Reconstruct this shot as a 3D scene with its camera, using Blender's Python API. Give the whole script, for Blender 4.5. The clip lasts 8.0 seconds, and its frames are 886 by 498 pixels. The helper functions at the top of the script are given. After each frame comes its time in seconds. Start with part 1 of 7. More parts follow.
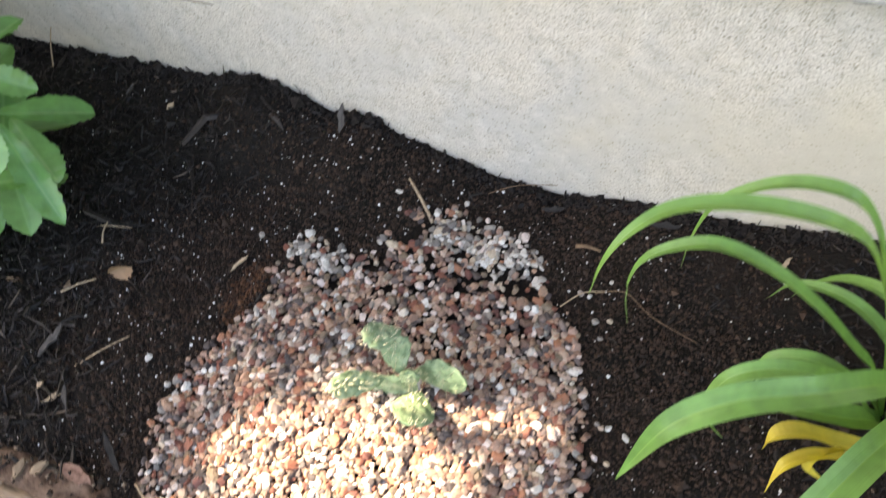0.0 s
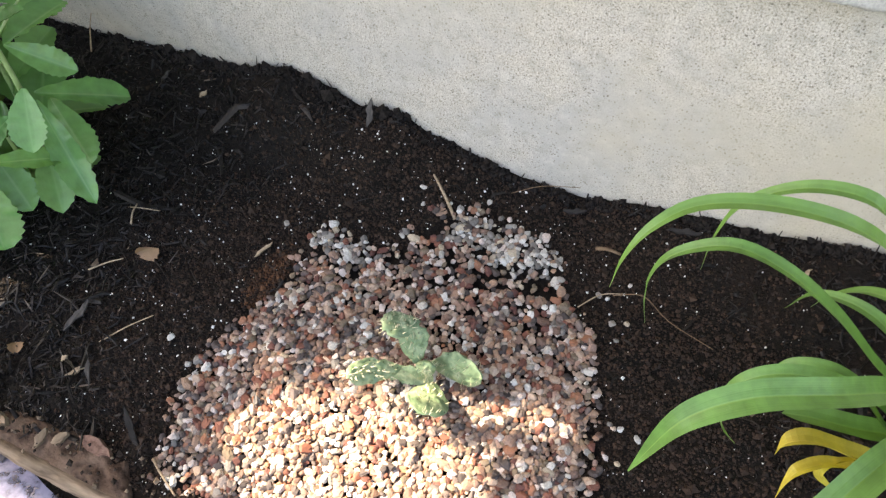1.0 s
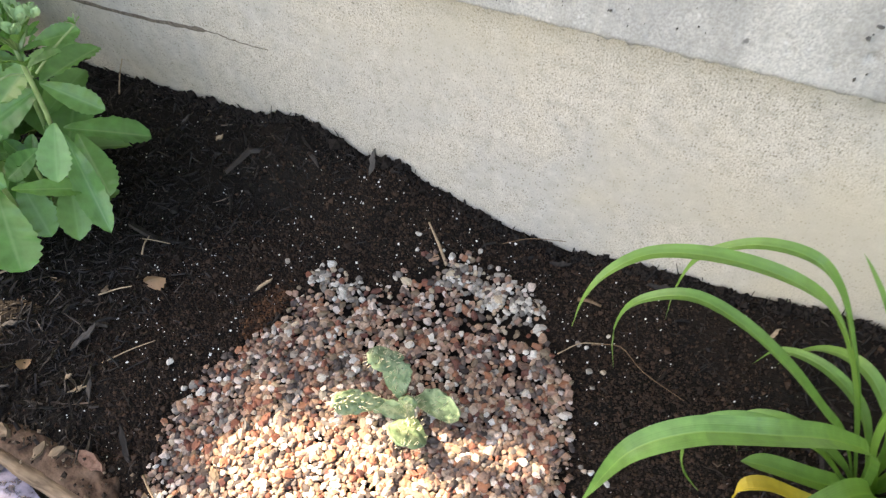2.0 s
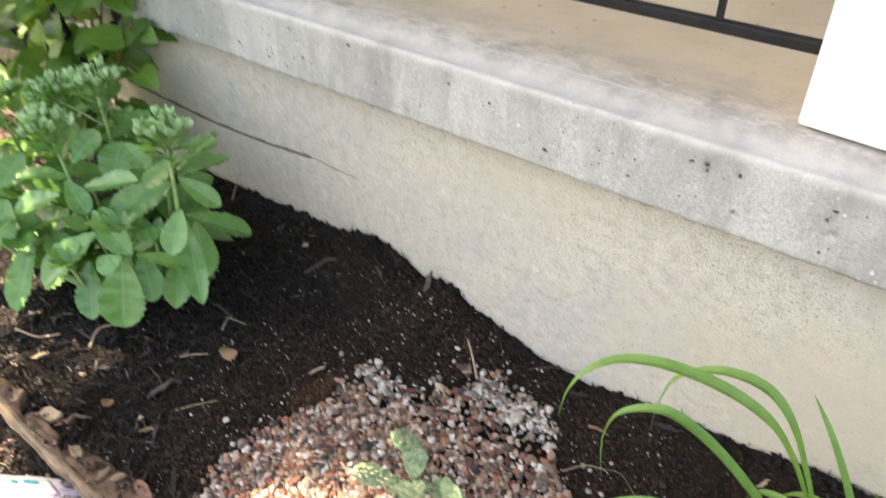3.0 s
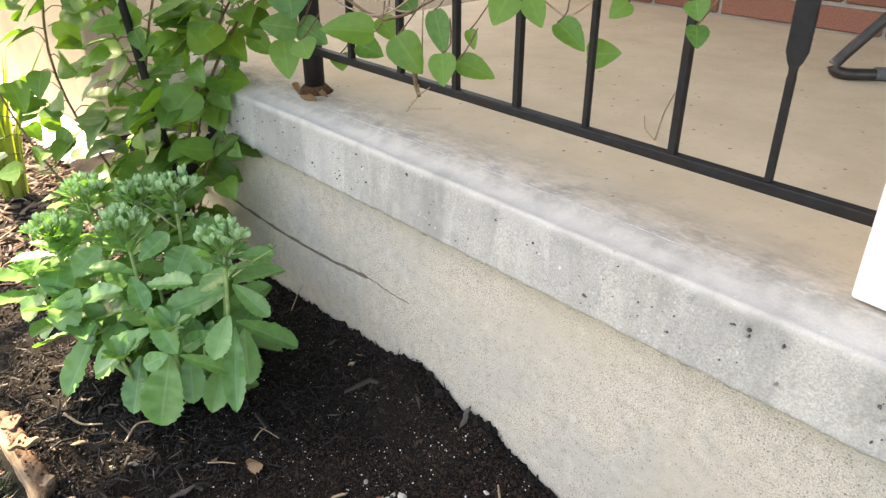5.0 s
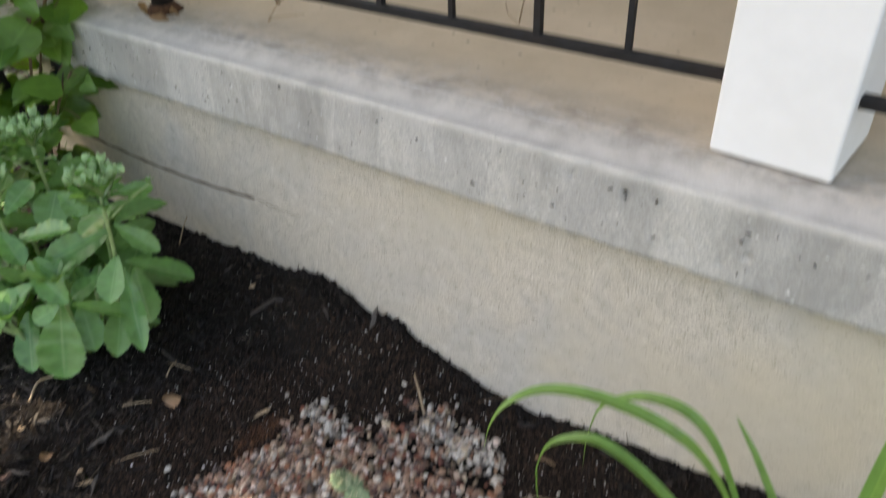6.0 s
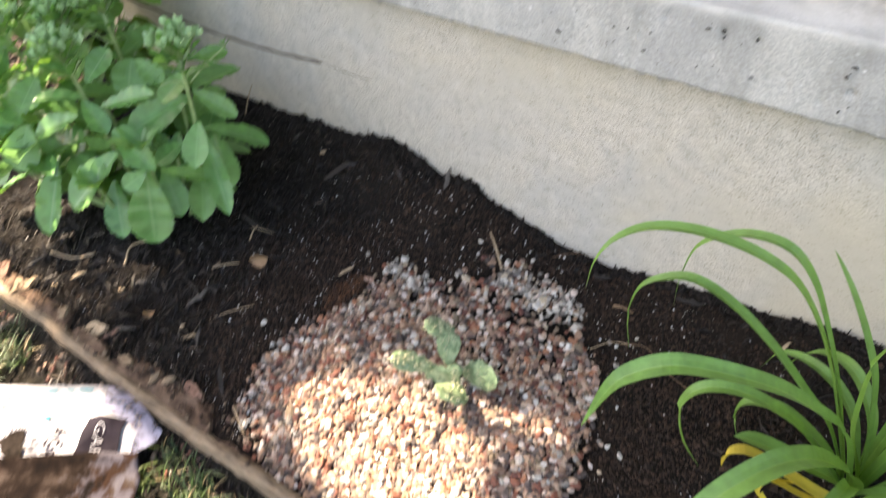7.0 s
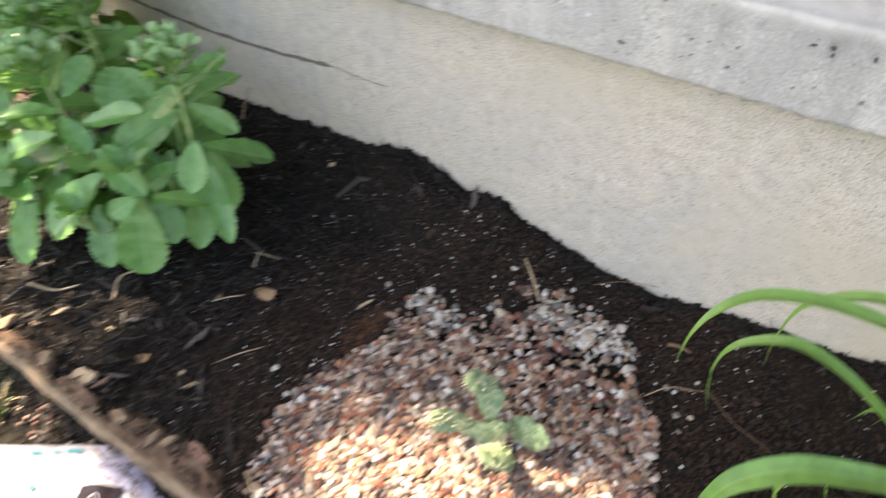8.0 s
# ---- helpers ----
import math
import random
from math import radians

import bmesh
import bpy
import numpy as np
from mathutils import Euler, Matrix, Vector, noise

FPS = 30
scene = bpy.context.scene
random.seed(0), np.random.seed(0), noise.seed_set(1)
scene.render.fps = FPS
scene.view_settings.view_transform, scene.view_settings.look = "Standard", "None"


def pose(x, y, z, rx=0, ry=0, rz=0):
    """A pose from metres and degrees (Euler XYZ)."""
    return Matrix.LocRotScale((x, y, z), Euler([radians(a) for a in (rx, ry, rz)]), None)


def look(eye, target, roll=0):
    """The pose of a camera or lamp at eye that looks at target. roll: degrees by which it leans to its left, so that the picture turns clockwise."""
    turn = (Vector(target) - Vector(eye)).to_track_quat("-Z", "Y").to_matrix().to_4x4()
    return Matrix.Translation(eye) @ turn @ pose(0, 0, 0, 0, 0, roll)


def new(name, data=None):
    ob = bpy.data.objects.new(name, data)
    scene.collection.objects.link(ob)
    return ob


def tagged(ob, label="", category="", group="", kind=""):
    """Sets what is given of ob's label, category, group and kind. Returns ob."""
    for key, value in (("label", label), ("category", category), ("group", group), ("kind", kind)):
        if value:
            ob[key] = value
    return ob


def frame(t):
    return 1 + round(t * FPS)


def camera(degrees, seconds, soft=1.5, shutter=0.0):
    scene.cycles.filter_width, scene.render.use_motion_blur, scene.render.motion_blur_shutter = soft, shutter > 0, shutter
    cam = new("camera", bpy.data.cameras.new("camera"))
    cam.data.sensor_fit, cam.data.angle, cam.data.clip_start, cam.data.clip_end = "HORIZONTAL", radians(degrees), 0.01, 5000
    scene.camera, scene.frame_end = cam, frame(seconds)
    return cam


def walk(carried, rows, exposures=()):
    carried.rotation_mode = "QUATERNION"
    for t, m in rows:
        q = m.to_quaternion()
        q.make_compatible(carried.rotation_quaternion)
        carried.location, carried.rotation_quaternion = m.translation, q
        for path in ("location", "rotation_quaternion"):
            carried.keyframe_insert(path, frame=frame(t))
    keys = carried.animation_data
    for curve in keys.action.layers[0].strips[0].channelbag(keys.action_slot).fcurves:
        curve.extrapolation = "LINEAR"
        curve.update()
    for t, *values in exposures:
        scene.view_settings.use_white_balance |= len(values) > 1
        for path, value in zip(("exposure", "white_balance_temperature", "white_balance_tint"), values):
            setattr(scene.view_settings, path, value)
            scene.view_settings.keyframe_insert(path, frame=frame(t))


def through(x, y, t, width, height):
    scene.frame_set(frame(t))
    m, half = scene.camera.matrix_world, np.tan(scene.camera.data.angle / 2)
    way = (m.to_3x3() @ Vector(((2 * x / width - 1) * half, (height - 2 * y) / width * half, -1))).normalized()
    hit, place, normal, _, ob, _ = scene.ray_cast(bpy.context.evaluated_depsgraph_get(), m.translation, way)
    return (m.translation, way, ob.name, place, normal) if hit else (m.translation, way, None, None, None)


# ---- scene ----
cam = camera(62.3, 8.0, soft=1.3, shutter=0.5)
PATH = [
    (0, (0.431, -0.589, 0.721), (-0.113, 0.38, -0.941), -9.0),
    (0.1, (0.422, -0.609, 0.71), (-0.109, 0.38, -0.942), -7.4),
    (0.2, (0.424, -0.604, 0.71), (-0.123, 0.333, -0.965), -8.5),
    (0.3, (0.4288, -0.5982, 0.717), (-0.1326, 0.3159, -0.9674), -9.58),
    (0.4, (0.4287, -0.5947, 0.7156), (-0.1419, 0.3116, -0.9716), -10.03),
    (0.5, (0.429, -0.595, 0.717), (-0.148, 0.302, -0.975), -10.4),
    (0.6, (0.4307, -0.5966, 0.7174), (-0.1407, 0.3135, -0.9692), -9.74),
    (0.7, (0.4328, -0.6013, 0.7209), (-0.145, 0.3286, -0.9525), -9.21),
    (0.8, (0.4333, -0.6036, 0.7224), (-0.1593, 0.325, -0.9465), -9.7),
    (0.9, (0.4335, -0.6046, 0.7218), (-0.1593, 0.3465, -0.9346), -8.76),
    (1, (0.433, -0.609, 0.722), (-0.158, 0.36, -0.925), -8.0),
    (1.1, (0.4379, -0.6079, 0.728), (-0.1527, 0.3662, -0.9161), -7.66),
    (1.2, (0.438, -0.613, 0.727), (-0.155, 0.385, -0.902), -6.6),
    (2.3, (0.517, -0.663, 0.765), (-0.202, 0.448, -0.735), -3.6),
    (2.5, (0.549, -0.716, 0.776), (-0.224, 0.436, -0.664), -0.7),
    (2.8, (0.589, -0.742, 0.813), (-0.342, 0.448, -0.498), -0.9),
    (3, (0.599, -0.742, 0.817), (-0.386, 0.488, -0.415), -1.5),
    (3.2, (0.6195, -0.7267, 0.8203), (-0.4719, 0.4585, -0.3448), -3.72),
    (3.3, (0.617, -0.712, 0.824), (-0.504, 0.453, -0.327), -2.3),
    (3.4, (0.6234, -0.7274, 0.8337), (-0.5337, 0.4262, -0.3065), -2.04),
    (3.5, (0.62, -0.7288, 0.8404), (-0.524, 0.4413, -0.3102), 1.64),
    (3.6, (0.6394, -0.7092, 0.8303), (-0.5354, 0.4304, -0.3063), 3.18),
    (3.7, (0.655, -0.672, 0.816), (-0.596, 0.44, -0.257), 3.7),
    (3.8, (0.6544, -0.6661, 0.819), (-0.6318, 0.4209, -0.2482), 0.48),
    (3.9, (0.655, -0.652, 0.831), (-0.642, 0.433, -0.236), -1.2),
    (4, (0.6428, -0.6774, 0.8315), (-0.629, 0.461, -0.2118), -0.66),
    (4.1, (0.638, -0.6739, 0.8415), (-0.6439, 0.4484, -0.2061), -1.14),
    (4.2, (0.6378, -0.6725, 0.8373), (-0.6699, 0.4572, -0.1698), -0.63),
    (5.3, (0.642, -0.681, 0.817), (-0.628, 0.55, -0.117), -1.1),
    (5.4, (0.6342, -0.6824, 0.8336), (-0.6006, 0.5547, -0.1373), -2.63),
    (5.5, (0.6256, -0.6849, 0.8552), (-0.5734, 0.5526, -0.1605), -2.94),
    (5.6, (0.6351, -0.6854, 0.8473), (-0.57, 0.5534, -0.1591), -3.21),
    (5.7, (0.632, -0.679, 0.852), (-0.504, 0.597, -0.189), -2.6),
    (5.8, (0.6442, -0.6839, 0.8382), (-0.4506, 0.611, -0.2215), -2.74),
    (5.9, (0.652, -0.672, 0.827), (-0.406, 0.611, -0.284), -3.1),
    (6, (0.6481, -0.7036, 0.8197), (-0.3238, 0.6005, -0.345), -2.74),
    (6.2, (0.656, -0.708, 0.815), (-0.317, 0.465, -0.479), -4.1),
    (6.3, (0.647, -0.726, 0.818), (-0.291, 0.427, -0.52), -4.6),
    (6.4, (0.6424, -0.7373, 0.817), (-0.3567, 0.305, -0.5652), -9.84),
    (6.5, (0.64, -0.747, 0.819), (-0.353, 0.288, -0.575), -9.8),
    (6.6, (0.6412, -0.7594, 0.8158), (-0.3556, 0.2791, -0.5726), -9.93),
    (6.7, (0.6366, -0.7646, 0.8166), (-0.3481, 0.2761, -0.5786), -8.92),
    (6.8, (0.6261, -0.7684, 0.8138), (-0.3467, 0.2654, -0.5948), -8.6),
    (6.9, (0.616, -0.767, 0.815), (-0.334, 0.267, -0.609), -8.0),
    (7, (0.608, -0.778, 0.806), (-0.319, 0.304, -0.597), -6.6),
    (7.1, (0.6029, -0.7809, 0.8018), (-0.323, 0.3725, -0.5439), -6.4),
    (7.2, (0.5979, -0.7808, 0.793), (-0.3499, 0.3789, -0.532), -5.99),
    (7.3, (0.5875, -0.7799, 0.8007), (-0.3492, 0.3763, -0.5356), -6.01),
    (7.5, (0.564, -0.766, 0.797), (-0.362, 0.361, -0.572), -6.6),
    (7.6, (0.5426, -0.7629, 0.7855), (-0.3836, 0.3512, -0.5951), -7.23),
    (7.7, (0.5232, -0.7581, 0.7761), (-0.4152, 0.3483, -0.604), -7.22),
    (7.8, (0.497, -0.744, 0.782), (-0.422, 0.334, -0.635), -6.9),
    (7.9, (0.474, -0.735, 0.779), (-0.432, 0.331, -0.658), -6.8),
    (8, (0.463, -0.697, 0.779), (-0.399, 0.366, -0.68), -6.2),
]
walk(cam, [(t, look(eye, target, roll)) for t, eye, target, roll in PATH], exposures=[(0.0, 2.83, 8300, 15), (0.5, 2.72, 8250, 15), (1.0, 2.68, 8300, 15), (3.0, 2.78, 9000, 16), (4.0, 2.85, 9000, 16), (5.5, 2.6, 9000, 16), (5.9, 2.22, 8900, 16), (6.1, 2.18, 8800, 15), (6.5, 2.43, 8700, 15), (7.0, 2.60, 8420, 16), (8.0, 2.62, 8480, 16)])

# ---- light ----
SUN_EL, SUN_WAY = radians(50), Vector((-0.985, -0.10, 0)).normalized()
world = bpy.data.worlds.new("world")
scene.world = world
world.use_nodes = True
wn = world.node_tree
sky = wn.nodes.new("ShaderNodeTexSky")
sky.sky_type = "NISHITA"
sky.sun_disc = False
sky.sun_elevation = SUN_EL
sky.sun_rotation = math.atan2(SUN_WAY.x, SUN_WAY.y)
sky.air_density, sky.dust_density, sky.ozone_density = 1.0, 1.5, 1.0
wn.links.new(sky.outputs[0], wn.nodes["Background"].inputs[0])
wn.nodes["Background"].inputs[1].default_value = 0.125
sun_data = bpy.data.lights.new("sun", "SUN")
sun_data.energy, sun_data.angle, sun_data.color = 5.0, radians(0.55), (1.0, 0.93, 0.82)
sun = new("sun", sun_data)
SUN_DIR = (SUN_WAY * math.cos(SUN_EL) + Vector((0, 0, math.sin(SUN_EL)))).normalized()
sun.matrix_world = look((0, 0, 0), -SUN_DIR)
sun.location = SUN_DIR * 6


# ---- materials ----
def material(name, rough=0.8, metal=0.0):
    m = bpy.data.materials.new(name)
    m.use_nodes = True
    b = m.node_tree.nodes["Principled BSDF"]
    b.inputs["Roughness"].default_value, b.inputs["Metallic"].default_value = rough, metal
    return m, m.node_tree, b


def link(tree, a, b):
    tree.links.new(a, b)


def coords(tree, kind="Object", scale=(1, 1, 1)):
    tc = tree.nodes.new("ShaderNodeTexCoord")
    mp = tree.nodes.new("ShaderNodeMapping")
    mp.inputs["Scale"].default_value = scale
    link(tree, tc.outputs[kind], mp.inputs[0])
    return mp.outputs[0]


def noise_node(tree, vec, scale, detail=4.0, rough=0.55):
    n = tree.nodes.new("ShaderNodeTexNoise")
    n.inputs["Scale"].default_value, n.inputs["Detail"].default_value, n.inputs["Roughness"].default_value = scale, detail, rough
    if vec is not None:
        link(tree, vec, n.inputs["Vector"])
    return n.outputs["Fac"]


def ramp(tree, fac, stops, constant=False):
    r = tree.nodes.new("ShaderNodeValToRGB")
    r.color_ramp.interpolation = "CONSTANT" if constant else "LINEAR"
    e = r.color_ramp.elements
    while len(e) < len(stops):
        e.new(0.5)
    for k, (p, c) in zip(e, stops):
        k.position, k.color = p, (*c, 1.0)
    link(tree, fac, r.inputs[0])
    return r.outputs[0]


def mix(tree, fac, a, b, blend="MIX"):
    n = tree.nodes.new("ShaderNodeMix")
    n.data_type, n.blend_type = "RGBA", blend
    for sock, v in ((n.inputs["Factor"], fac), (n.inputs["A"], a), (n.inputs["B"], b)):
        if isinstance(v, (int, float)):
            sock.default_value = v
        elif isinstance(v, tuple):
            sock.default_value = (*v, 1.0)
        else:
            link(tree, v, sock)
    return n.outputs["Result"]


def bump(tree, bsdf, height, strength, distance):
    n = tree.nodes.new("ShaderNodeBump")
    n.inputs["Strength"].default_value, n.inputs["Distance"].default_value = strength, distance
    link(tree, height, n.inputs["Height"])
    link(tree, n.outputs[0], bsdf.inputs["Normal"])


def two_scale(name, dark, light, fine, coarse, rough=0.85, relief=0.002, metal=0.0, stain=None, kind="Object", stretch=(1, 1, 1), contrast=(0.3, 0.7)):
    m, t, b = material(name, rough, metal)
    v = coords(t, kind, stretch)
    f, c = noise_node(t, v, fine, 5), noise_node(t, v, coarse, 4)
    col = ramp(t, f, [(contrast[0], dark), (contrast[1], light)])
    tint = stain or tuple(0.7 * x for x in dark)
    col = mix(t, ramp(t, c, [(0.45, (0, 0, 0)), (0.75, (0.6, 0.6, 0.6))]), col, tint)
    link(t, col, b.inputs["Base Color"])
    b.inputs["Specular IOR Level"].default_value = 0.5 if rough < 0.9 else 0.2
    bump(t, b, f, 0.6, relief)
    return m


def island_mat(name, stops, rough=0.8, fine=400.0, relief=0.0006, single=False, spec=0.5):
    """Colour by piece: each island of a joined mesh, or each object, takes its own."""
    m, t, b = material(name, rough)
    if single:
        rnd = t.nodes.new("ShaderNodeObjectInfo").outputs["Random"]
    else:
        rnd = t.nodes.new("ShaderNodeNewGeometry").outputs["Random Per Island"]
    base = ramp(t, rnd, stops, constant=True)
    n = noise_node(t, coords(t, "Object"), fine, 3)
    col = mix(t, ramp(t, n, [(0.35, (0.0, 0.0, 0.0)), (0.75, (0.45, 0.45, 0.45))]), base, (0.06, 0.05, 0.045))
    link(t, col, b.inputs["Base Color"])
    b.inputs["Specular IOR Level"].default_value = spec
    bump(t, b, n, 0.5, relief)
    return m


def leaf_mat(name, top, vein, under, rough=0.45, through=0.3, wave=True, fine=60.0):
    """A leaf: colour across its width, blotches, and light that comes through it."""
    m, t, b = material(name, rough)
    uv = t.nodes.new("ShaderNodeUVMap")
    sep = t.nodes.new("ShaderNodeSeparateXYZ")
    link(t, uv.outputs[0], sep.inputs[0])
    d = t.nodes.new("ShaderNodeMath")
    d.operation = "SUBTRACT"
    d.inputs[1].default_value = 0.5
    link(t, sep.outputs[0], d.inputs[0])
    a = t.nodes.new("ShaderNodeMath")
    a.operation = "ABSOLUTE"
    link(t, d.outputs[0], a.inputs[0])
    n = noise_node(t, coords(t, "Object"), fine, 4)
    col = ramp(t, n, [(0.3, tuple(0.75 * x for x in top)), (0.7, tuple(min(1.0, 1.2 * x) for x in top))])
    col = mix(t, ramp(t, a.outputs[0], [(0.0, (0.75, 0.75, 0.75)), (0.05, (0, 0, 0))]), col, vein)
    rnd = t.nodes.new("ShaderNodeObjectInfo").outputs["Random"]
    col = mix(t, ramp(t, rnd, [(0.0, (0, 0, 0)), (1.0, (0.5, 0.5, 0.5))]), col, under)
    link(t, col, b.inputs["Base Color"])
    if not wave:
        mp = t.nodes.new("ShaderNodeMapping")
        mp.inputs["Scale"].default_value = (26, 1.2, 1)
        link(t, uv.outputs[0], mp.inputs[0])
        st = noise_node(t, mp.outputs[0], 1.0, 2)
        col2 = mix(t, ramp(t, st, [(0.4, (0, 0, 0)), (0.65, (0.35, 0.35, 0.35))]), col, vein)
        link(t, col2, b.inputs["Base Color"])
        bump(t, b, st, 0.35, 0.0012)
    if wave:
        w = t.nodes.new("ShaderNodeTexWave")
        w.inputs["Scale"].default_value, w.inputs["Distortion"].default_value = 3.0, 1.5
        link(t, uv.outputs[0], w.inputs[0])
        bump(t, b, w.outputs["Fac"], 0.06, 0.001)
    tr = t.nodes.new("ShaderNodeBsdfTranslucent")
    link(t, mix(t, 1.0, col, (1.3, 1.25, 0.5), "MULTIPLY"), tr.inputs[0])
    ms = t.nodes.new("ShaderNodeMixShader")
    ms.inputs[0].default_value = through
    link(t, b.outputs[0], ms.inputs[1])
    link(t, tr.outputs[0], ms.inputs[2])
    link(t, ms.outputs[0], t.nodes["Material Output"].inputs[0])
    return m


def speckled_wall():
    m, t, b = material("sand_parging", 0.93)
    v = coords(t)
    fine, mid, big = noise_node(t, v, 470, 3, 0.8), noise_node(t, v, 150, 3), noise_node(t, v, 5.5, 5)
    col = ramp(t, fine, [(0.34, (0.10, 0.088, 0.066)), (0.44, (0.475, 0.425, 0.35)), (0.55, (0.59, 0.535, 0.455)), (0.66, (0.76, 0.705, 0.63))])
    grain = noise_node(t, v, 265, 3, 0.8)
    col = mix(t, ramp(t, grain, [(0.37, (0.38, 0.38, 0.38)), (0.45, (0, 0, 0))]), col, (0.15, 0.13, 0.10))
    col = mix(t, ramp(t, grain, [(0.60, (0, 0, 0)), (0.72, (0.6, 0.6, 0.6))]), col, (0.74, 0.71, 0.65))
    col = mix(t, ramp(t, mid, [(0.58, (0, 0, 0)), (0.75, (0.40, 0.40, 0.40))]), col, (0.36, 0.32, 0.25))
    col = mix(t, ramp(t, big, [(0.44, (0, 0, 0)), (0.60, (0.8, 0.8, 0.8))]), col, (0.44, 0.425, 0.395))
    blot = noise_node(t, v, 46, 4, 0.65)
    col = mix(t, ramp(t, blot, [(0.36, (0.34, 0.34, 0.34)), (0.48, (0, 0, 0))]), col, (0.30, 0.28, 0.235))
    col = mix(t, ramp(t, blot, [(0.54, (0, 0, 0)), (0.68, (0.30, 0.30, 0.30))]), col, (0.75, 0.70, 0.63))
    sand = t.nodes.new("ShaderNodeTexVoronoi")
    sand.inputs["Scale"].default_value = 230
    link(t, v, sand.inputs["Vector"])
    dots = mix(t, 1.0, ramp(t, sand.outputs["Distance"], [(0.16, (0.75, 0.75, 0.75)), (0.30, (0, 0, 0))]), ramp(t, noise_node(t, v, 75, 3), [(0.42, (0, 0, 0)), (0.54, (1, 1, 1))]), "MULTIPLY")
    col = mix(t, dots, col, (0.15, 0.13, 0.10))
    pick = t.nodes.new("ShaderNodeSeparateColor")
    link(t, sand.outputs["Color"], pick.inputs[0])
    lone = mix(t, 1.0, ramp(t, sand.outputs["Distance"], [(0.22, (0.62, 0.62, 0.62)), (0.34, (0, 0, 0))]), ramp(t, pick.outputs[0], [(0.0, (1, 1, 1)), (0.07, (0, 0, 0))], True), "MULTIPLY")
    col = mix(t, lone, col, (0.11, 0.095, 0.075))
    warm = noise_node(t, v, 2.6, 4)
    col = mix(t, ramp(t, warm, [(0.46, (0, 0, 0)), (0.64, (0.6, 0.6, 0.6))]), col, (0.55, 0.475, 0.345))
    sep = t.nodes.new("ShaderNodeSeparateXYZ")
    link(t, v, sep.inputs[0])
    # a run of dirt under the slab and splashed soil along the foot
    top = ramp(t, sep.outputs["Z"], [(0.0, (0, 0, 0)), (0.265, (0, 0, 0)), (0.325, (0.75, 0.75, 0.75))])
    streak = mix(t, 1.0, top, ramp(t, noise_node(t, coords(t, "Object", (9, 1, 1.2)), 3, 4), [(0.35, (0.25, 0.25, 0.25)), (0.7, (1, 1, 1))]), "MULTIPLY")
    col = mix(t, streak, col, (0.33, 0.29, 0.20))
    link(t, col, b.inputs["Base Color"])
    bump(t, b, mix(t, 0.3, fine, big), 0.30, 0.0014)
    return m


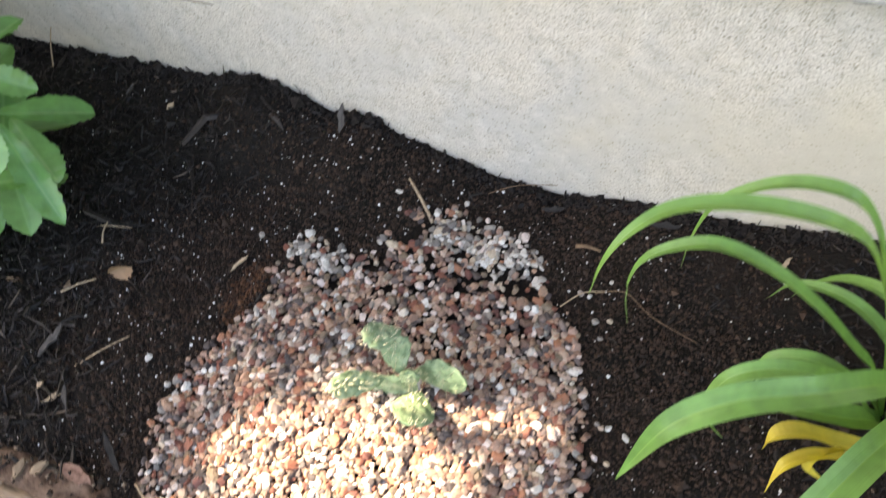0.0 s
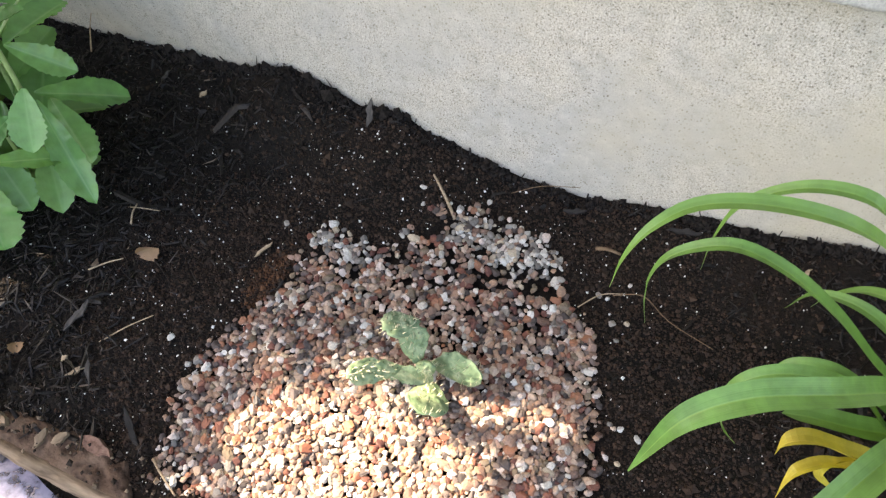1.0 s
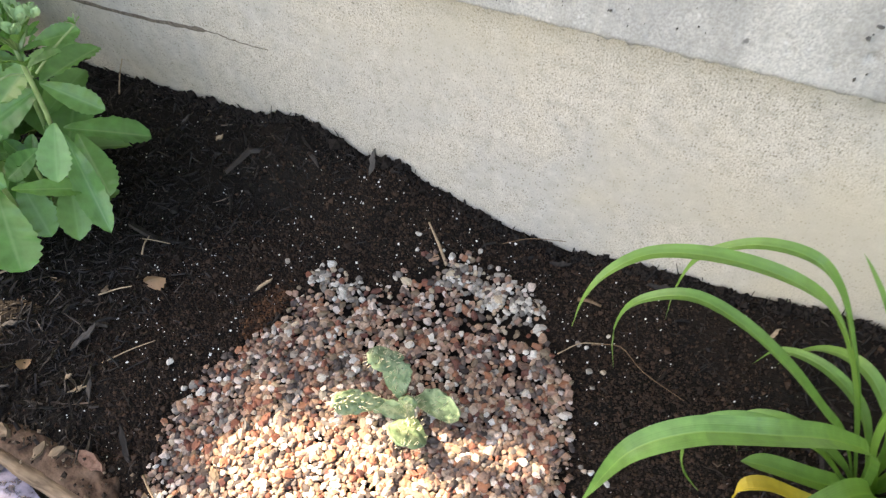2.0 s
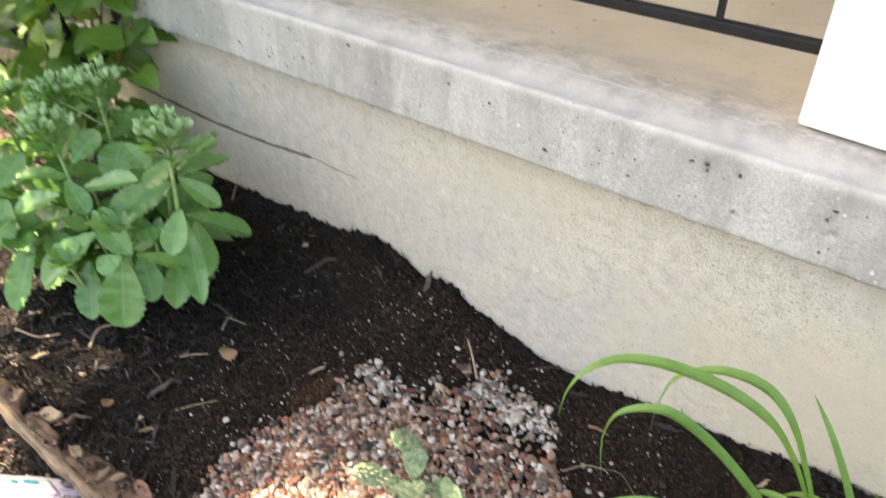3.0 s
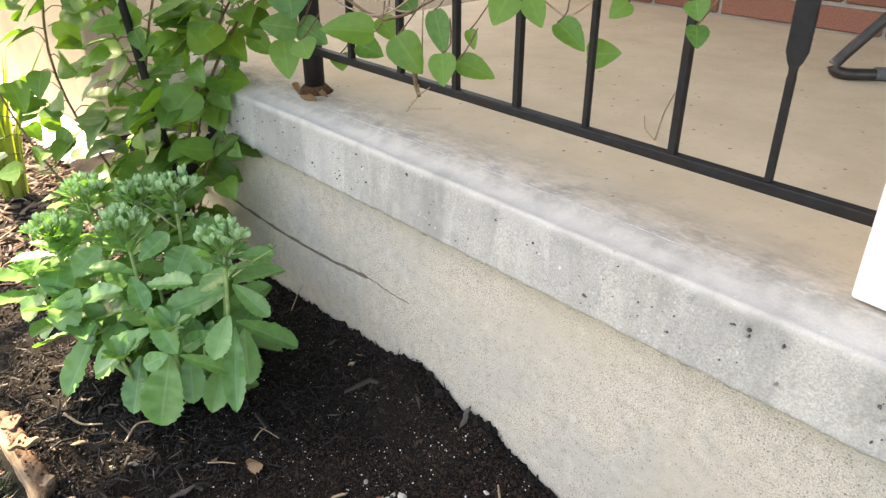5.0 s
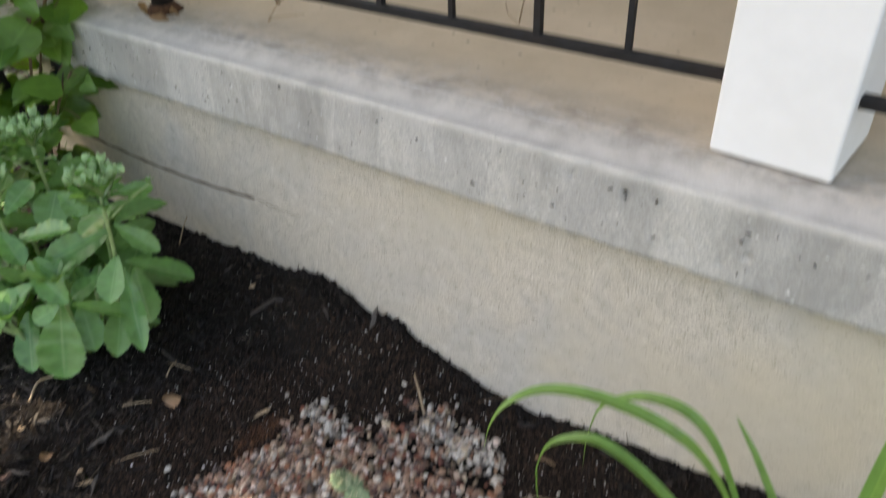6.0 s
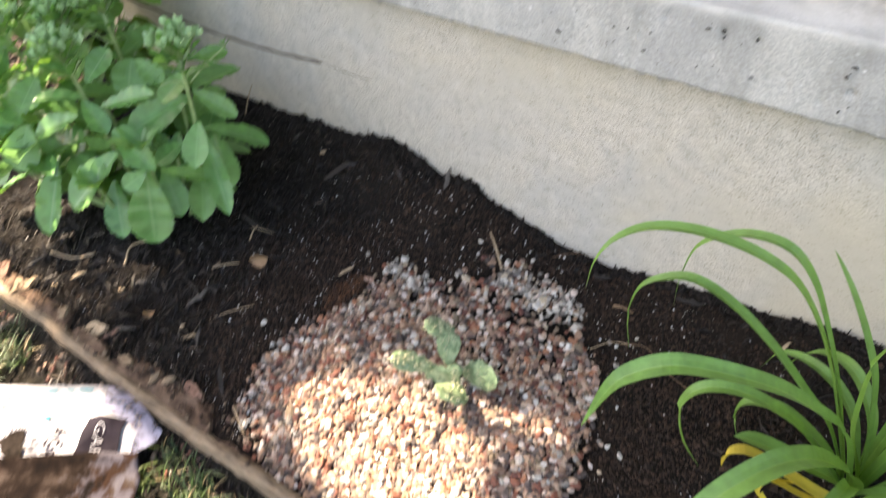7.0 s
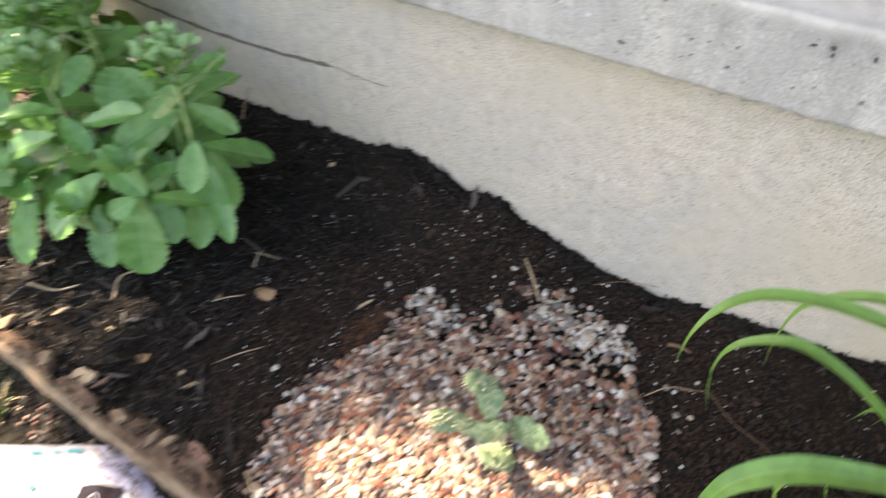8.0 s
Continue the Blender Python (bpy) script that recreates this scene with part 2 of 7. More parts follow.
def slab_mat():
    m, t, b = material("grey_cast_concrete", 0.9)
    v = coords(t)
    fine, mid, big = noise_node(t, v, 420, 4, 0.6), noise_node(t, v, 38, 5), noise_node(t, v, 6, 5)
    col = ramp(t, fine, [(0.36, (0.345, 0.335, 0.315)), (0.5, (0.455, 0.44, 0.405)), (0.62, (0.56, 0.54, 0.495))])
    col = mix(t, ramp(t, mid, [(0.45, (0, 0, 0)), (0.72, (0.40, 0.40, 0.40))]), col, (0.60, 0.58, 0.535))
    col = mix(t, ramp(t, big, [(0.5, (0, 0, 0)), (0.72, (0.5, 0.5, 0.5))]), col, (0.33, 0.33, 0.34))
    # patches left by the boards of the form
    boards = t.nodes.new("ShaderNodeTexVoronoi")
    boards.inputs["Scale"].default_value = 1.0
    link(t, coords(t, "Object", (11, 1, 3)), boards.inputs["Vector"])
    tone = t.nodes.new("ShaderNodeSeparateColor")
    link(t, boards.outputs["Color"], tone.inputs[0])
    col = mix(t, ramp(t, tone.outputs[0], [(0.45, (0, 0, 0)), (0.9, (0.22, 0.22, 0.22))]), col, (0.62, 0.61, 0.575))
    col = mix(t, ramp(t, tone.outputs[1], [(0.5, (0, 0, 0)), (0.95, (0.24, 0.24, 0.24))]), col, (0.27, 0.27, 0.265))
    # dark dots painted for the shade inside the tiniest pits
    dots = t.nodes.new("ShaderNodeTexVoronoi")
    dots.inputs["Scale"].default_value = 210
    link(t, v, dots.inputs["Vector"])
    spots = ramp(t, dots.outputs["Distance"], [(0.10, (1, 1, 1)), (0.16, (0, 0, 0))])
    keep = ramp(t, noise_node(t, v, 60, 2), [(0.51, (0, 0, 0)), (0.57, (0.62, 0.62, 0.62))])
    col = mix(t, mix(t, 1.0, spots, keep, "MULTIPLY"), col, (0.10, 0.10, 0.10))
    grime = noise_node(t, coords(t, "Object", (1, 1, 0.35)), 11, 6, 0.65)
    col = mix(t, ramp(t, grime, [(0.45, (0, 0, 0)), (0.62, (0.70, 0.70, 0.70))]), col, (0.27, 0.265, 0.245))
    flecks = t.nodes.new("ShaderNodeTexVoronoi")
    flecks.inputs["Scale"].default_value = 95
    link(t, v, flecks.inputs["Vector"])
    pale = mix(t, 1.0, ramp(t, flecks.outputs["Distance"], [(0.13, (0.45, 0.45, 0.45)), (0.22, (0, 0, 0))]), ramp(t, noise_node(t, v, 25, 3), [(0.52, (0, 0, 0)), (0.58, (1, 1, 1))]), "MULTIPLY")
    col = mix(t, pale, col, (0.70, 0.69, 0.66))
    # spots painted dark for the shade inside small air holes, and chipped pale spots
    holes = t.nodes.new("ShaderNodeTexVoronoi")
    holes.inputs["Scale"].default_value = 72
    wob = mix(t, 0.012, coords(t, "Object", (1, 1, 0.8)), noise_node(t, v, 160, 3), "ADD")
    link(t, wob, holes.inputs["Vector"])
    which = t.nodes.new("ShaderNodeSeparateColor")
    link(t, holes.outputs["Color"], which.inputs[0])
    near = holes.outputs["Distance"]
    col = mix(t, mix(t, 1.0, ramp(t, near, [(0.12, (0.8, 0.8, 0.8)), (0.20, (0, 0, 0))]), ramp(t, which.outputs[0], [(0.0, (1, 1, 1)), (0.09, (0, 0, 0))], True), "MULTIPLY"), col, (0.13, 0.13, 0.125))
    col = mix(t, mix(t, 1.0, ramp(t, near, [(0.12, (0.8, 0.8, 0.8)), (0.24, (0, 0, 0))]), ramp(t, which.outputs[1], [(0.0, (1, 1, 1)), (0.07, (0, 0, 0))], True), "MULTIPLY"), col, (0.74, 0.73, 0.71))
    drip = noise_node(t, coords(t, "Object", (1, 1, 0.25)), 24, 4, 0.6)
    col = mix(t, ramp(t, drip, [(0.50, (0, 0, 0)), (0.70, (0.38, 0.38, 0.38))]), col, (0.26, 0.255, 0.235))
    # the nosing's edge is painted pale, for wear and for the light it catches, and dirt lies in a band behind it
    rub = t.nodes.new("ShaderNodeSeparateXYZ")
    link(t, v, rub.inputs[0])
    lip = mix(t, 1.0, ramp(t, rub.outputs["Z"], [(0.405, (0, 0, 0)), (0.4115, (0.6, 0.6, 0.6))]), ramp(t, rub.outputs["Y"], [(0.0, (1, 1, 1)), (0.004, (0, 0, 0))]), "MULTIPLY")
    col = mix(t, mix(t, 1.0, lip, ramp(t, noise_node(t, v, 30, 4), [(0.3, (0.3, 0.3, 0.3)), (0.6, (1, 1, 1))]), "MULTIPLY"), col, (0.61, 0.58, 0.53))
    col = mix(t, ramp(t, rub.outputs["Z"], [(0.4170, (0, 0, 0)), (0.4235, (0.75, 0.75, 0.75))]), col, ramp(t, noise_node(t, v, 34, 5, 0.65), [(0.35, (0.38, 0.345, 0.30)), (0.6, (0.55, 0.51, 0.455))]))
    # tan porch paint that ends in a worn line behind the nosing
    sep = t.nodes.new("ShaderNodeSeparateXYZ")
    link(t, v, sep.inputs[0])
    edge = t.nodes.new("ShaderNodeMath")
    edge.operation = "MULTIPLY_ADD"
    edge.inputs[1].default_value, edge.inputs[2].default_value = 0.10, -0.05
    link(t, noise_node(t, coords(t, "Object", (1, 1, 1)), 34, 6, 0.7), edge.inputs[0])
    tot = t.nodes.new("ShaderNodeMath")
    link(t, sep.outputs["Y"], tot.inputs[0])
    link(t, edge.outputs[0], tot.inputs[1])
    paint = ramp(t, tot.outputs[0], [(0.012, (0, 0, 0)), (0.060, (0.62, 0.62, 0.62)), (0.150, (0.96, 0.96, 0.96))])
    tan = ramp(t, noise_node(t, v, 8, 6, 0.6), [(0.3, (0.545, 0.435, 0.30)), (0.7, (0.665, 0.54, 0.385))])
    tan = mix(t, ramp(t, noise_node(t, v, 120, 3), [(0.6, (0, 0, 0)), (0.75, (0.35, 0.35, 0.35))]), tan, (0.28, 0.22, 0.15))
    col = mix(t, paint, col, tan)
    band = ramp(t, sep.outputs["Y"], [(0.0, (0, 0, 0)), (0.004, (0, 0, 0)), (0.024, (1, 1, 1)), (0.060, (0.8, 0.8, 0.8)), (0.130, (0, 0, 0))])
    smear = ramp(t, noise_node(t, coords(t, "Object", (0.7, 1.2, 1)), 24, 7, 0.72), [(0.43, (0, 0, 0)), (0.66, (0.62, 0.62, 0.62))])
    col = mix(t, mix(t, 1.0, band, smear, "MULTIPLY"), col, (0.19, 0.165, 0.135))
    worn = ramp(t, noise_node(t, coords(t, "Object", (0.5, 1.5, 1)), 85, 6, 0.75), [(0.54, (0, 0, 0)), (0.62, (0.55, 0.55, 0.55))])
    col = mix(t, mix(t, 1.0, band, worn, "MULTIPLY"), col, (0.62, 0.60, 0.56))
    specks = t.nodes.new("ShaderNodeTexVoronoi")
    specks.inputs["Scale"].default_value = 26
    link(t, v, specks.inputs["Vector"])
    col = mix(t, mix(t, 1.0, ramp(t, specks.outputs["Distance"], [(0.05, (0.8, 0.8, 0.8)), (0.09, (0, 0, 0))]), paint, "MULTIPLY"), col, (0.10, 0.08, 0.06))
    link(t, col, b.inputs["Base Color"])
    b.inputs["Specular IOR Level"].default_value = 0.2
    bump(t, b, mix(t, 0.25, fine, mid), 0.28, 0.0012)
    return m


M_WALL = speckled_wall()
M_SLAB = slab_mat()
M_SOIL = two_scale("dark_mulch_soil", (0.003, 0.0026, 0.0022), (0.013, 0.0098, 0.0075), 180, 12, 0.95, 0.006, stain=(0.016, 0.0095, 0.006))
M_LAWN = two_scale("lawn_soil", (0.004, 0.0036, 0.003), (0.014, 0.0115, 0.008), 90, 6, 0.95, 0.01, stain=(0.012, 0.014, 0.006))
M_IRON = two_scale("black_iron_paint", (0.007, 0.007, 0.008), (0.016, 0.016, 0.018), 90, 18, 0.62, 0.0006, stain=(0.022, 0.012, 0.008))
M_IRON.node_tree.nodes["Principled BSDF"].inputs["Specular IOR Level"].default_value = 0.3
M_RUST = two_scale("rust", (0.05, 0.026, 0.017), (0.16, 0.08, 0.045), 150, 40, 0.95, 0.002)
M_WHITE = two_scale("white_vinyl", (0.80, 0.80, 0.79), (0.84, 0.84, 0.83), 30, 5, 0.4, 0.0002, stain=(0.72, 0.71, 0.68))
M_BRICK = island_mat("red_brick", [(0, (0.24, 0.09, 0.06)), (0.35, (0.30, 0.12, 0.08)), (0.7, (0.20, 0.075, 0.05))], 0.9, 180, 0.001, True)
M_MORTAR = two_scale("mortar", (0.32, 0.30, 0.27), (0.45, 0.43, 0.39), 200, 10, 0.95, 0.001)
M_TAN = two_scale("tan_stucco", (0.36, 0.305, 0.215), (0.45, 0.385, 0.28), 200, 4, 0.9, 0.001)
M_PATH = two_scale("pale_concrete_path", (0.50, 0.49, 0.46), (0.62, 0.61, 0.58), 200, 6, 0.9, 0.001)
M_ROOF = two_scale("painted_soffit", (0.62, 0.61, 0.58), (0.7, 0.69, 0.66), 60, 4, 0.7, 0.0005)
STONES = [(0.0, (0.50, 0.40, 0.29)), (0.10, (0.235, 0.088, 0.052)), (0.17, (0.070, 0.061, 0.057)), (0.25, (0.40, 0.275, 0.18)), (0.34, (0.17, 0.108, 0.076)), (0.42, (0.58, 0.49, 0.38)), (0.50, (0.18, 0.152, 0.132)),
          (0.57, (0.35, 0.165, 0.088)), (0.62, (0.74, 0.70, 0.62)), (0.70, (0.145, 0.052, 0.038)), (0.75, (0.43, 0.30, 0.22)), (0.82, (0.036, 0.031, 0.030)), (0.86, (0.21, 0.175, 0.115)), (0.92, (0.29, 0.20, 0.145))]
PALE = [(0.0, (0.52, 0.49, 0.44)), (0.22, (0.30, 0.275, 0.24)), (0.42, (0.64, 0.62, 0.575)), (0.64, (0.22, 0.195, 0.17)), (0.78, (0.46, 0.38, 0.28)), (0.90, (0.13, 0.12, 0.11))]
STONES = [(u, (0.82 * r + 0.014, 0.735 * g + 0.011, 0.745 * b + 0.010)) for u, (r, g, b) in STONES]
M_PEB = island_mat("pea_gravel", STONES, 0.7, 520, 0.0004, spec=0.35)
M_PEB1 = island_mat("pea_gravel_stone", STONES, 0.7, 520, 0.0004, True, 0.35)
M_PALE = island_mat("pale_gravel", PALE, 0.7, 520, 0.0004)
M_MULCH = island_mat("mulch_shreds", [(0, (0.004, 0.0036, 0.0036)), (0.42, (0.007, 0.0058, 0.0050)), (0.72, (0.012, 0.0088, 0.0068)), (0.90, (0.018, 0.013, 0.0098)), (0.955, (0.040, 0.033, 0.029)), (0.990, (0.15, 0.11, 0.08))], 0.5, 300, 0.0012, spec=0.19)
M_CRUMB = island_mat("soil_crumbs", [(0, (0.017, 0.0108, 0.0075)), (0.35, (0.029, 0.0177, 0.0117)), (0.65, (0.040, 0.0235, 0.0152)), (0.93, (0.062, 0.037, 0.024))], 0.95, 400, 0.0008, spec=0.15)
M_HEAP = island_mat("black_crumbs", [(0, (0.005, 0.0042, 0.0038)), (0.5, (0.009, 0.0068, 0.0055)), (0.85, (0.016, 0.0115, 0.0085))], 0.9, 300, 0.001, spec=0.15)
M_RED = island_mat("reddish_soil", [(0, (0.045, 0.021, 0.011)), (0.5, (0.085, 0.038, 0.018)), (0.85, (0.13, 0.062, 0.03))], 0.95, 300, 0.0008, spec=0.15)
M_PERL = two_scale("perlite", (0.70, 0.69, 0.66), (0.82, 0.81, 0.78), 500, 40, 0.9, 0.0002)
M_ROT = two_scale("rotten_wood", (0.085, 0.060, 0.042), (0.36, 0.27, 0.185), 150, 18, 0.9, 0.003, stain=(0.065, 0.040, 0.025), stretch=(0.12, 1, 1))
M_FLAKE = two_scale("dirty_rotten_wood", (0.032, 0.019, 0.013), (0.125, 0.080, 0.056), 110, 26, 0.95, 0.005, stain=(0.25, 0.17, 0.12))
M_TWIG = two_scale("dry_twig", (0.24, 0.165, 0.10), (0.48, 0.37, 0.25), 300, 40, 0.85, 0.0005)
M_STEM = two_scale("vine_stem", (0.11, 0.065, 0.035), (0.22, 0.14, 0.08), 200, 20, 0.8, 0.0005)
M_SEDUM = leaf_mat("sedum_leaf", (0.105, 0.272, 0.086), (0.21, 0.38, 0.16), (0.23, 0.41, 0.14), 0.26, 0.30)
M_BUD = two_scale("sedum_bud", (0.27, 0.45, 0.18), (0.42, 0.58, 0.28), 300, 40, 0.6, 0.0005)
M_BRACT = two_scale("sedum_bract", (0.31, 0.51, 0.25), (0.46, 0.65, 0.36), 200, 30, 0.4, 0.0004)
M_SSTEM = two_scale("sedum_stem", (0.20, 0.31, 0.11), (0.30, 0.42, 0.18), 100, 20, 0.5, 0.0003)
M_LILY = leaf_mat("lily_blade", (0.135, 0.30, 0.075), (0.23, 0.40, 0.11), (0.21, 0.36, 0.075), 0.30, 0.3, False)
M_YELLOW = leaf_mat("yellowed_blade", (0.62, 0.50, 0.06), (0.66, 0.56, 0.12), (0.50, 0.36, 0.08), 0.5, 0.3, False)
M_VINE = leaf_mat("vine_leaf", (0.072, 0.185, 0.040), (0.145, 0.285, 0.075), (0.21, 0.37, 0.045), 0.42, 0.38)
M_GRASS = island_mat("grass_blades", [(0, (0.024, 0.066, 0.014)), (0.35, (0.045, 0.100, 0.022)), (0.7, (0.085, 0.135, 0.034)), (0.86, (0.26, 0.20, 0.10))], 0.55, 200, 0.0002)


# ---- building helpers ----
def thing(name, place=(0, 0, 0), label="", category="", group="", kind=""):
    ob = new(name)
    ob.empty_display_size = 0.05
    ob.location = place
    return tagged(ob, label, category, group, kind)


def mesh_of(bm, name, mat, smooth=False):
    me = bpy.data.meshes.new(name)
    bm.to_mesh(me)
    bm.free()
    for p in me.polygons:
        p.use_smooth = smooth
    if mat:
        me.materials.append(mat)
    return me


def raw_mesh(name, verts, faces, mat, smooth=False):
    me = bpy.data.meshes.new(name)
    me.from_pydata([tuple(v) for v in verts], [], [tuple(f) for f in faces])
    me.update()
    if smooth:
        me.polygons.foreach_set("use_smooth", [True] * len(me.polygons))
    me.materials.append(mat)
    return me


def part(name, bm, mat, parent=None, label="", smooth=False, m=None):
    me = bm if isinstance(bm, bpy.types.Mesh) else mesh_of(bm, name, mat, smooth)
    ob = new(name, me)
    if m is not None:
        ob.matrix_basis = m
    if parent is not None:
        ob.parent = parent
    return tagged(ob, label)


def box(x0, x1, y0, y1, z0, z1, bevel=0.0, seg=2):
    bm = bmesh.new()
    bmesh.ops.create_cube(bm, size=1)
    bmesh.ops.scale(bm, vec=(x1 - x0, y1 - y0, z1 - z0), verts=bm.verts)
    bmesh.ops.translate(bm, vec=((x0 + x1) / 2, (y0 + y1) / 2, (z0 + z1) / 2), verts=bm.verts)
    if bevel:
        bmesh.ops.bevel(bm, geom=bm.edges[:], offset=bevel, segments=seg, affect="EDGES", profile=0.5)
    return bm


def curve_points(ctrl, n):
    """A smooth line through the control points (Catmull-Rom)."""
    p = [Vector(c) for c in ctrl]
    p = [2 * p[0] - p[1], *p, 2 * p[-1] - p[-2]]
    out, spans = [], len(p) - 3
    for i in range(n + 1):
        u = min(i / n * spans, spans - 1e-6)
        k, u = int(u), u - int(u)
        a, b, c, d = p[k:k + 4]
        out.append(0.5 * (2 * b + (c - a) * u + (2 * a - 5 * b + 4 * c - d) * u * u + (3 * b - a - 3 * c + d) * u ** 3))
    return out


def tube(ctrl, radius, n=12, sides=8, bm=None, taper=1.0, square=False):
    bm = bm or bmesh.new()
    pts = curve_points(ctrl, n)
    up = Vector((0.13, 0.21, 0.97))
    rings = []
    for i, p in enumerate(pts):
        d = (pts[min(i + 1, n)] - pts[max(i - 1, 0)]).normalized()
        a = d.cross(up).normalized() if abs(d.dot(up)) < 0.98 else d.cross(Vector((1, 0, 0))).normalized()
        b = d.cross(a)
        r = radius * (1 + (taper - 1) * i / n)
        rings.append([bm.verts.new(p + r * (math.cos(w) * a + math.sin(w) * b)) for w in (math.tau * (k + 0.5) / sides for k in range(sides))])
    for q, r in zip(rings, rings[1:]):
        for k in range(sides):
            bm.faces.new((q[k], q[(k + 1) % sides], r[(k + 1) % sides], r[k]))
    bm.faces.new(rings[0][::-1])
    bm.faces.new(rings[-1])
    return bm


def ribbon(ctrl, width, n=24, fold=0.25, across=4, twist=0.0, whip=1.35, side=None):
    """A long leaf along a line: widest at a third, tapering to its tip, folded along its middle."""
    bm = bmesh.new()
    uv = bm.loops.layers.uv.new("UVMap")
    pts = curve_points(ctrl, n)
    chord = (pts[-1] - pts[0])
    s0 = Vector(side) if side else Vector((-chord.y, chord.x, 0)).normalized()
    rows = []
    for i, p in enumerate(pts):
        u = i / n
        d = (pts[min(i + 1, n)] - pts[max(i - 1, 0)]).normalized()
        s = (s0 - d * s0.dot(d)).normalized()
        nrm = d.cross(s).normalized()
        if nrm.z < 0:
            nrm = -nrm
        ang = twist * u
        s, nrm = math.cos(ang) * s + math.sin(ang) * nrm, math.cos(ang) * nrm - math.sin(ang) * s
        w = width * (0.55 + 0.45 * math.sin(min(1, u / 0.35) * math.pi / 2)) * max(0.05, 1 - max(0, (u - 0.35) / 0.65) ** whip)
        rows.append([bm.verts.new(p + s * w * (k / across - 0.5) + nrm * fold * w * abs(2 * k / across - 1) ** 1.3 * 0.5) for k in range(across + 1)])
    for i, (a, b) in enumerate(zip(rows, rows[1:])):
        for k in range(across):
            f = bm.faces.new((a[k], a[k + 1], b[k + 1], b[k]))
            f.smooth = True
            for l, (q, w) in zip(f.loops, ((k, i), (k + 1, i), (k + 1, i + 1), (k, i + 1))):
                l[uv].uv = (q / across, w / n)
    return bm


def flat_leaf(length, profile, n=10, across=4, cup=0.15, droop=0.3, teeth=0.0, rng=random):
    """A leaf that leaves the origin along +x, its upper side to +z. profile: half-width over the length."""
    bm = bmesh.new()
    uv = bm.loops.layers.uv.new("UVMap")
    rows = []
    for i in range(n + 1):
        u = i / n
        w = length * profile(u) * (1 + (teeth if i % 2 else -teeth) * (0.42 < u < 0.97))
        x, z = length * u * (1 - 0.12 * droop * u), -droop * length * u * u * 0.5
        ripple = rng.uniform(-0.02, 0.02) * length
        rows.append([bm.verts.new((x, w * (2 * k / across - 1), z + cup * w * abs(2 * k / across - 1) ** 1.15 + ripple * abs(2 * k / across - 1))) for k in range(across + 1)])
    for i, (a, b) in enumerate(zip(rows, rows[1:])):
        for k in range(across):
            f = bm.faces.new((a[k], b[k], b[k + 1], a[k + 1]))
            f.smooth = True
            for l, (q, w) in zip(f.loops, ((k, i), (k, i + 1), (k + 1, i + 1), (k + 1, i))):
                l[uv].uv = (q / across, w / n)
    return bm


def aim(place, way, up=(0, 0, 1), roll=0.0, scale=1.0):
    """The pose of a leaf at place that points along way."""
    x = Vector(way).normalized()
    y = Vector(up).cross(x)
    y = y.normalized() if y.length > 1e-4 else Vector((0, 1, 0))
    r = Matrix((x, y, x.cross(y))).transposed().to_4x4()
    return Matrix.Translation(place) @ r @ Matrix.Rotation(roll, 4, "X") @ Matrix.Diagonal((scale, scale, scale, 1))


# ---- ground ----
FOOT = [(-3, -0.05), (-0.95, -0.03), (-0.55, -0.010), (-0.40, -0.003), (-0.24, 0.006), (-0.145, 0.032), (-0.085, 0.013), (-0.04, -0.010), (0.026, 0.003),
        (0.066, -0.026), (0.122, -0.039), (0.2, -0.058), (0.3, -0.062), (0.367, -0.045), (0.43, -0.038), (0.5, -0.032), (0.63, -0.010), (0.8, 0.0), (3, 0.0)]
FX, FZ = [p[0] for p in FOOT], [p[1] for p in FOOT]
BOARD_Y = -0.585


def smooth_step(a, b, x):
    u = min(1.0, max(0.0, (x - a) / (b - a)))
    return u * u * (3 - 2 * u)


def ground_z(x, y, rough=1.0):
    foot = float(np.interp(x, FX, FZ))
    flat = -0.044 - 0.022 * smooth_step(-0.05, 0.3, x) + 0.03 * smooth_step(0.45, 0.9, x)
    z = flat + (foot - flat) * (1 - smooth_step(0.015, 0.16, -y))
    lawn = smooth_step(-BOARD_Y - 0.01, -BOARD_Y + 0.03, -y)
    z = z * (1 - lawn) + (-0.085) * lawn
    far = smooth_step(1.2, 3.0, max(abs(x), -y))
    if far < 1:
        n = 0.010 * noise.noise((x * 9, y * 9, 1.3)) + 0.006 * noise.noise((x * 30, y * 30, 7.0)) + 0.003 * noise.noise((x * 85, y * 85, 3.0))
        near_wall = 1 - smooth_step(0.0, 0.03, -y)
        z += rough * n * (1 - far) * (1 - 0.5 * near_wall)
    return z


def spaced(lo, hi, step, out):
    mid = list(np.arange(lo, hi + 1e-6, step))
    left, right, d = [], [], step
    a, b = lo, hi
    while a > -out:
        d *= 1.35
        a, b = a - d, b + d
        left.append(a)
        right.append(b)
    return left[::-1] + mid + right


def build_ground():
    xs, ys = spaced(-1.3, 0.95, 0.009, 60), spaced(-0.85, 0.02, 0.009, 60)
    verts = [(x, y, ground_z(x, y)) for y in ys for x in xs]
    nx = len(xs)
    faces = [(j * nx + i, j * nx + i + 1, (j + 1) * nx + i + 1, (j + 1) * nx + i) for j in range(len(ys) - 1) for i in range(nx - 1)]
    me = raw_mesh("ground", verts, faces, M_SOIL, True)
    me.materials.append(M_LAWN)
    idx = [0 if ys[j] > BOARD_Y and -2.0 < xs[i] < 2.5 else 1 for j in range(len(ys) - 1) for i in range(nx - 1)]
    me.polygons.foreach_set("material_index", idx)
    return tagged(new("ground", me), "dark planting bed soil and trodden lawn before the porch", "ground", kind="structure")


ground = build_ground()


# ---- porch ----
X0, X1 = -0.98, 2.6


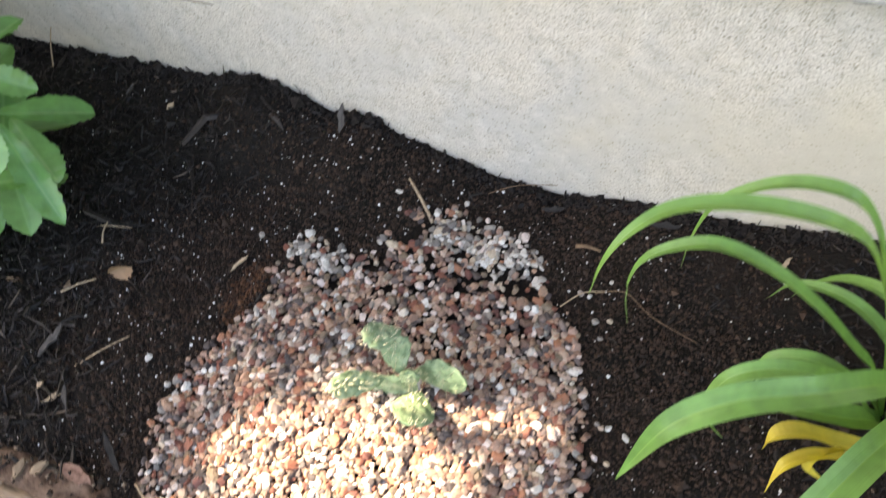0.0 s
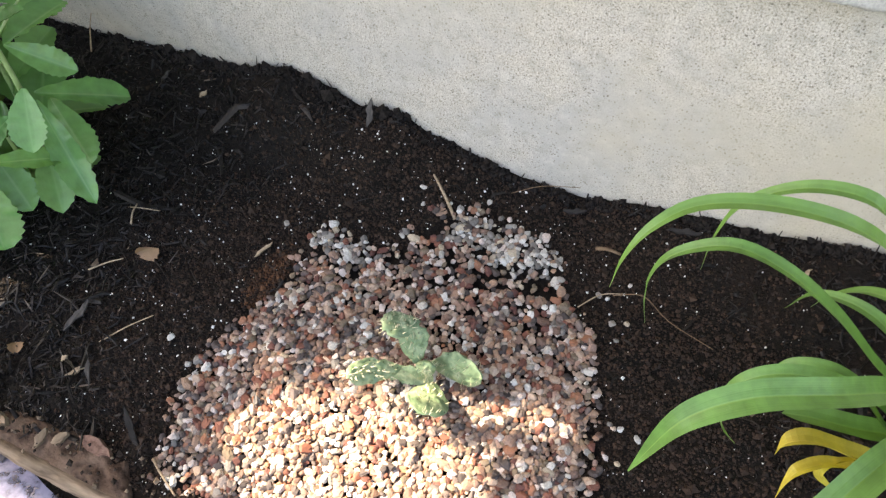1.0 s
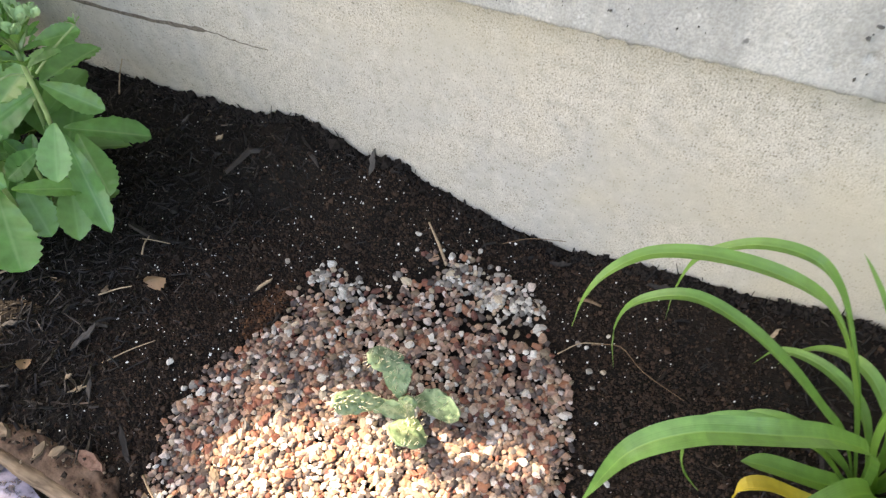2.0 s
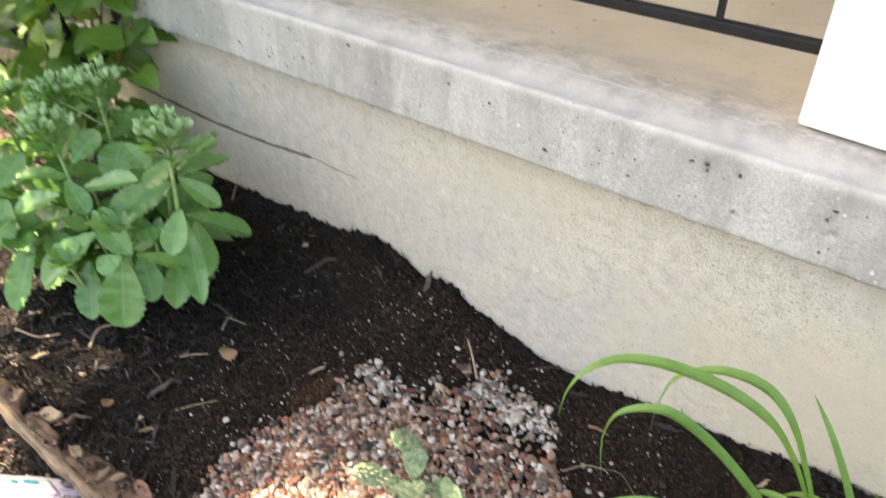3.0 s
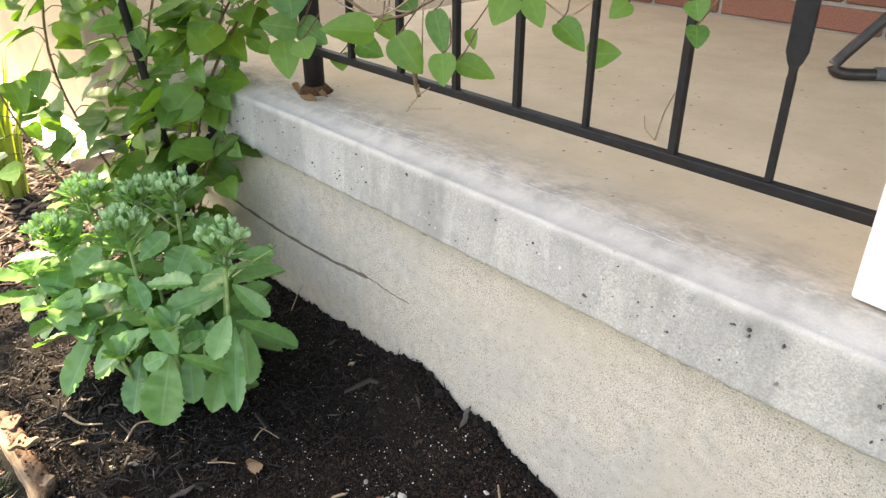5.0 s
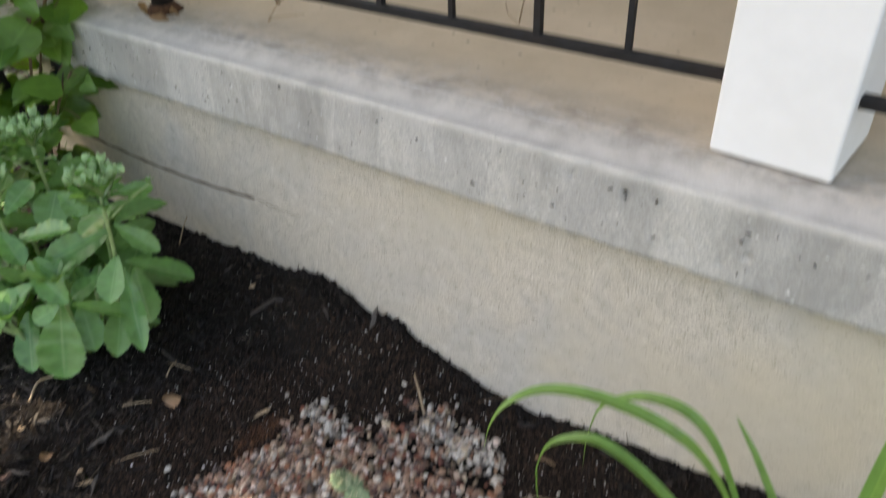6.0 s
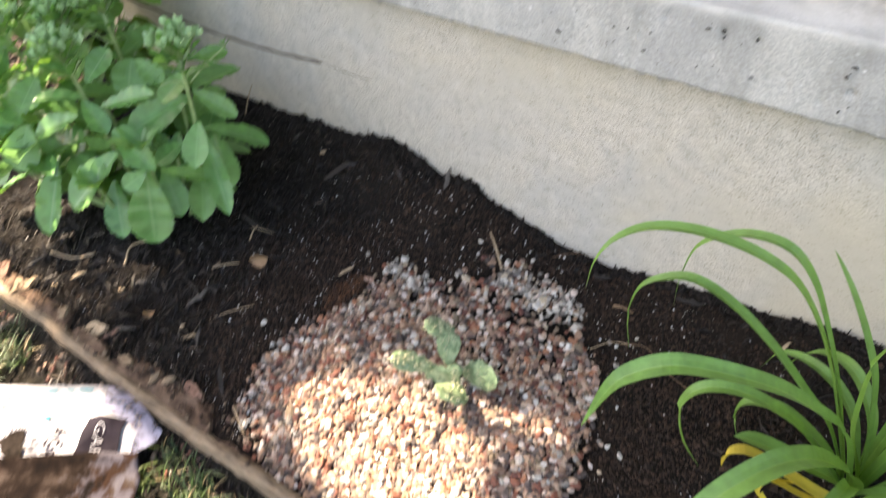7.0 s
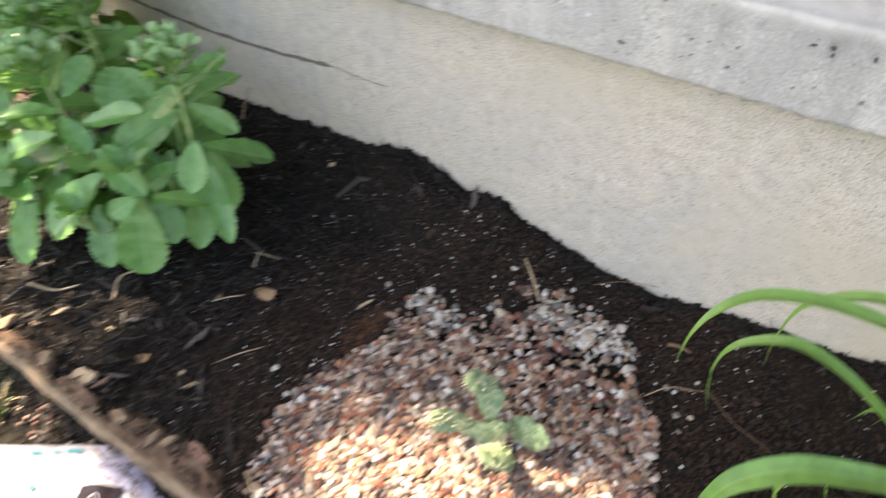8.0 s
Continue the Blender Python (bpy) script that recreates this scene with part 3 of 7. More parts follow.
def build_wall():
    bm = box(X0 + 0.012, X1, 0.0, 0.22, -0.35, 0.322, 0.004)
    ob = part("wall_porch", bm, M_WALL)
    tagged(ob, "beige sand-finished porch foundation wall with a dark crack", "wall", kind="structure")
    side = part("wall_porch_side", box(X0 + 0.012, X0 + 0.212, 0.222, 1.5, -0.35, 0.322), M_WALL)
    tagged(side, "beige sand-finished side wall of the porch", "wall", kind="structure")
    return ob


wall = build_wall()


def build_crack(parent):
    bm = bmesh.new()
    line = [(-0.86, 0.141), (-0.72, 0.134), (-0.577, 0.129), (-0.41, 0.134), (-0.287, 0.145), (-0.23, 0.142), (-0.175, 0.143)]
    pts = curve_points([(x, 0, z) for x, z in line], 90)
    rows = []
    for i, p in enumerate(pts):
        u = i / 90
        w = (0.0043 + 0.0028 * noise.noise((u * 22, 1, 2)) + 0.0012 * noise.noise((u * 70, 3, 2))) if u < 0.66 else max(0.0, 0.0005 + 0.0011 * noise.noise((u * 40, 4, 2)))
        if 0.63 < u < 0.66:
            w *= 1.5
        j = 0.0022 * noise.noise((u * 30, 0, 0))
        rows.append([bm.verts.new((p.x, y, p.z + j + s * max(0.0001, w))) for s, y in ((-1, 0.001), (-0.5, -0.0012), (0.5, -0.0012), (1, 0.001))])
    for a, b in zip(rows, rows[1:]):
        for k in range(3):
            bm.faces.new((a[k], a[k + 1], b[k + 1], b[k]))
    mat = two_scale("crack_dirt", (0.09, 0.074, 0.06), (0.25, 0.21, 0.175), 300, 30, 0.95, 0.001)
    part("crack", bm, mat, parent, "dark weathered crack filled with dirt")


build_crack(wall)


def build_slab():
    """The slab's nosing is swept along x, with air holes pressed into its face."""
    rng = random.Random(11)
    prof = []
    zs = list(np.linspace(0.313, 0.4115, 28))
    prof += [(0.03, 0.3125), (-0.022, 0.3125), (-0.027, 0.3135)]
    prof += [(-0.030, z) for z in zs[1:]]
    for a in np.linspace(0, math.pi / 2, 7)[1:]:
        prof.append((-0.030 + 0.0055 * (1 - math.cos(a)), 0.4115 + 0.0055 * math.sin(a)))
    ys = [-0.020, -0.016, -0.012, -0.007, -0.002, 0.004, 0.01, 0.018, 0.03, 0.05, 0.08, 0.12, 0.2, 0.4, 0.8, 1.45]
    prof += [(y, 0.417 + 0.014 * smooth_step(-0.022, 0.03, y)) for y in ys]
    xs = list(np.arange(X0, 0.85, 0.003)) + list(np.linspace(0.9, X1, 20))
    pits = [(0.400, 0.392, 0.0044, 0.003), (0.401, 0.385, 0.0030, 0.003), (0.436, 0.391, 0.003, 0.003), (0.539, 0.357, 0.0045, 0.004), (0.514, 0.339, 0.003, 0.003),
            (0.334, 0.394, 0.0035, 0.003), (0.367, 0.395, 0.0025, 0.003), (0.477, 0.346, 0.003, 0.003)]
    pits += [(rng.uniform(X0, 0.8), rng.uniform(0.325, 0.405), rng.uniform(0.0012, 0.0024), rng.uniform(0.001, 0.0025)) for _ in range(150)]
    arr = np.array(pits)
    verts = []
    for x in xs:
        near = arr[np.abs(arr[:, 0] - x) < 0.012]
        for y, z in prof:
            dy = 0.0012 * noise.noise((x * 24, z * 24, 1)) + 0.0008 * noise.noise((x * 90, z * 90, 5)) if y < 0 else 0
            dz = 0.0020 * noise.noise((x * 14, 2.0, 3)) + 0.0036 * noise.noise((x * 60, 2.0, 9)) + 0.0034 * noise.noise((x * 130, 2.0, 5)) if z < 0.3145 and y < 0 else 0
            if y <= -0.0299 and len(near):
                q = np.exp(-(((near[:, 0] - x) ** 2 + (near[:, 1] - z) ** 2) / (near[:, 2] ** 2)) ** 2)
                dy += float((q * near[:, 3]).max())
            verts.append((x, y + dy, z + dz))
    # dark discs just proud of the face paint the shade inside its air holes
    hv, hf = [], []
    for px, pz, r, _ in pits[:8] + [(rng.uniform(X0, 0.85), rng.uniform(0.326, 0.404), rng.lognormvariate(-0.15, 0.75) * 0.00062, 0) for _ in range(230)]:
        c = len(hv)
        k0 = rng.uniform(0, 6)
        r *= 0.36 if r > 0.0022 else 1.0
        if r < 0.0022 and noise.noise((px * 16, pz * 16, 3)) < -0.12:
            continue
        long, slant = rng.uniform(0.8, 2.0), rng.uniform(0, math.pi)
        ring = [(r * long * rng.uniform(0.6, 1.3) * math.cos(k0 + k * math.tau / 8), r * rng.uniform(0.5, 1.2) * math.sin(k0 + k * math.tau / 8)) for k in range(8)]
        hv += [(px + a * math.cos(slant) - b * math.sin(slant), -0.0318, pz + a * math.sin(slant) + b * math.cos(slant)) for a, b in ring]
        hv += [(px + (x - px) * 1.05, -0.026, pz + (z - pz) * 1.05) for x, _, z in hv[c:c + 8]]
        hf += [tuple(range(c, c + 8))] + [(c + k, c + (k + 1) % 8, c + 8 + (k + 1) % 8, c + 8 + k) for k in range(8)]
    hole_mat = two_scale("shade_in_holes", (0.06, 0.055, 0.05), (0.17, 0.16, 0.145), 500, 60, 0.95, 0.0005)
    n = len(prof)
    faces = [(i * n + k, (i + 1) * n + k, (i + 1) * n + k + 1, i * n + k + 1) for i in range(len(xs) - 1) for k in range(n - 1)]
    faces.append(tuple(range(n - 1, -1, -1)))
    me = raw_mesh("porch_slab", verts, faces, M_SLAB, True)
    ob = tagged(new("porch_floor", me), "grey pitted concrete porch slab painted tan behind its nosing", "porch floor", kind="structure")
    tagged(part("hole_shade_discs", raw_mesh("hole_shade_discs", hv, hf, hole_mat), None, ob, "dark discs painting the shade inside the cast face's air holes"), kind="stuff")
    return ob


slab = build_slab()
SLAB_Z = 0.431


def build_scribe():
    mat = two_scale("scraped_paint", (0.46, 0.44, 0.41), (0.62, 0.60, 0.57), 300, 30, 0.9, 0.0003)
    for a, b in ((-0.43, -0.10), (-0.06, 0.10), (0.13, 0.30)):
        bm = bmesh.new()
        rows = []
        n = 40
        for i in range(n + 1):
            x = a + (b - a) * i / n
            w = 0.0006 * (1 + 1.3 * noise.noise((x * 80, 0, 4))) * min(1, 8 * min(i, n - i) / n + 0.1)
            y = 0.018 + 0.0012 * noise.noise((x * 20, 3, 0))
            z = 0.417 + 0.014 * smooth_step(-0.022, 0.03, y)
            rows.append([bm.verts.new((x, y + s * max(0.0001, w), z + h)) for s, h in ((-1, 0.0002), (0, 0.0010), (1, 0.0002))])
        for p, q in zip(rows, rows[1:]):
            for k in range(2):
                bm.faces.new((p[k], q[k], q[k + 1], p[k + 1]))
        part("scrape", bm, mat, slab, "pale scraped paint line")


build_scribe()

RAIL_Y, RAIL_Z = 0.043, 0.514


def build_railing():
    r = thing("railing", (0, RAIL_Y, SLAB_Z), "black wrought iron porch railing with square balusters", "railing")
    o = Vector((0, RAIL_Y, SLAB_Z))

    def local(bm):
        bmesh.ops.translate(bm, vec=-o, verts=bm.verts)
        return bm

    part("bottom_rail", local(box(-0.49, 2.4, RAIL_Y - 0.007, RAIL_Y + 0.007, RAIL_Z - 0.005, RAIL_Z + 0.008, 0.002)), M_IRON, r)
    part("top_rail", local(box(-0.49, 2.4, RAIL_Y - 0.014, RAIL_Y + 0.014, 1.27, 1.288, 0.003)), M_IRON, r)
    xs = [-0.355, -0.228, -0.105, 0.012, 0.126, 0.248, 0.360, 0.70, 0.82, 0.94, 1.06, 1.18]
    for i, x in enumerate(xs):
        bm = bmesh.new()
        twisted = i in (4, 6, 8, 10)
        zt = 0.638 if i != 4 else 0.71
        z_list = [RAIL_Z + 0.006, 0.55, 0.58, zt - 0.020, zt - 0.010, zt - 0.004, zt + 0.001, zt + 0.006, zt + 0.016, zt + 0.05, 0.8, 1.0, 1.272]
        rings = []
        for z in z_list:
            u = smooth_step(zt - 0.016, zt + 0.02, z) if twisted else 0
            a, b = (0.0034 if twisted else 0.0043) + 0.0068 * u, (0.0037 if twisted else 0.0048) - 0.0005 * u
            if twisted:
                a *= 1 - 0.5 * math.exp(-((z - zt + 0.001) / 0.007) ** 2)
            ring = [bm.verts.new((x - 0.003 + sx * a, RAIL_Y + sy * b, z)) for sx, sy in ((-1, -1), (1, -1), (1, 1), (-1, 1))]
            rings.append(ring)
        for p, q in zip(rings, rings[1:]):
            for k in range(4):
                bm.faces.new((p[k], p[(k + 1) % 4], q[(k + 1) % 4], q[k]))
        bm.faces.new(rings[0][::-1])
        bm.faces.new(rings[-1])
        part("baluster", local(bm), M_IRON, r)
    post = part("post", local(tube([(-0.503, 0.06, SLAB_Z - 0.002), (-0.503, 0.059, 0.8), (-0.503, 0.058, 1.30)], 0.019, 8, 12)), M_IRON, r, "round black iron post", True)
    foot = bmesh.new()
    bmesh.ops.create_cone(foot, cap_ends=True, segments=14, radius1=0.034, radius2=0.021, depth=0.014)
    bmesh.ops.translate(foot, vec=Vector((-0.503, 0.06, SLAB_Z + 0.0065)) - o, verts=foot.verts)
    part("foot", foot, M_RUST, post, "rusted flange", True)
    return r


build_railing()


def build_post():
    t = thing("porch_column", (0.5325, 0.0893, SLAB_Z), "square white vinyl porch column standing on the slab", "column")
    o = Vector((0.527, 0.095, SLAB_Z))
    b = box(0.464, 0.590, 0.030, 0.156, SLAB_Z + 0.004, 2.36, 0.004, 3)
    bmesh.ops.translate(b, vec=-o, verts=b.verts)
    part("sleeve", b, M_WHITE, t)
    f = box(0.472, 0.582, 0.040, 0.148, SLAB_Z - 0.001, SLAB_Z + 0.005)
    bmesh.ops.translate(f, vec=-o, verts=f.verts)
    part("foot_plate", f, M_RUST, t, "rusted steel foot plate")
    t.rotation_euler.z = radians(-5)


build_post()


def build_house():
    rng = random.Random(8)
    back = part("wall_house", box(-1.2, 2.6, 1.29, 1.45, SLAB_Z - 0.006, 2.4), M_MORTAR)
    tagged(back, "red brick house wall behind the porch", "wall", kind="structure")
    vs = [box(-0.1, 0.1, -0.05, 0.05, -0.028, 0.028, 0.004, 1)]
    me = mesh_of(vs[0], "brick", M_BRICK)
    for c in range(6):
        x = -1.1 + (0.105 if c % 2 else 0)
        while x < 1.4:
            b = new("brick", me)
            b.parent = back
            b.matrix_basis = pose(x, 1.33 + rng.uniform(-0.002, 0.002), SLAB_Z + 0.034 + c * 0.066, 0, 0, rng.uniform(-0.5, 0.5))
            x += 0.21
    # the roof is out of view; its edges are set to shade bed and wall
    roof = part("porch_roof", box(-2.1, 2.7, -0.50, 1.6, 2.36, 2.5, 0.01), M_ROOF)
    tagged(roof, "painted porch roof over the slab, out of view, sized to shade the bed", "roof", kind="structure")
    # an unseen panel, added to keep the sun off the porch floor
    eave = part("shade_panel", box(-3.1, -2.104, -0.14, 1.6, 2.36, 2.5, 0.01), M_ROOF)
    tagged(eave, "unseen panel added beside the porch roof to shade the floor", "roof", kind="structure")
    far = part("wall_far", box(-6.5, -1.9, 0.10, 0.3, -0.2, 1.6, 0.01), M_TAN)
    tagged(far, "sunlit tan stucco wall beyond the vine", "wall", kind="structure")
    path = part("path", box(-6.5, -1.75, -0.08, 0.095, -0.2, -0.035, 0.01), M_PATH)
    tagged(path, "pale sunlit concrete strip at the wall", "path", kind="structure")


build_house()


# ---- gravel ----
EDGE = [(-0.012, -0.190), (-0.006, -0.270), (-0.028, -0.340), (-0.046, -0.400), (-0.046, -0.450), (-0.035, -0.490), (-0.012, -0.535), (0.09, -0.572), (0.25, -0.58), (0.412, -0.575), (0.445, -0.50),
        (0.428, -0.36), (0.406, -0.27), (0.372, -0.20), (0.340, -0.150), (0.320, -0.115), (0.291, -0.092), (0.255, -0.078), (0.204, -0.074), (0.153, -0.074), (0.120, -0.100), (0.098, -0.150), (0.075, -0.178), (0.045, -0.180), (0.0, -0.172)]


def inside(x, y):
    odd = False
    for (x0, y0), (x1, y1) in zip(EDGE, EDGE[1:] + EDGE[:1]):
        if (y0 > y) != (y1 > y) and x < x0 + (y - y0) * (x1 - x0) / (y1 - y0):
            odd = not odd
    return odd


def edge_gap(x, y):
    best = 9.0
    for (x0, y0), (x1, y1) in zip(EDGE, EDGE[1:] + EDGE[:1]):
        dx, dy = x1 - x0, y1 - y0
        u = min(1, max(0, ((x - x0) * dx + (y - y0) * dy) / (dx * dx + dy * dy)))
        best = min(best, math.hypot(x - x0 - u * dx, y - y0 - u * dy))
    return best


def pebble_shape(rng, sides=8, rings=5):
    """A rounded, uneven stone of unit size: about forty faces."""
    vs = [(0, 0, -1)]
    for r in range(1, rings):
        a = math.pi * r / rings - math.pi / 2
        for k in range(sides):
            w = math.tau * (k + 0.5 * (r % 2)) / sides
            vs.append((math.cos(a) * math.cos(w), math.cos(a) * math.sin(w), math.sin(a)))
    vs.append((0, 0, 1))
    off = Vector((rng.random() * 50, rng.random() * 50, 0))
    out = []
    cuts = [(Vector((rng.gauss(0, 1), rng.gauss(0, 1), rng.gauss(0, 1))).normalized(), rng.uniform(0.50, 0.80)) for _ in range(9)]
    for v in vs:
        d = Vector(v)
        d = d * (1.06 + 0.34 * noise.noise(d * 1.25 + off))
        for nrm, far in cuts:
            over = d.dot(nrm) - far
            if over > 0:
                d = d - nrm * over * 0.95
        out.append(d)
    fs = [(0, 1 + (k + 1) % sides, 1 + k) for k in range(sides)]
    for r in range(rings - 2):
        for k in range(sides):
            a, b = 1 + r * sides + k, 1 + r * sides + (k + 1) % sides
            c, d = a + sides, b + sides
            if r % 2:
                fs += [(a, b, d), (a, d, c)]
            else:
                fs += [(a, b, c), (b, d, c)]
    top, base = len(vs) - 1, 1 + (rings - 2) * sides
    fs += [(base + k, base + (k + 1) % sides, top) for k in range(sides)]
    return out, fs


def washed(x, y):
    """The two patches where the stones are clean and pale."""
    return max(1 - smooth_step(0.6, 1.3, math.hypot((x - 0.035) / 0.055, (y + 0.185) / 0.040)), 1 - smooth_step(0.7, 1.3, math.hypot((x - 0.235) / 0.090, (y + 0.105) / 0.050)))


def soil_gap(x, y):
    """Where bare soil shows between the stones: two hollows and the thin far edge."""
    a = 1 - smooth_step(0.35, 1.5, math.hypot((x - 0.268) / 0.092, (y + 0.163 - 0.15 * (x - 0.262)) / 0.020) + 0.3 * noise.noise((x * 60, y * 60, 1)))
    b = 1 - smooth_step(0.6, 1.3, math.hypot((x - 0.125) / 0.022, (y + 0.128) / 0.022) + 0.3 * noise.noise((x * 60, y * 60, 4)))
    c = 0.72 * (1 - 0.3 * washed(x, y)) * smooth_step(-0.40, -0.13, y - 0.18 * (x - 0.15)) * smooth_step(-0.55, 0.25, noise.noise((x * 38, y * 38, 7)))
    return max(0.70 * a, b, c)


def build_gravel():
    rng = random.Random(21)
    shapes = [pebble_shape(rng) for _ in range(10)]
    cell, grid, spots = 0.009, {}, []
    tries = 0
    while tries < 150000 and len(spots) < 10500:
        tries += 1
        x, y = rng.uniform(-0.10, 0.45), rng.uniform(-0.582, -0.06)
        gap, grit = edge_gap(x, y), 0.5 + 0.75 * noise.noise((x * 105, y * 105, 9))
        if not inside(x, y):
            if gap > 0.05 or grit > 0.16 - 0.26 * gap / 0.05:
                continue
        elif gap < 0.04 and grit > 0.34 + gap / 0.05 + 0.5 * noise.noise((x * 26, y * 26, 5)):
            continue
        if soil_gap(x, y) > grit:
            continue
        d = rng.uniform(0.0042, 0.0060)
        k = (int(x / cell), int(y / cell))
        if any(math.hypot(x - a, y - b) < d for i in (-1, 0, 1) for j in (-1, 0, 1) for a, b in grid.get((k[0] + i, k[1] + j), ())):
            continue
        grid.setdefault(k, []).append((x, y))
        spots.append((x, y, 0))
    strays = [(0.095, -0.082), (0.104, -0.104), (0.150, -0.086), (0.170, -0.078), (0.181, -0.060), (0.358, -0.140), (0.369, -0.139), (0.385, -0.172), (0.401, -0.166), (0.389, -0.116),
              (0.419, -0.290), (0.452, -0.296), (0.432, -0.291), (0.137, -0.088), (0.205, -0.078), (0.225, -0.083), (-0.05, -0.20), (0.44, -0.33), (0.395, -0.19), (-0.09, -0.40)]
    spots += [(x, y, 0) for x, y in strays]
    for _ in range(6500):
        x, y = rng.uniform(-0.08, 0.44), rng.uniform(-0.58, -0.07)
        if inside(x, y) and edge_gap(x, y) > 0.02 and soil_gap(x, y) < 0.22:
            spots.append((x, y, -1))
    bed = thing("gravel_bed", (0, 0, 0), "bed of mixed tan, grey and rust pea gravel round the cactus", "gravel")
    single = [raw_mesh("pebble", v, f, M_PEB1, False) for v, f in shapes]
    groups = {"pea": ([], []), "pale": ([], [])}
    singles = 0
    for x, y, layer in spots:
        a = min(0.0050 if (x, y) in strays else 0.0080, rng.lognormvariate(0, 0.27) * 0.0046)
        s = (a * rng.uniform(1.0, 1.4), a * rng.uniform(0.85, 1.1), a * rng.uniform(0.52, 0.82))
        mound = 0.006 * (1 - smooth_step(0.0, 0.12, math.hypot(x - 0.2, y + 0.36) - 0.12))
        z = ground_z(x, y, 0.6) + mound + (0.0035 if layer == 0 else 0.0005) + rng.uniform(-0.001, 0.0025)
        turn = Euler((rng.gauss(0, 0.32), rng.gauss(0, 0.32), rng.uniform(0, 6.3)))
        i = rng.randrange(10)
        if layer == 0 and singles < 300 and 0.10 < x < 0.30 and -0.47 < y < -0.34:
            ob = new("pebble", single[i])
            ob.parent = bed
            ob.matrix_basis = Matrix.LocRotScale((x, y, z), turn, s)
            singles += 1
            continue
        pale = (x, y) in strays or rng.random() < 0.10 + 0.60 * washed(x, y)
        vs, fs = groups["pale" if pale else "pea"]
        n = len(vs)
        m = Matrix.LocRotScale((x, y, z), turn, s)
        v, f = shapes[i]
        vs += [m @ p for p in v]
        fs += [tuple(n + k for k in q) for q in f]
    for key, mat in (("pea", M_PEB), ("pale", M_PALE)):
        vs, fs = groups[key]
        ob = part("pebbles", raw_mesh("pebbles", vs, fs, mat, False), None, bed, "whitish clean stones" if key == "pale" else "mixed rounded stones")
        tagged(ob, kind="stuff")


# ---- mulch ----
def slivers(name, count, seed, region, size, mat, tilt=0.35, lift=0.001):
    """Bent splinters strewn over the bed, joined."""
    rng = random.Random(seed)
    vs, fs = [], []
    made = 0
    while made < count:
        x, y = rng.uniform(region[0], region[1]), rng.uniform(region[2], region[3])
        keep = region[4](x, y)
        if rng.random() > keep:
            continue
        made += 1
        k = min(3.2, rng.lognormvariate(0, 0.62))
        l, w, h = size[0] * k, size[1] * rng.lognormvariate(0, 0.4), size[2] * rng.uniform(0.6, 1.4)
        yaw, pit = rng.uniform(0, math.tau), rng.gauss(0, tilt)
        z = ground_z(x, y) + lift + abs(math.sin(pit)) * l * 0.25
        m = Matrix.Translation((x, y, z)) @ Euler((rng.gauss(0, 0.5), pit, yaw)).to_matrix().to_4x4()
        bend = rng.gauss(0, 0.12) * l
        n = len(vs)
        sect = [(-0.5, 0.25), (0.0, 1.0), (0.5, 0.7)]
        for u, t in sect:
            b = bend * (1 - 4 * u * u)
            vs += [m @ Vector((u * l, b - w * t / 2, 0)), m @ Vector((u * l, b + w * t / 2, 0)), m @ Vector((u * l, b, h * t))]
        for s in (0, 3):
            a = n + s
            fs += [(a, a + 3, a + 4, a + 1), (a + 1, a + 4, a + 5, a + 2), (a + 2, a + 5, a + 3, a)]
        fs += [(n, n + 1, n + 2), (n + 8, n + 7, n + 6)]
    return raw_mesh(name, vs, fs, mat)


def crumbs(name, count, seed, region, size, mat, sink=0.3):
    rng = random.Random(seed)
    vs, fs = [], []
    made = 0
    while made < count:
        x, y = rng.uniform(region[0], region[1]), rng.uniform(region[2], region[3])
        if rng.random() > region[4](x, y):
            continue
        made += 1
        r = size * rng.lognormvariate(0, 0.4)
        z = ground_z(x, y) + r * sink
        n = len(vs)
        m = Matrix.Translation((x, y, z)) @ Euler((rng.uniform(0, 6), rng.uniform(0, 6), rng.uniform(0, 6))).to_matrix().to_4x4()
        for d in ((1, 0, 0), (-1, 0, 0), (0, 1, 0), (0, -1, 0), (0, 0, 1), (0, 0, -1)):
            vs.append(m @ (Vector(d) * r * rng.uniform(0.6, 1.25)))
        fs += [(n + a, n + b, n + c) for a, b, c in ((0, 2, 4), (2, 1, 4), (1, 3, 4), (3, 0, 4), (2, 0, 5), (1, 2, 5), (3, 1, 5), (0, 3, 5))]
    return raw_mesh(name, vs, fs, mat)


def bare(x, y):
    """How far the mulch is raked away round the planting hole: 0 mulch, 1 bare soil."""
    rx = 0.33 if x < 0.16 else 0.44
    d = math.hypot((x - 0.16) / rx, (y + 0.30) / 0.34) + 0.22 * noise.noise((x * 11, y * 11, 2.2))
    return 1 - smooth_step(0.9, 1.3, d)


def in_bed(x, y):
    return BOARD_Y + 0.02 < y < -0.004 and not (inside(x, y) and edge_gap(x, y) > 0.02)


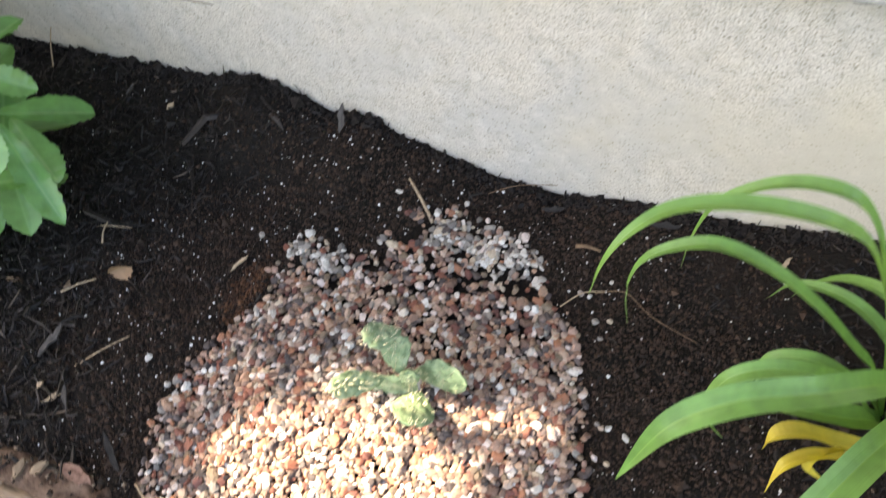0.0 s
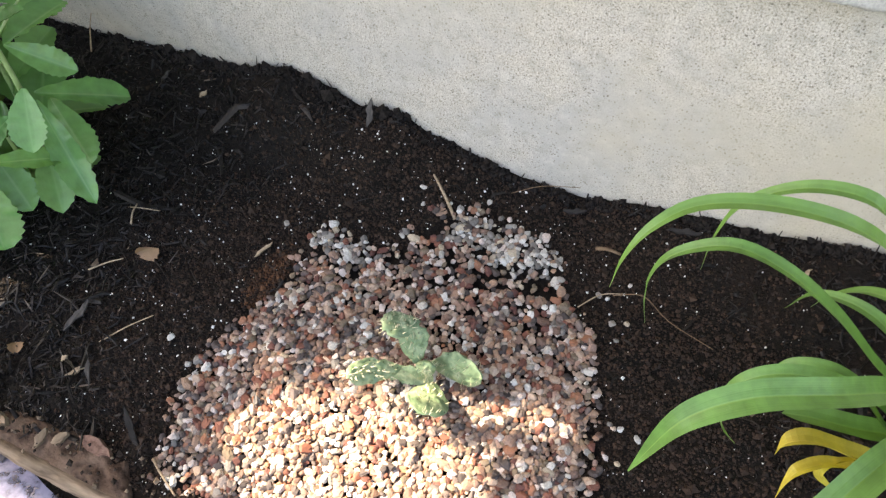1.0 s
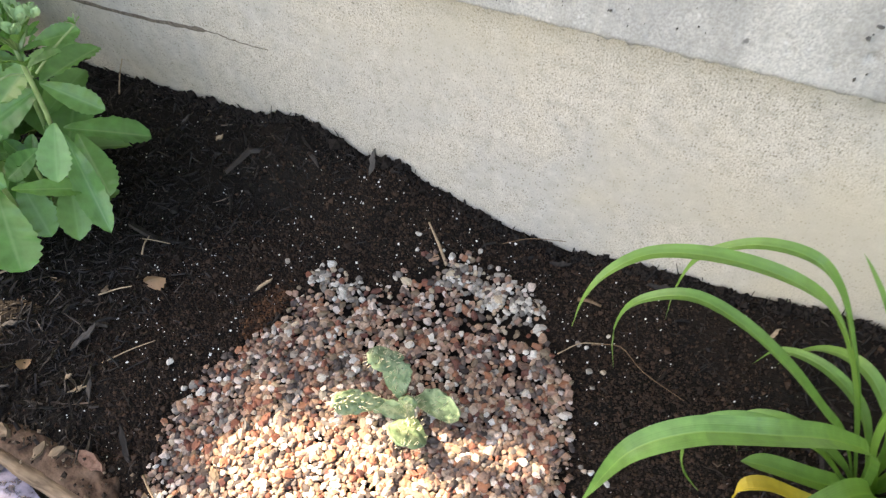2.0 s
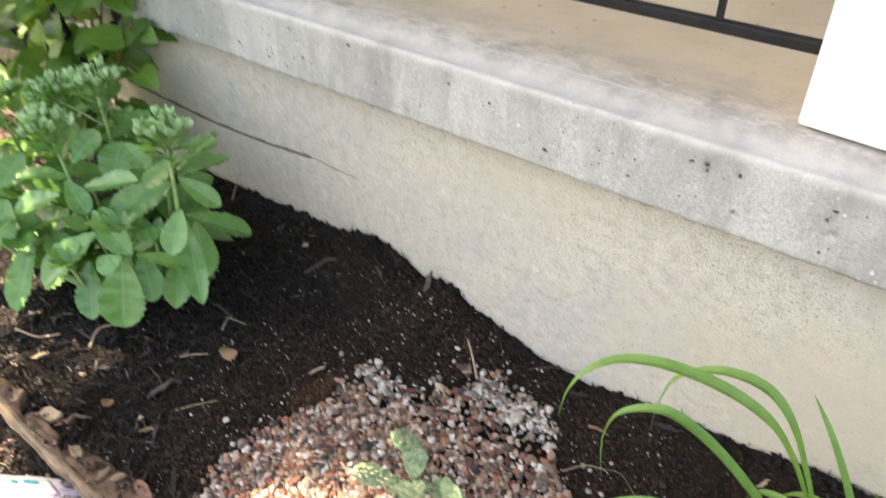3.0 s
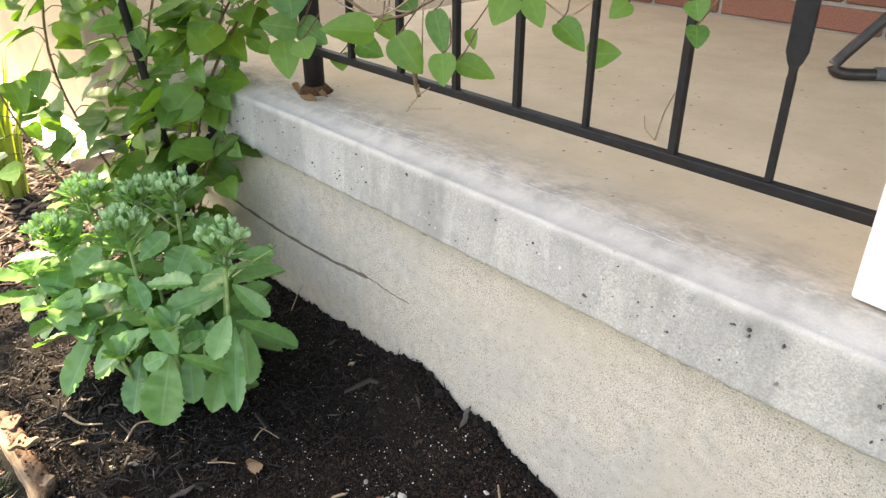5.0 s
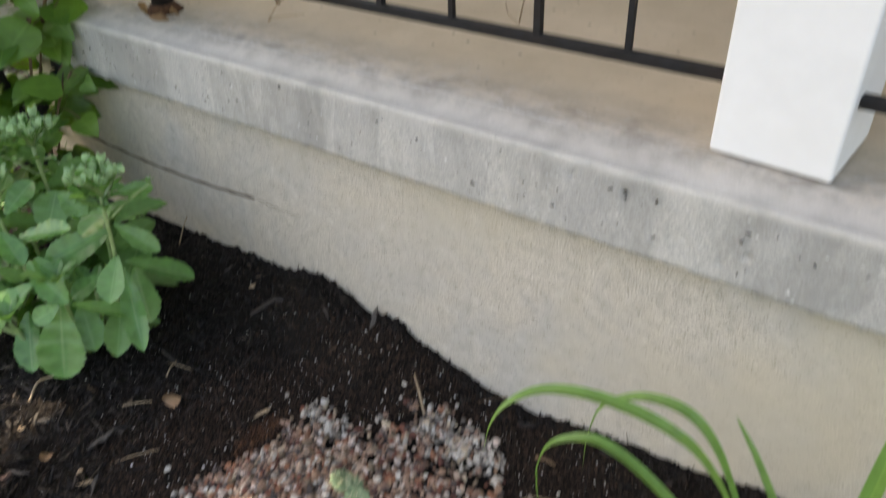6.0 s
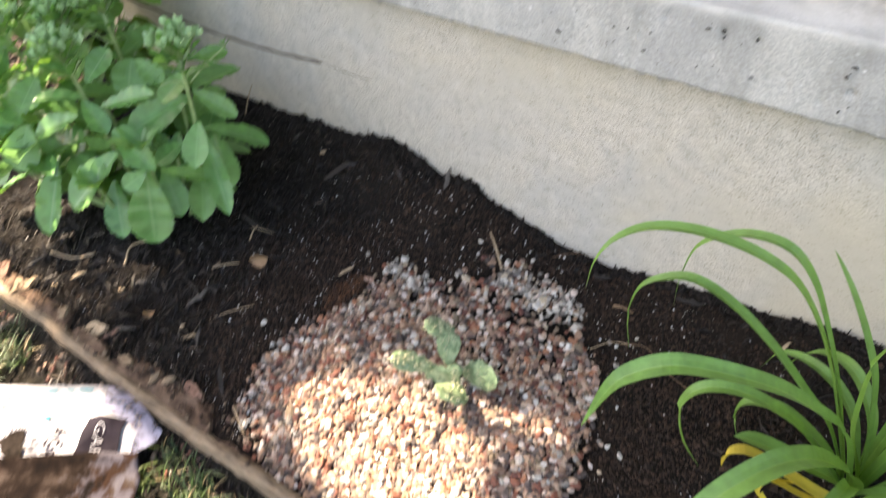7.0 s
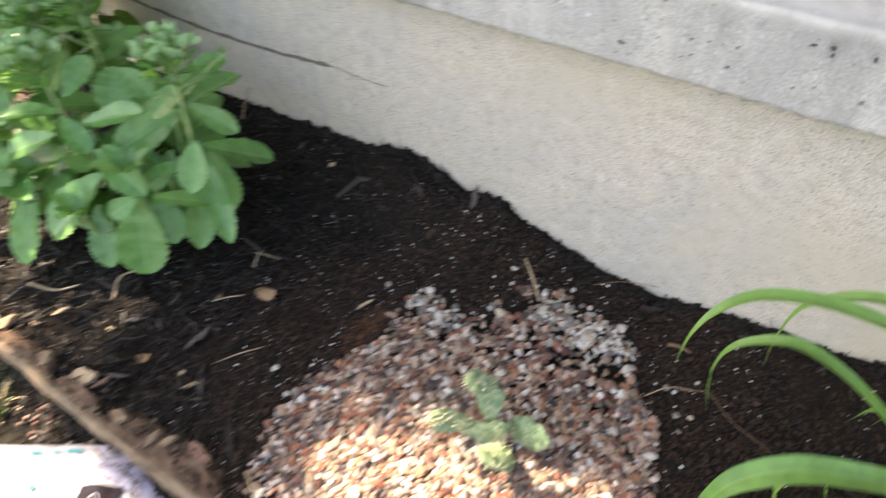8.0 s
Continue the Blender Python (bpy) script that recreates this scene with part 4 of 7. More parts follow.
def build_mulch():
    region = (-1.25, 1.0, BOARD_Y, 0.0, lambda x, y: (1 - 0.94 * bare(x, y)) * (1 if x < 0.2 else 0.7) * in_bed(x, y) * (1 if x > -0.75 else 0.5))
    ob = new("mulch", slivers("mulch", 15000, 31, region, (0.0095, 0.0024, 0.0012), M_MULCH, 0.5))
    tagged(ob, "black shredded bark mulch strewn over the bed", "mulch", kind="stuff")
    shreds = region[:4] + (lambda x, y: region[4](x, y) * (0.12 + 0.88 * smooth_step(0.18, 0.32, -y - 0.25 * (x + 0.3))),)
    strips = slivers("mulch_strips", 1700, 43, shreds, (0.018, 0.0027, 0.0014), M_MULCH, 0.30, 0.0025)
    tagged(new("mulch_strips", strips), "long glossy black bark strips on the mulch", "mulch", kind="stuff")
    big = slivers("mulch_chips", 230, 32, region, (0.030, 0.0060, 0.0022), M_MULCH, 0.18, 0.003)
    tagged(new("mulch_chips", big), "larger dark bark chips on the mulch", "mulch", kind="stuff")
    # a brown copy of the mulch, coloured lighter for the sunlit ground
    dry = island_mat("sunlit_mulch", [(0, (0.10, 0.062, 0.042)), (0.3, (0.20, 0.135, 0.095)), (0.6, (0.06, 0.038, 0.027)), (0.8, (0.34, 0.25, 0.18))], 0.85, 200, 0.001)
    beyond = (-2.6, -0.98, -0.75, -0.08, lambda x, y: 1.0)
    tagged(new("sunlit_mulch", slivers("sunlit_mulch", 4200, 38, beyond, (0.030, 0.0085, 0.003), dry, 0.25, 0.002)), "brown bark mulch beyond the vine, coloured lighter as sunlit", "mulch", kind="stuff")
    heap = (-0.75, 0.85, -0.022, -0.001, lambda x, y: 1.0)
    tagged(new("mulch_fringe", slivers("mulch_fringe", 420, 35, heap, (0.009, 0.0020, 0.0012), M_MULCH, 0.7, 0.003)), "black bark shreds heaped along the wall", "mulch", kind="stuff")
    foot = (-0.75, 0.9, -0.020, -0.002, lambda x, y: 0.25 + 0.75 * (noise.noise((x * 26, y * 40, 6)) > 0.0))
    tagged(new("soil_heap", crumbs("soil_heap", 2600, 40, foot, 0.0030, M_HEAP, 0.6)), "black crumbs of mulch and soil heaped against the wall", "soil", kind="stuff")
    soil = (-0.45, 0.75, BOARD_Y, 0.0, lambda x, y: (0.08 + 0.92 * bare(x, y)) * in_bed(x, y))
    tagged(new("soil_crumbs", crumbs("soil_crumbs", 34000, 33, soil, 0.0016, M_CRUMB)), "brown crumbled potting soil round the gravel", "soil", kind="stuff")
    tagged(new("soil_clods", crumbs("soil_clods", 700, 36, soil, 0.0028, M_CRUMB, 0.0)), "dark brown soil clods round the gravel", "soil", kind="stuff")
    spill = (-0.95, 0.5, BOARD_Y - 0.11, BOARD_Y - 0.012, lambda x, y: 0.3 + 0.7 * (y > BOARD_Y - 0.06))
    tagged(new("spilled_mulch", slivers("spilled_mulch", 1900, 37, spill, (0.014, 0.0034, 0.0014), M_MULCH, 0.35)), "dark mulch shreds spilled over the board", "mulch", kind="stuff")
    rot = (-0.6, 0.1, BOARD_Y + 0.002, BOARD_Y + 0.05, lambda x, y: 0.5 + 0.5 * noise.noise((x * 30, y * 30, 2)))
    tagged(new("rotten_crumbs", crumbs("rotten_crumbs", 520, 39, rot, 0.0017, island_mat("rotten_bits", [(0, (0.02, 0.014, 0.01)), (0.4, (0.07, 0.048, 0.034)), (0.75, (0.22, 0.16, 0.11))], 0.95, 300, 0.0008, spec=0.15), 4.2)), "crumbled bits of rotten wood on the edging board", "wood crumbs", kind="stuff")
    red = (-0.06, 0.03, -0.36, -0.22, lambda x, y: (1 - smooth_step(0.5, 1.1, math.hypot((x + 0.018) / 0.035, (y + 0.285) / 0.055))) * (not inside(x, y)))
    tagged(new("red_soil", crumbs("red_soil", 700, 41, red, 0.0017, M_RED, 0.6)), "reddish crumbs of soil beside the gravel", "soil", kind="stuff")
    specks = (-0.62, 0.75, BOARD_Y, 0.0, lambda x, y: (0.30 + 0.70 * bare(x, y)) * (1 if x < 0.36 else 0.5) * (0.35 + 0.65 * (noise.noise((x * 9, y * 9, 8)) > -0.1)) * in_bed(x, y))
    tagged(new("perlite", crumbs("perlite", 1500, 34, specks, 0.00092, M_PERL, 0.9)), "tiny white perlite grains in the soil", "perlite", kind="stuff")


# ---- edging board, lawn ----
def build_board():
    """A rotted plank on edge: a long strip with a splintered crest."""
    t = thing("edging_board", (0, BOARD_Y, -0.08), "weathered rotting wooden edging board along the bed", "edging")
    o = Vector((0, BOARD_Y, -0.08))
    bm = bmesh.new()
    xs = np.arange(-1.25, 0.9, 0.006)
    rows = []
    for x in xs:
        top = -0.037 + 0.004 * noise.noise((x * 9, 0, 0)) + 0.005 * noise.noise((x * 50, 2, 0)) + 0.002 * noise.noise((x * 150, 2, 5))
        y0 = BOARD_Y + 0.007 * noise.noise((x * 3.1, 5, 0))
        w = 0.0092 + 0.0035 * noise.noise((x * 18, 8, 0)) + 0.0015 * noise.noise((x * 70, 8, 3))
        sec = [(-w, -0.13), (-w, top - 0.006), (-w * 0.6, top), (0.0, top + 0.0015 * noise.noise((x * 120, 1, 1))), (w * 0.7, top - 0.002), (w, top - 0.009), (w, -0.13)]
        rows.append([bm.verts.new(Vector((x, y0 + a, z)) - o) for a, z in sec])
    for p, q in zip(rows, rows[1:]):
        for k in range(6):
            bm.faces.new((p[k], p[k + 1], q[k + 1], q[k]))
    bm.faces.new(rows[0])
    bm.faces.new(rows[-1][::-1])
    part("plank", bm, M_ROT, t, smooth=True)
    for x0, x1, depth, seed in ((-0.85, -0.66, 0.030, 1), (-0.62, -0.51, 0.032, 2), (-0.49, -0.355, 0.030, 3), (-0.345, -0.25, 0.022, 4), (-0.235, -0.015, 0.043, 5), (0.0, 0.16, 0.012, 6)):
        b = bmesh.new()
        n, rows = int((x1 - x0) / 0.005), []
        for i in range(n + 1):
            x, u = x0 + (x1 - x0) * i / n, i / n
            d = depth * (0.95 + 0.25 * noise.noise((x * 14, seed, 0)) + 0.25 * noise.noise((x * 60, seed, 3))) * min(1, 6 * u + 0.2) * min(1, 6 * (1 - u) + 0.2)
            row = []
            for k in range(9):
                v = k / 8
                y = BOARD_Y + 0.004 + d * v
                z = ground_z(x, y, 0) + 0.009 * (1 - v ** 7) + 0.0045 * noise.noise((x * 40, y * 90, seed)) - 0.006 * max(0.0, noise.noise((x * 22, y * 120, seed + 9)) - 0.15) + 0.003 * noise.noise((x * 120, y * 200, seed)) - 0.012 * (v > 0.99)
                row.append(b.verts.new(Vector((x, y, z)) - o))
            rows.append(row)
        for p, q in zip(rows, rows[1:]):
            for k in range(8):
                b.faces.new((p[k], q[k], q[k + 1], p[k + 1]))
        part("rotten_flake", b, M_FLAKE, t, "crumbling slab of rotten wood", True)


def grass_tuft(vs, fs, x, y, z, rng, height, count, spread):
    for _ in range(count):
        a, lean = rng.uniform(0, math.tau), rng.uniform(0.15, 1.1)
        h, w = height * rng.uniform(0.5, 1.2), rng.uniform(0.0009, 0.0018)
        bx, by = x + rng.gauss(0, spread), y + rng.gauss(0, spread)
        d, s = Vector((math.cos(a), math.sin(a), 0)), Vector((-math.sin(a), math.cos(a), 0))
        n = len(vs)
        for u, k in ((0, 1), (0.4, 0.9), (0.75, 0.6)):
            c = Vector((bx, by, z)) + d * (lean * h * u ** 1.6) + Vector((0, 0, h * u * (1 - 0.35 * lean * u)))
            vs += [c - s * w * k, c + s * w * k]
        vs.append(Vector((bx, by, z)) + d * lean * h + Vector((0, 0, h * (1 - 0.4 * lean))))
        fs += [(n, n + 1, n + 3, n + 2), (n + 2, n + 3, n + 5, n + 4), (n + 4, n + 5, n + 6)]


def build_lawn():
    rng = random.Random(44)
    vs, fs = [], []
    for _ in range(5200):
        x, y = rng.uniform(-1.3, 0.7), rng.uniform(-1.25, BOARD_Y - 0.03)
        dens = noise.noise((x * 7, y * 7, 4.0))
        if dens < -0.02 or (-0.40 < x < -0.09 and -0.80 < y < -0.585) or (y > BOARD_Y - 0.05 and x < -0.1 and rng.random() < 0.6) or (x > -0.1 and rng.random() < 0.35):
            continue
        grass_tuft(vs, fs, x, y, ground_z(x, y) - 0.002, rng, 0.040, 9, 0.010)
    tagged(new("grass", raw_mesh("grass", vs, fs, M_GRASS)), "patchy green lawn grass beside the edging board", "grass", kind="stuff")


# ---- cactus ----
def cactus_mat():
    m, t, b = material("cactus_pad", 0.55)
    v = coords(t)
    n = noise_node(t, v, 70, 4)
    col = ramp(t, n, [(0.34, (0.115, 0.19, 0.10)), (0.5, (0.19, 0.275, 0.15)), (0.66, (0.33, 0.40, 0.24))])
    d = t.nodes.new("ShaderNodeTexVoronoi")
    d.inputs["Scale"].default_value = 150
    link(t, v, d.inputs["Vector"])
    col = mix(t, ramp(t, d.outputs["Distance"], [(0.10, (0.9, 0.9, 0.9)), (0.20, (0, 0, 0))]), col, (0.055, 0.065, 0.03))
    link(t, col, b.inputs["Base Color"])
    bump(t, b, d.outputs["Distance"], 0.4, 0.002)
    return m


def build_cactus():
    rng = random.Random(9)
    base = Vector((0.205, -0.335, -0.06))
    t = thing("prickly_pear", base, "small young prickly pear cactus with flat pads in the gravel", "cactus")
    mat = cactus_mat()
    spine = two_scale("spines", (0.62, 0.55, 0.36), (0.75, 0.70, 0.52), 200, 20, 0.6, 0.0001)
    # from, to, width, facing
    pads = [((0.196, -0.338, -0.072), (0.200, -0.330, -0.012), 0.050, (0.30, -0.85, 0.2)),
            ((0.192, -0.338, -0.014), (0.160, -0.384, 0.036), 0.026, (0.75, -0.05, 0.6)),
            ((0.206, -0.324, -0.018), (0.196, -0.306, 0.034), 0.032, (0.6, -0.75, 0.3)),
            ((0.202, -0.300, 0.036), (0.178, -0.330, 0.062), 0.030, (0.45, 0.25, 0.85)),
            ((0.212, -0.312, -0.046), (0.280, -0.313, 0.000), 0.042, (0.25, -0.80, 0.55)),
            ((0.228, -0.330, -0.034), (0.243, -0.384, 0.004), 0.044, (0.25, -0.35, 0.90)),
            ((0.204, -0.330, -0.030), (0.226, -0.326, -0.008), 0.020, (0.2, -0.9, 0.3))]
    for a, b, w, face in pads:
        a, b = Vector(a), Vector(b)
        x = (b - a).normalized()
        z = (Vector(face) - x * Vector(face).dot(x)).normalized()
        y = z.cross(x)
        m = Matrix((x, y, z)).transposed().to_4x4()
        m.translation = a - base
        bm = bmesh.new()
        bmesh.ops.create_uvsphere(bm, u_segments=28, v_segments=20, radius=0.5)
        l = (b - a).length
        for v in bm.verts:
            u = v.co.x + 0.5
            v.co.x = u * l
            v.co.y *= w * (0.55 + 0.6 * math.sin(min(1, u) * math.pi * 0.62)) * (1 + 0.05 * noise.noise((u * 6, w * 99, 0)))
            v.co.z *= 0.010
            v.co.z += 0.003 * math.sin(u * 3.0 + w * 100)
            v.co += Vector((noise.noise((u * 9, v.co.y * 400, w * 50)), noise.noise((u * 9, v.co.y * 400, w * 70)), noise.noise((u * 12, v.co.y * 500, w * 90)))) * 0.0032
        pad = part("pad", bm, mat, t, "", True, m)
        sb = bmesh.new()
        for _ in range(70):
            u, s, side = rng.uniform(0.12, 1.0), rng.uniform(-0.46, 0.46), rng.choice((-1, 1))
            ww = w * (0.55 + 0.6 * math.sin(u * math.pi * 0.62))
            edge = math.sqrt(max(0, 1 - (2 * u - 1) ** 2)) * 0.92
            p = Vector((u * l, s * ww * edge, side * 0.004))
            d = Vector((rng.gauss(0.2, 0.5), rng.gauss(s, 0.5), side * 1.0)).normalized() * rng.uniform(0.003, 0.010)
            q = Vector((0.00045, 0.00045, 0))
            vv = [sb.verts.new(p - q), sb.verts.new(p + q), sb.verts.new(p + d), sb.verts.new(p + Vector((0.0003, -0.0003, 0)))]
            sb.faces.new((vv[0], vv[1], vv[2]))
            sb.faces.new((vv[3], vv[0], vv[2]))
            sb.faces.new((vv[1], vv[3], vv[2]))
        part("spines", sb, spine, pad, "fine pale spines")


# ---- stonecrop ----
def sedum_profile(u):
    return 0.42 * u ** 0.88 * max(0.0, 1 - u ** 2.6) ** 0.78 + 0.030 * (1 - u)


# the leaves on the camera's side, laid to fit its view: foot, tip, breadth
VIEW_SIDE = [((-0.289, -0.270, 0.185), (-0.267, -0.318, 0.135), 0.049), ((-0.317, -0.249, 0.150), (-0.287, -0.152, 0.069), 0.044), ((-0.322, -0.241, 0.215), (-0.329, -0.141, 0.205), 0.061),
         ((-0.323, -0.242, 0.215), (-0.278, -0.207, 0.160), 0.038), ((-0.341, -0.225, 0.235), (-0.347, -0.287, 0.210), 0.044), ((-0.319, -0.226, 0.262), (-0.294, -0.176, 0.258), 0.032),
         ((-0.352, -0.236, 0.190), (-0.396, -0.334, 0.165), 0.061), ((-0.319, -0.252, 0.140), (-0.235, -0.308, 0.045), 0.044), ((-0.298, -0.355, 0.145), (-0.282, -0.281, 0.085), 0.031),
         ((-0.349, -0.264, 0.060), (-0.297, -0.323, 0.015), 0.053), ((-0.318, -0.236, 0.130), (-0.290, -0.255, 0.040), 0.055), ((-0.330, -0.286, 0.140), (-0.357, -0.330, 0.115), 0.044),
         ((-0.403, -0.350, 0.180), (-0.332, -0.347, 0.125), 0.047), ((-0.423, -0.340, 0.210), (-0.315, -0.308, 0.248), 0.042), ((-0.426, -0.349, 0.125), (-0.488, -0.441, 0.045), 0.078),
         ((-0.367, -0.346, 0.105), (-0.350, -0.393, -0.010), 0.083), ((-0.349, -0.355, 0.120), (-0.375, -0.388, 0.100), 0.037), ((-0.448, -0.366, 0.070), (-0.419, -0.409, -0.015), 0.055),
         ((-0.448, -0.335, 0.243), (-0.449, -0.279, 0.275), 0.042), ((-0.459, -0.350, 0.215), (-0.422, -0.351, 0.165), 0.042), ((-0.459, -0.367, 0.195), (-0.535, -0.413, 0.165), 0.048),
         ((-0.420, -0.305, 0.190), (-0.443, -0.254, 0.245), 0.063), ((-0.422, -0.260, 0.250), (-0.381, -0.251, 0.215), 0.042), ((-0.540, -0.398, 0.100), (-0.529, -0.483, -0.005), 0.055),
         ((-0.570, -0.405, 0.165), (-0.572, -0.453, 0.100), 0.070), ((-0.647, -0.433, 0.080), (-0.674, -0.469, 0.045), 0.047), ((-0.648, -0.390, 0.190), (-0.585, -0.402, 0.165), 0.058)]
VIEW_SIDE += [((-0.578, -0.352, 0.225), (-0.565, -0.406, 0.195), 0.054), ((-0.640, -0.351, 0.260), (-0.647, -0.405, 0.205), 0.049), ((-0.665, -0.391, 0.190), (-0.631, -0.435, 0.135), 0.070),
          ((-0.646, -0.437, 0.140), (-0.685, -0.483, 0.090), 0.069), ((-0.379, -0.311, 0.135), (-0.414, -0.354, 0.110), 0.040), ((-0.474, -0.371, 0.150), (-0.450, -0.348, 0.125), 0.035),
          ((-0.555, -0.358, 0.200), (-0.511, -0.349, 0.170), 0.047), ((-0.381, -0.310, 0.080), (-0.332, -0.337, 0.020), 0.057), ((-0.501, -0.350, 0.100), (-0.527, -0.379, 0.070), 0.054),
          ((-0.576, -0.405, 0.130), (-0.553, -0.379, 0.100), 0.038)]


def spread_leaf(mesh, foot, tip, breadth, up, parent, base, roll=0.0):
    """Lay a leaf of 0.1 m from its foot to its tip, at its own breadth."""
    a, b = Vector(foot), Vector(tip)
    s = (b - a).length / 0.1
    return part("leaf", mesh, None, parent, m=aim(a - base, b - a, up, roll) @ Matrix.Diagonal((s, breadth / 0.0525, s, 1)))


def build_sedum():
    rng = random.Random(17)
    base = Vector((-0.46, -0.30, ground_z(-0.46, -0.30, 0)))
    t = thing("sedum", base, "bushy blue-green stonecrop with toothed leaves and green flower buds", "plant")
    leaves = []
    for k in range(6):
        leaves.append(mesh_of(flat_leaf(0.100, sedum_profile, 22, 6, 0.22 + 0.20 * rng.random(), 0.03 + 0.07 * k, 0.060, rng), "leaf", M_SEDUM, True))
    heart_of, toward_view = Vector((-0.46, -0.30, 0.10)), Vector((0.78, -0.33, 0.54))
    tops = [(-0.292, -0.260, 0.292), (-0.503, -0.238, 0.305), (-0.488, -0.335, 0.272), (-0.645, -0.410, 0.235), (-0.655, -0.335, 0.280), (-0.58, -0.27, 0.28), (-0.36, -0.34, 0.15),
            (-0.40, -0.22, 0.18), (-0.36, -0.29, 0.10), (-0.44, -0.40, 0.08), (-0.60, -0.42, 0.12), (-0.68, -0.45, 0.16), (-0.55, -0.19, 0.2), (-0.70, -0.28, 0.17)]
    for i, top in enumerate(tops):
        top = Vector(top)
        out = Vector((top.x - base.x, top.y - base.y, 0))
        root = base + out * 0.32 + Vector((0, 0, -0.01))
        mid = root.lerp(top, 0.5) + out * 0.16
        line = [root - base, mid - base, top - base]
        part("stem", tube(line, 0.0040, 10, 7, None, 0.7), M_SSTEM, t, "", True)
        pts = curve_points(line, 40)
        budded = i < 6
        n = 10 if budded else 8
        for k in range(n):
            u = 0.10 + 0.88 * k / (n - 1)
            j = min(39, int(u * 40))
            p, d = pts[j], (pts[j + 1] - pts[j]).normalized()
            for pair in (0, 1):
                az = k * 1.45 + pair * math.pi + rng.uniform(-0.4, 0.4) + i
                a = d.cross(Vector((math.sin(az), math.cos(az), 0.1))).normalized()
                rise = 0.0 + 0.45 * u + rng.uniform(-0.3, 0.3) if u > 0.45 else -0.12 + 0.5 * u + rng.uniform(-0.4, 0.3)
                way = a + Vector((0, 0, rise)) + 0.35 * out.normalized() * (1 - u)
                s = (1.25 - 0.55 * max(0, u - 0.35) / 0.65) * rng.uniform(0.8, 1.2) if budded else (1.22 - 0.36 * u) * rng.uniform(0.8, 1.15)
                tip = base + p + way.normalized() * 0.100 * s
                # leaves towards the camera are dropped; those fitted to its view stand there
                if tip.z < -0.02 or tip.y > -0.02 or tip.y < -0.35 and tip.z < 0.10 and tip.x > -0.62 or (tip - heart_of).dot(toward_view) > 0.055 and tip.x > -0.62:
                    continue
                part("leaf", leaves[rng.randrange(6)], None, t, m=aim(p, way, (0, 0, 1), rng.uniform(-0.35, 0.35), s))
        if budded:
            build_bud_head(t, top - base, rng, 1.0 if i < 3 else 0.9)
            for k in range(24):
                az, r = k * 2.4, 0.036 * math.sqrt((k + 0.5) / 24)
                foot = top - base + Vector((math.cos(az) * r * 0.7, math.sin(az) * r * 0.7, 0.016 - 10 * r * r))
                part("leaf", leaves[rng.randrange(6)], None, t, m=aim(foot, (math.cos(az) * r * 40, math.sin(az) * r * 40, 1.2), (0, 0, 1), rng.uniform(-1, 1), 0.18 + 0.20 * rng.random()))
            for k in range(8):
                az = k * 0.9 + rng.random()
                part("leaf", leaves[rng.randrange(6)], None, t, m=aim(top - base + Vector((0, 0, -0.012 - 0.003 * k)), (math.cos(az), math.sin(az), 0.3 + 0.9 * rng.random()), (0, 0, 1), 0, 0.30 + 0.24 * rng.random()))
        else:
            for k in range(6):
                az = k * 1.05
                part("leaf", leaves[rng.randrange(6)], None, t, m=aim(top - base, (math.cos(az), math.sin(az), 1.1), (0, 0, 1), 0, 0.36 + 0.2 * rng.random()))
    rng = random.Random(19)
    for foot, tip, breadth in VIEW_SIDE:
        up = Vector((0.42, -0.2, 0.8)) + 0.13 * Vector((rng.gauss(0, 1), rng.gauss(0, 1), rng.gauss(0, 1)))
        spread_leaf(leaves[rng.randrange(2)], foot, tip, breadth, up, t, base, rng.uniform(-0.14, 0.14))
    # side shoots with a small bud tuft
    for line in ([(-0.312, -0.245, 0.235), (-0.300, -0.215, 0.255), (-0.285, -0.185, 0.272)], [(-0.320, -0.246, 0.228), (-0.330, -0.262, 0.240), (-0.338, -0.282, 0.240)], [(-0.503, -0.245, 0.250), (-0.545, -0.262, 0.275), (-0.575, -0.278, 0.290)]):
        part("stem", tube([Vector(p) - base for p in line], 0.0017, 8, 6, None, 0.8), M_SSTEM, t, "", True)
        end = Vector(line[-1]) - base
        for k in range(5):
            az = k * 1.3 + rng.random()
            part("leaf", leaves[rng.randrange(6)], None, t, m=aim(end, (math.cos(az), math.sin(az), 1.3), (0, 0, 1), rng.uniform(-1, 1), 0.10 + 0.08 * rng.random()))


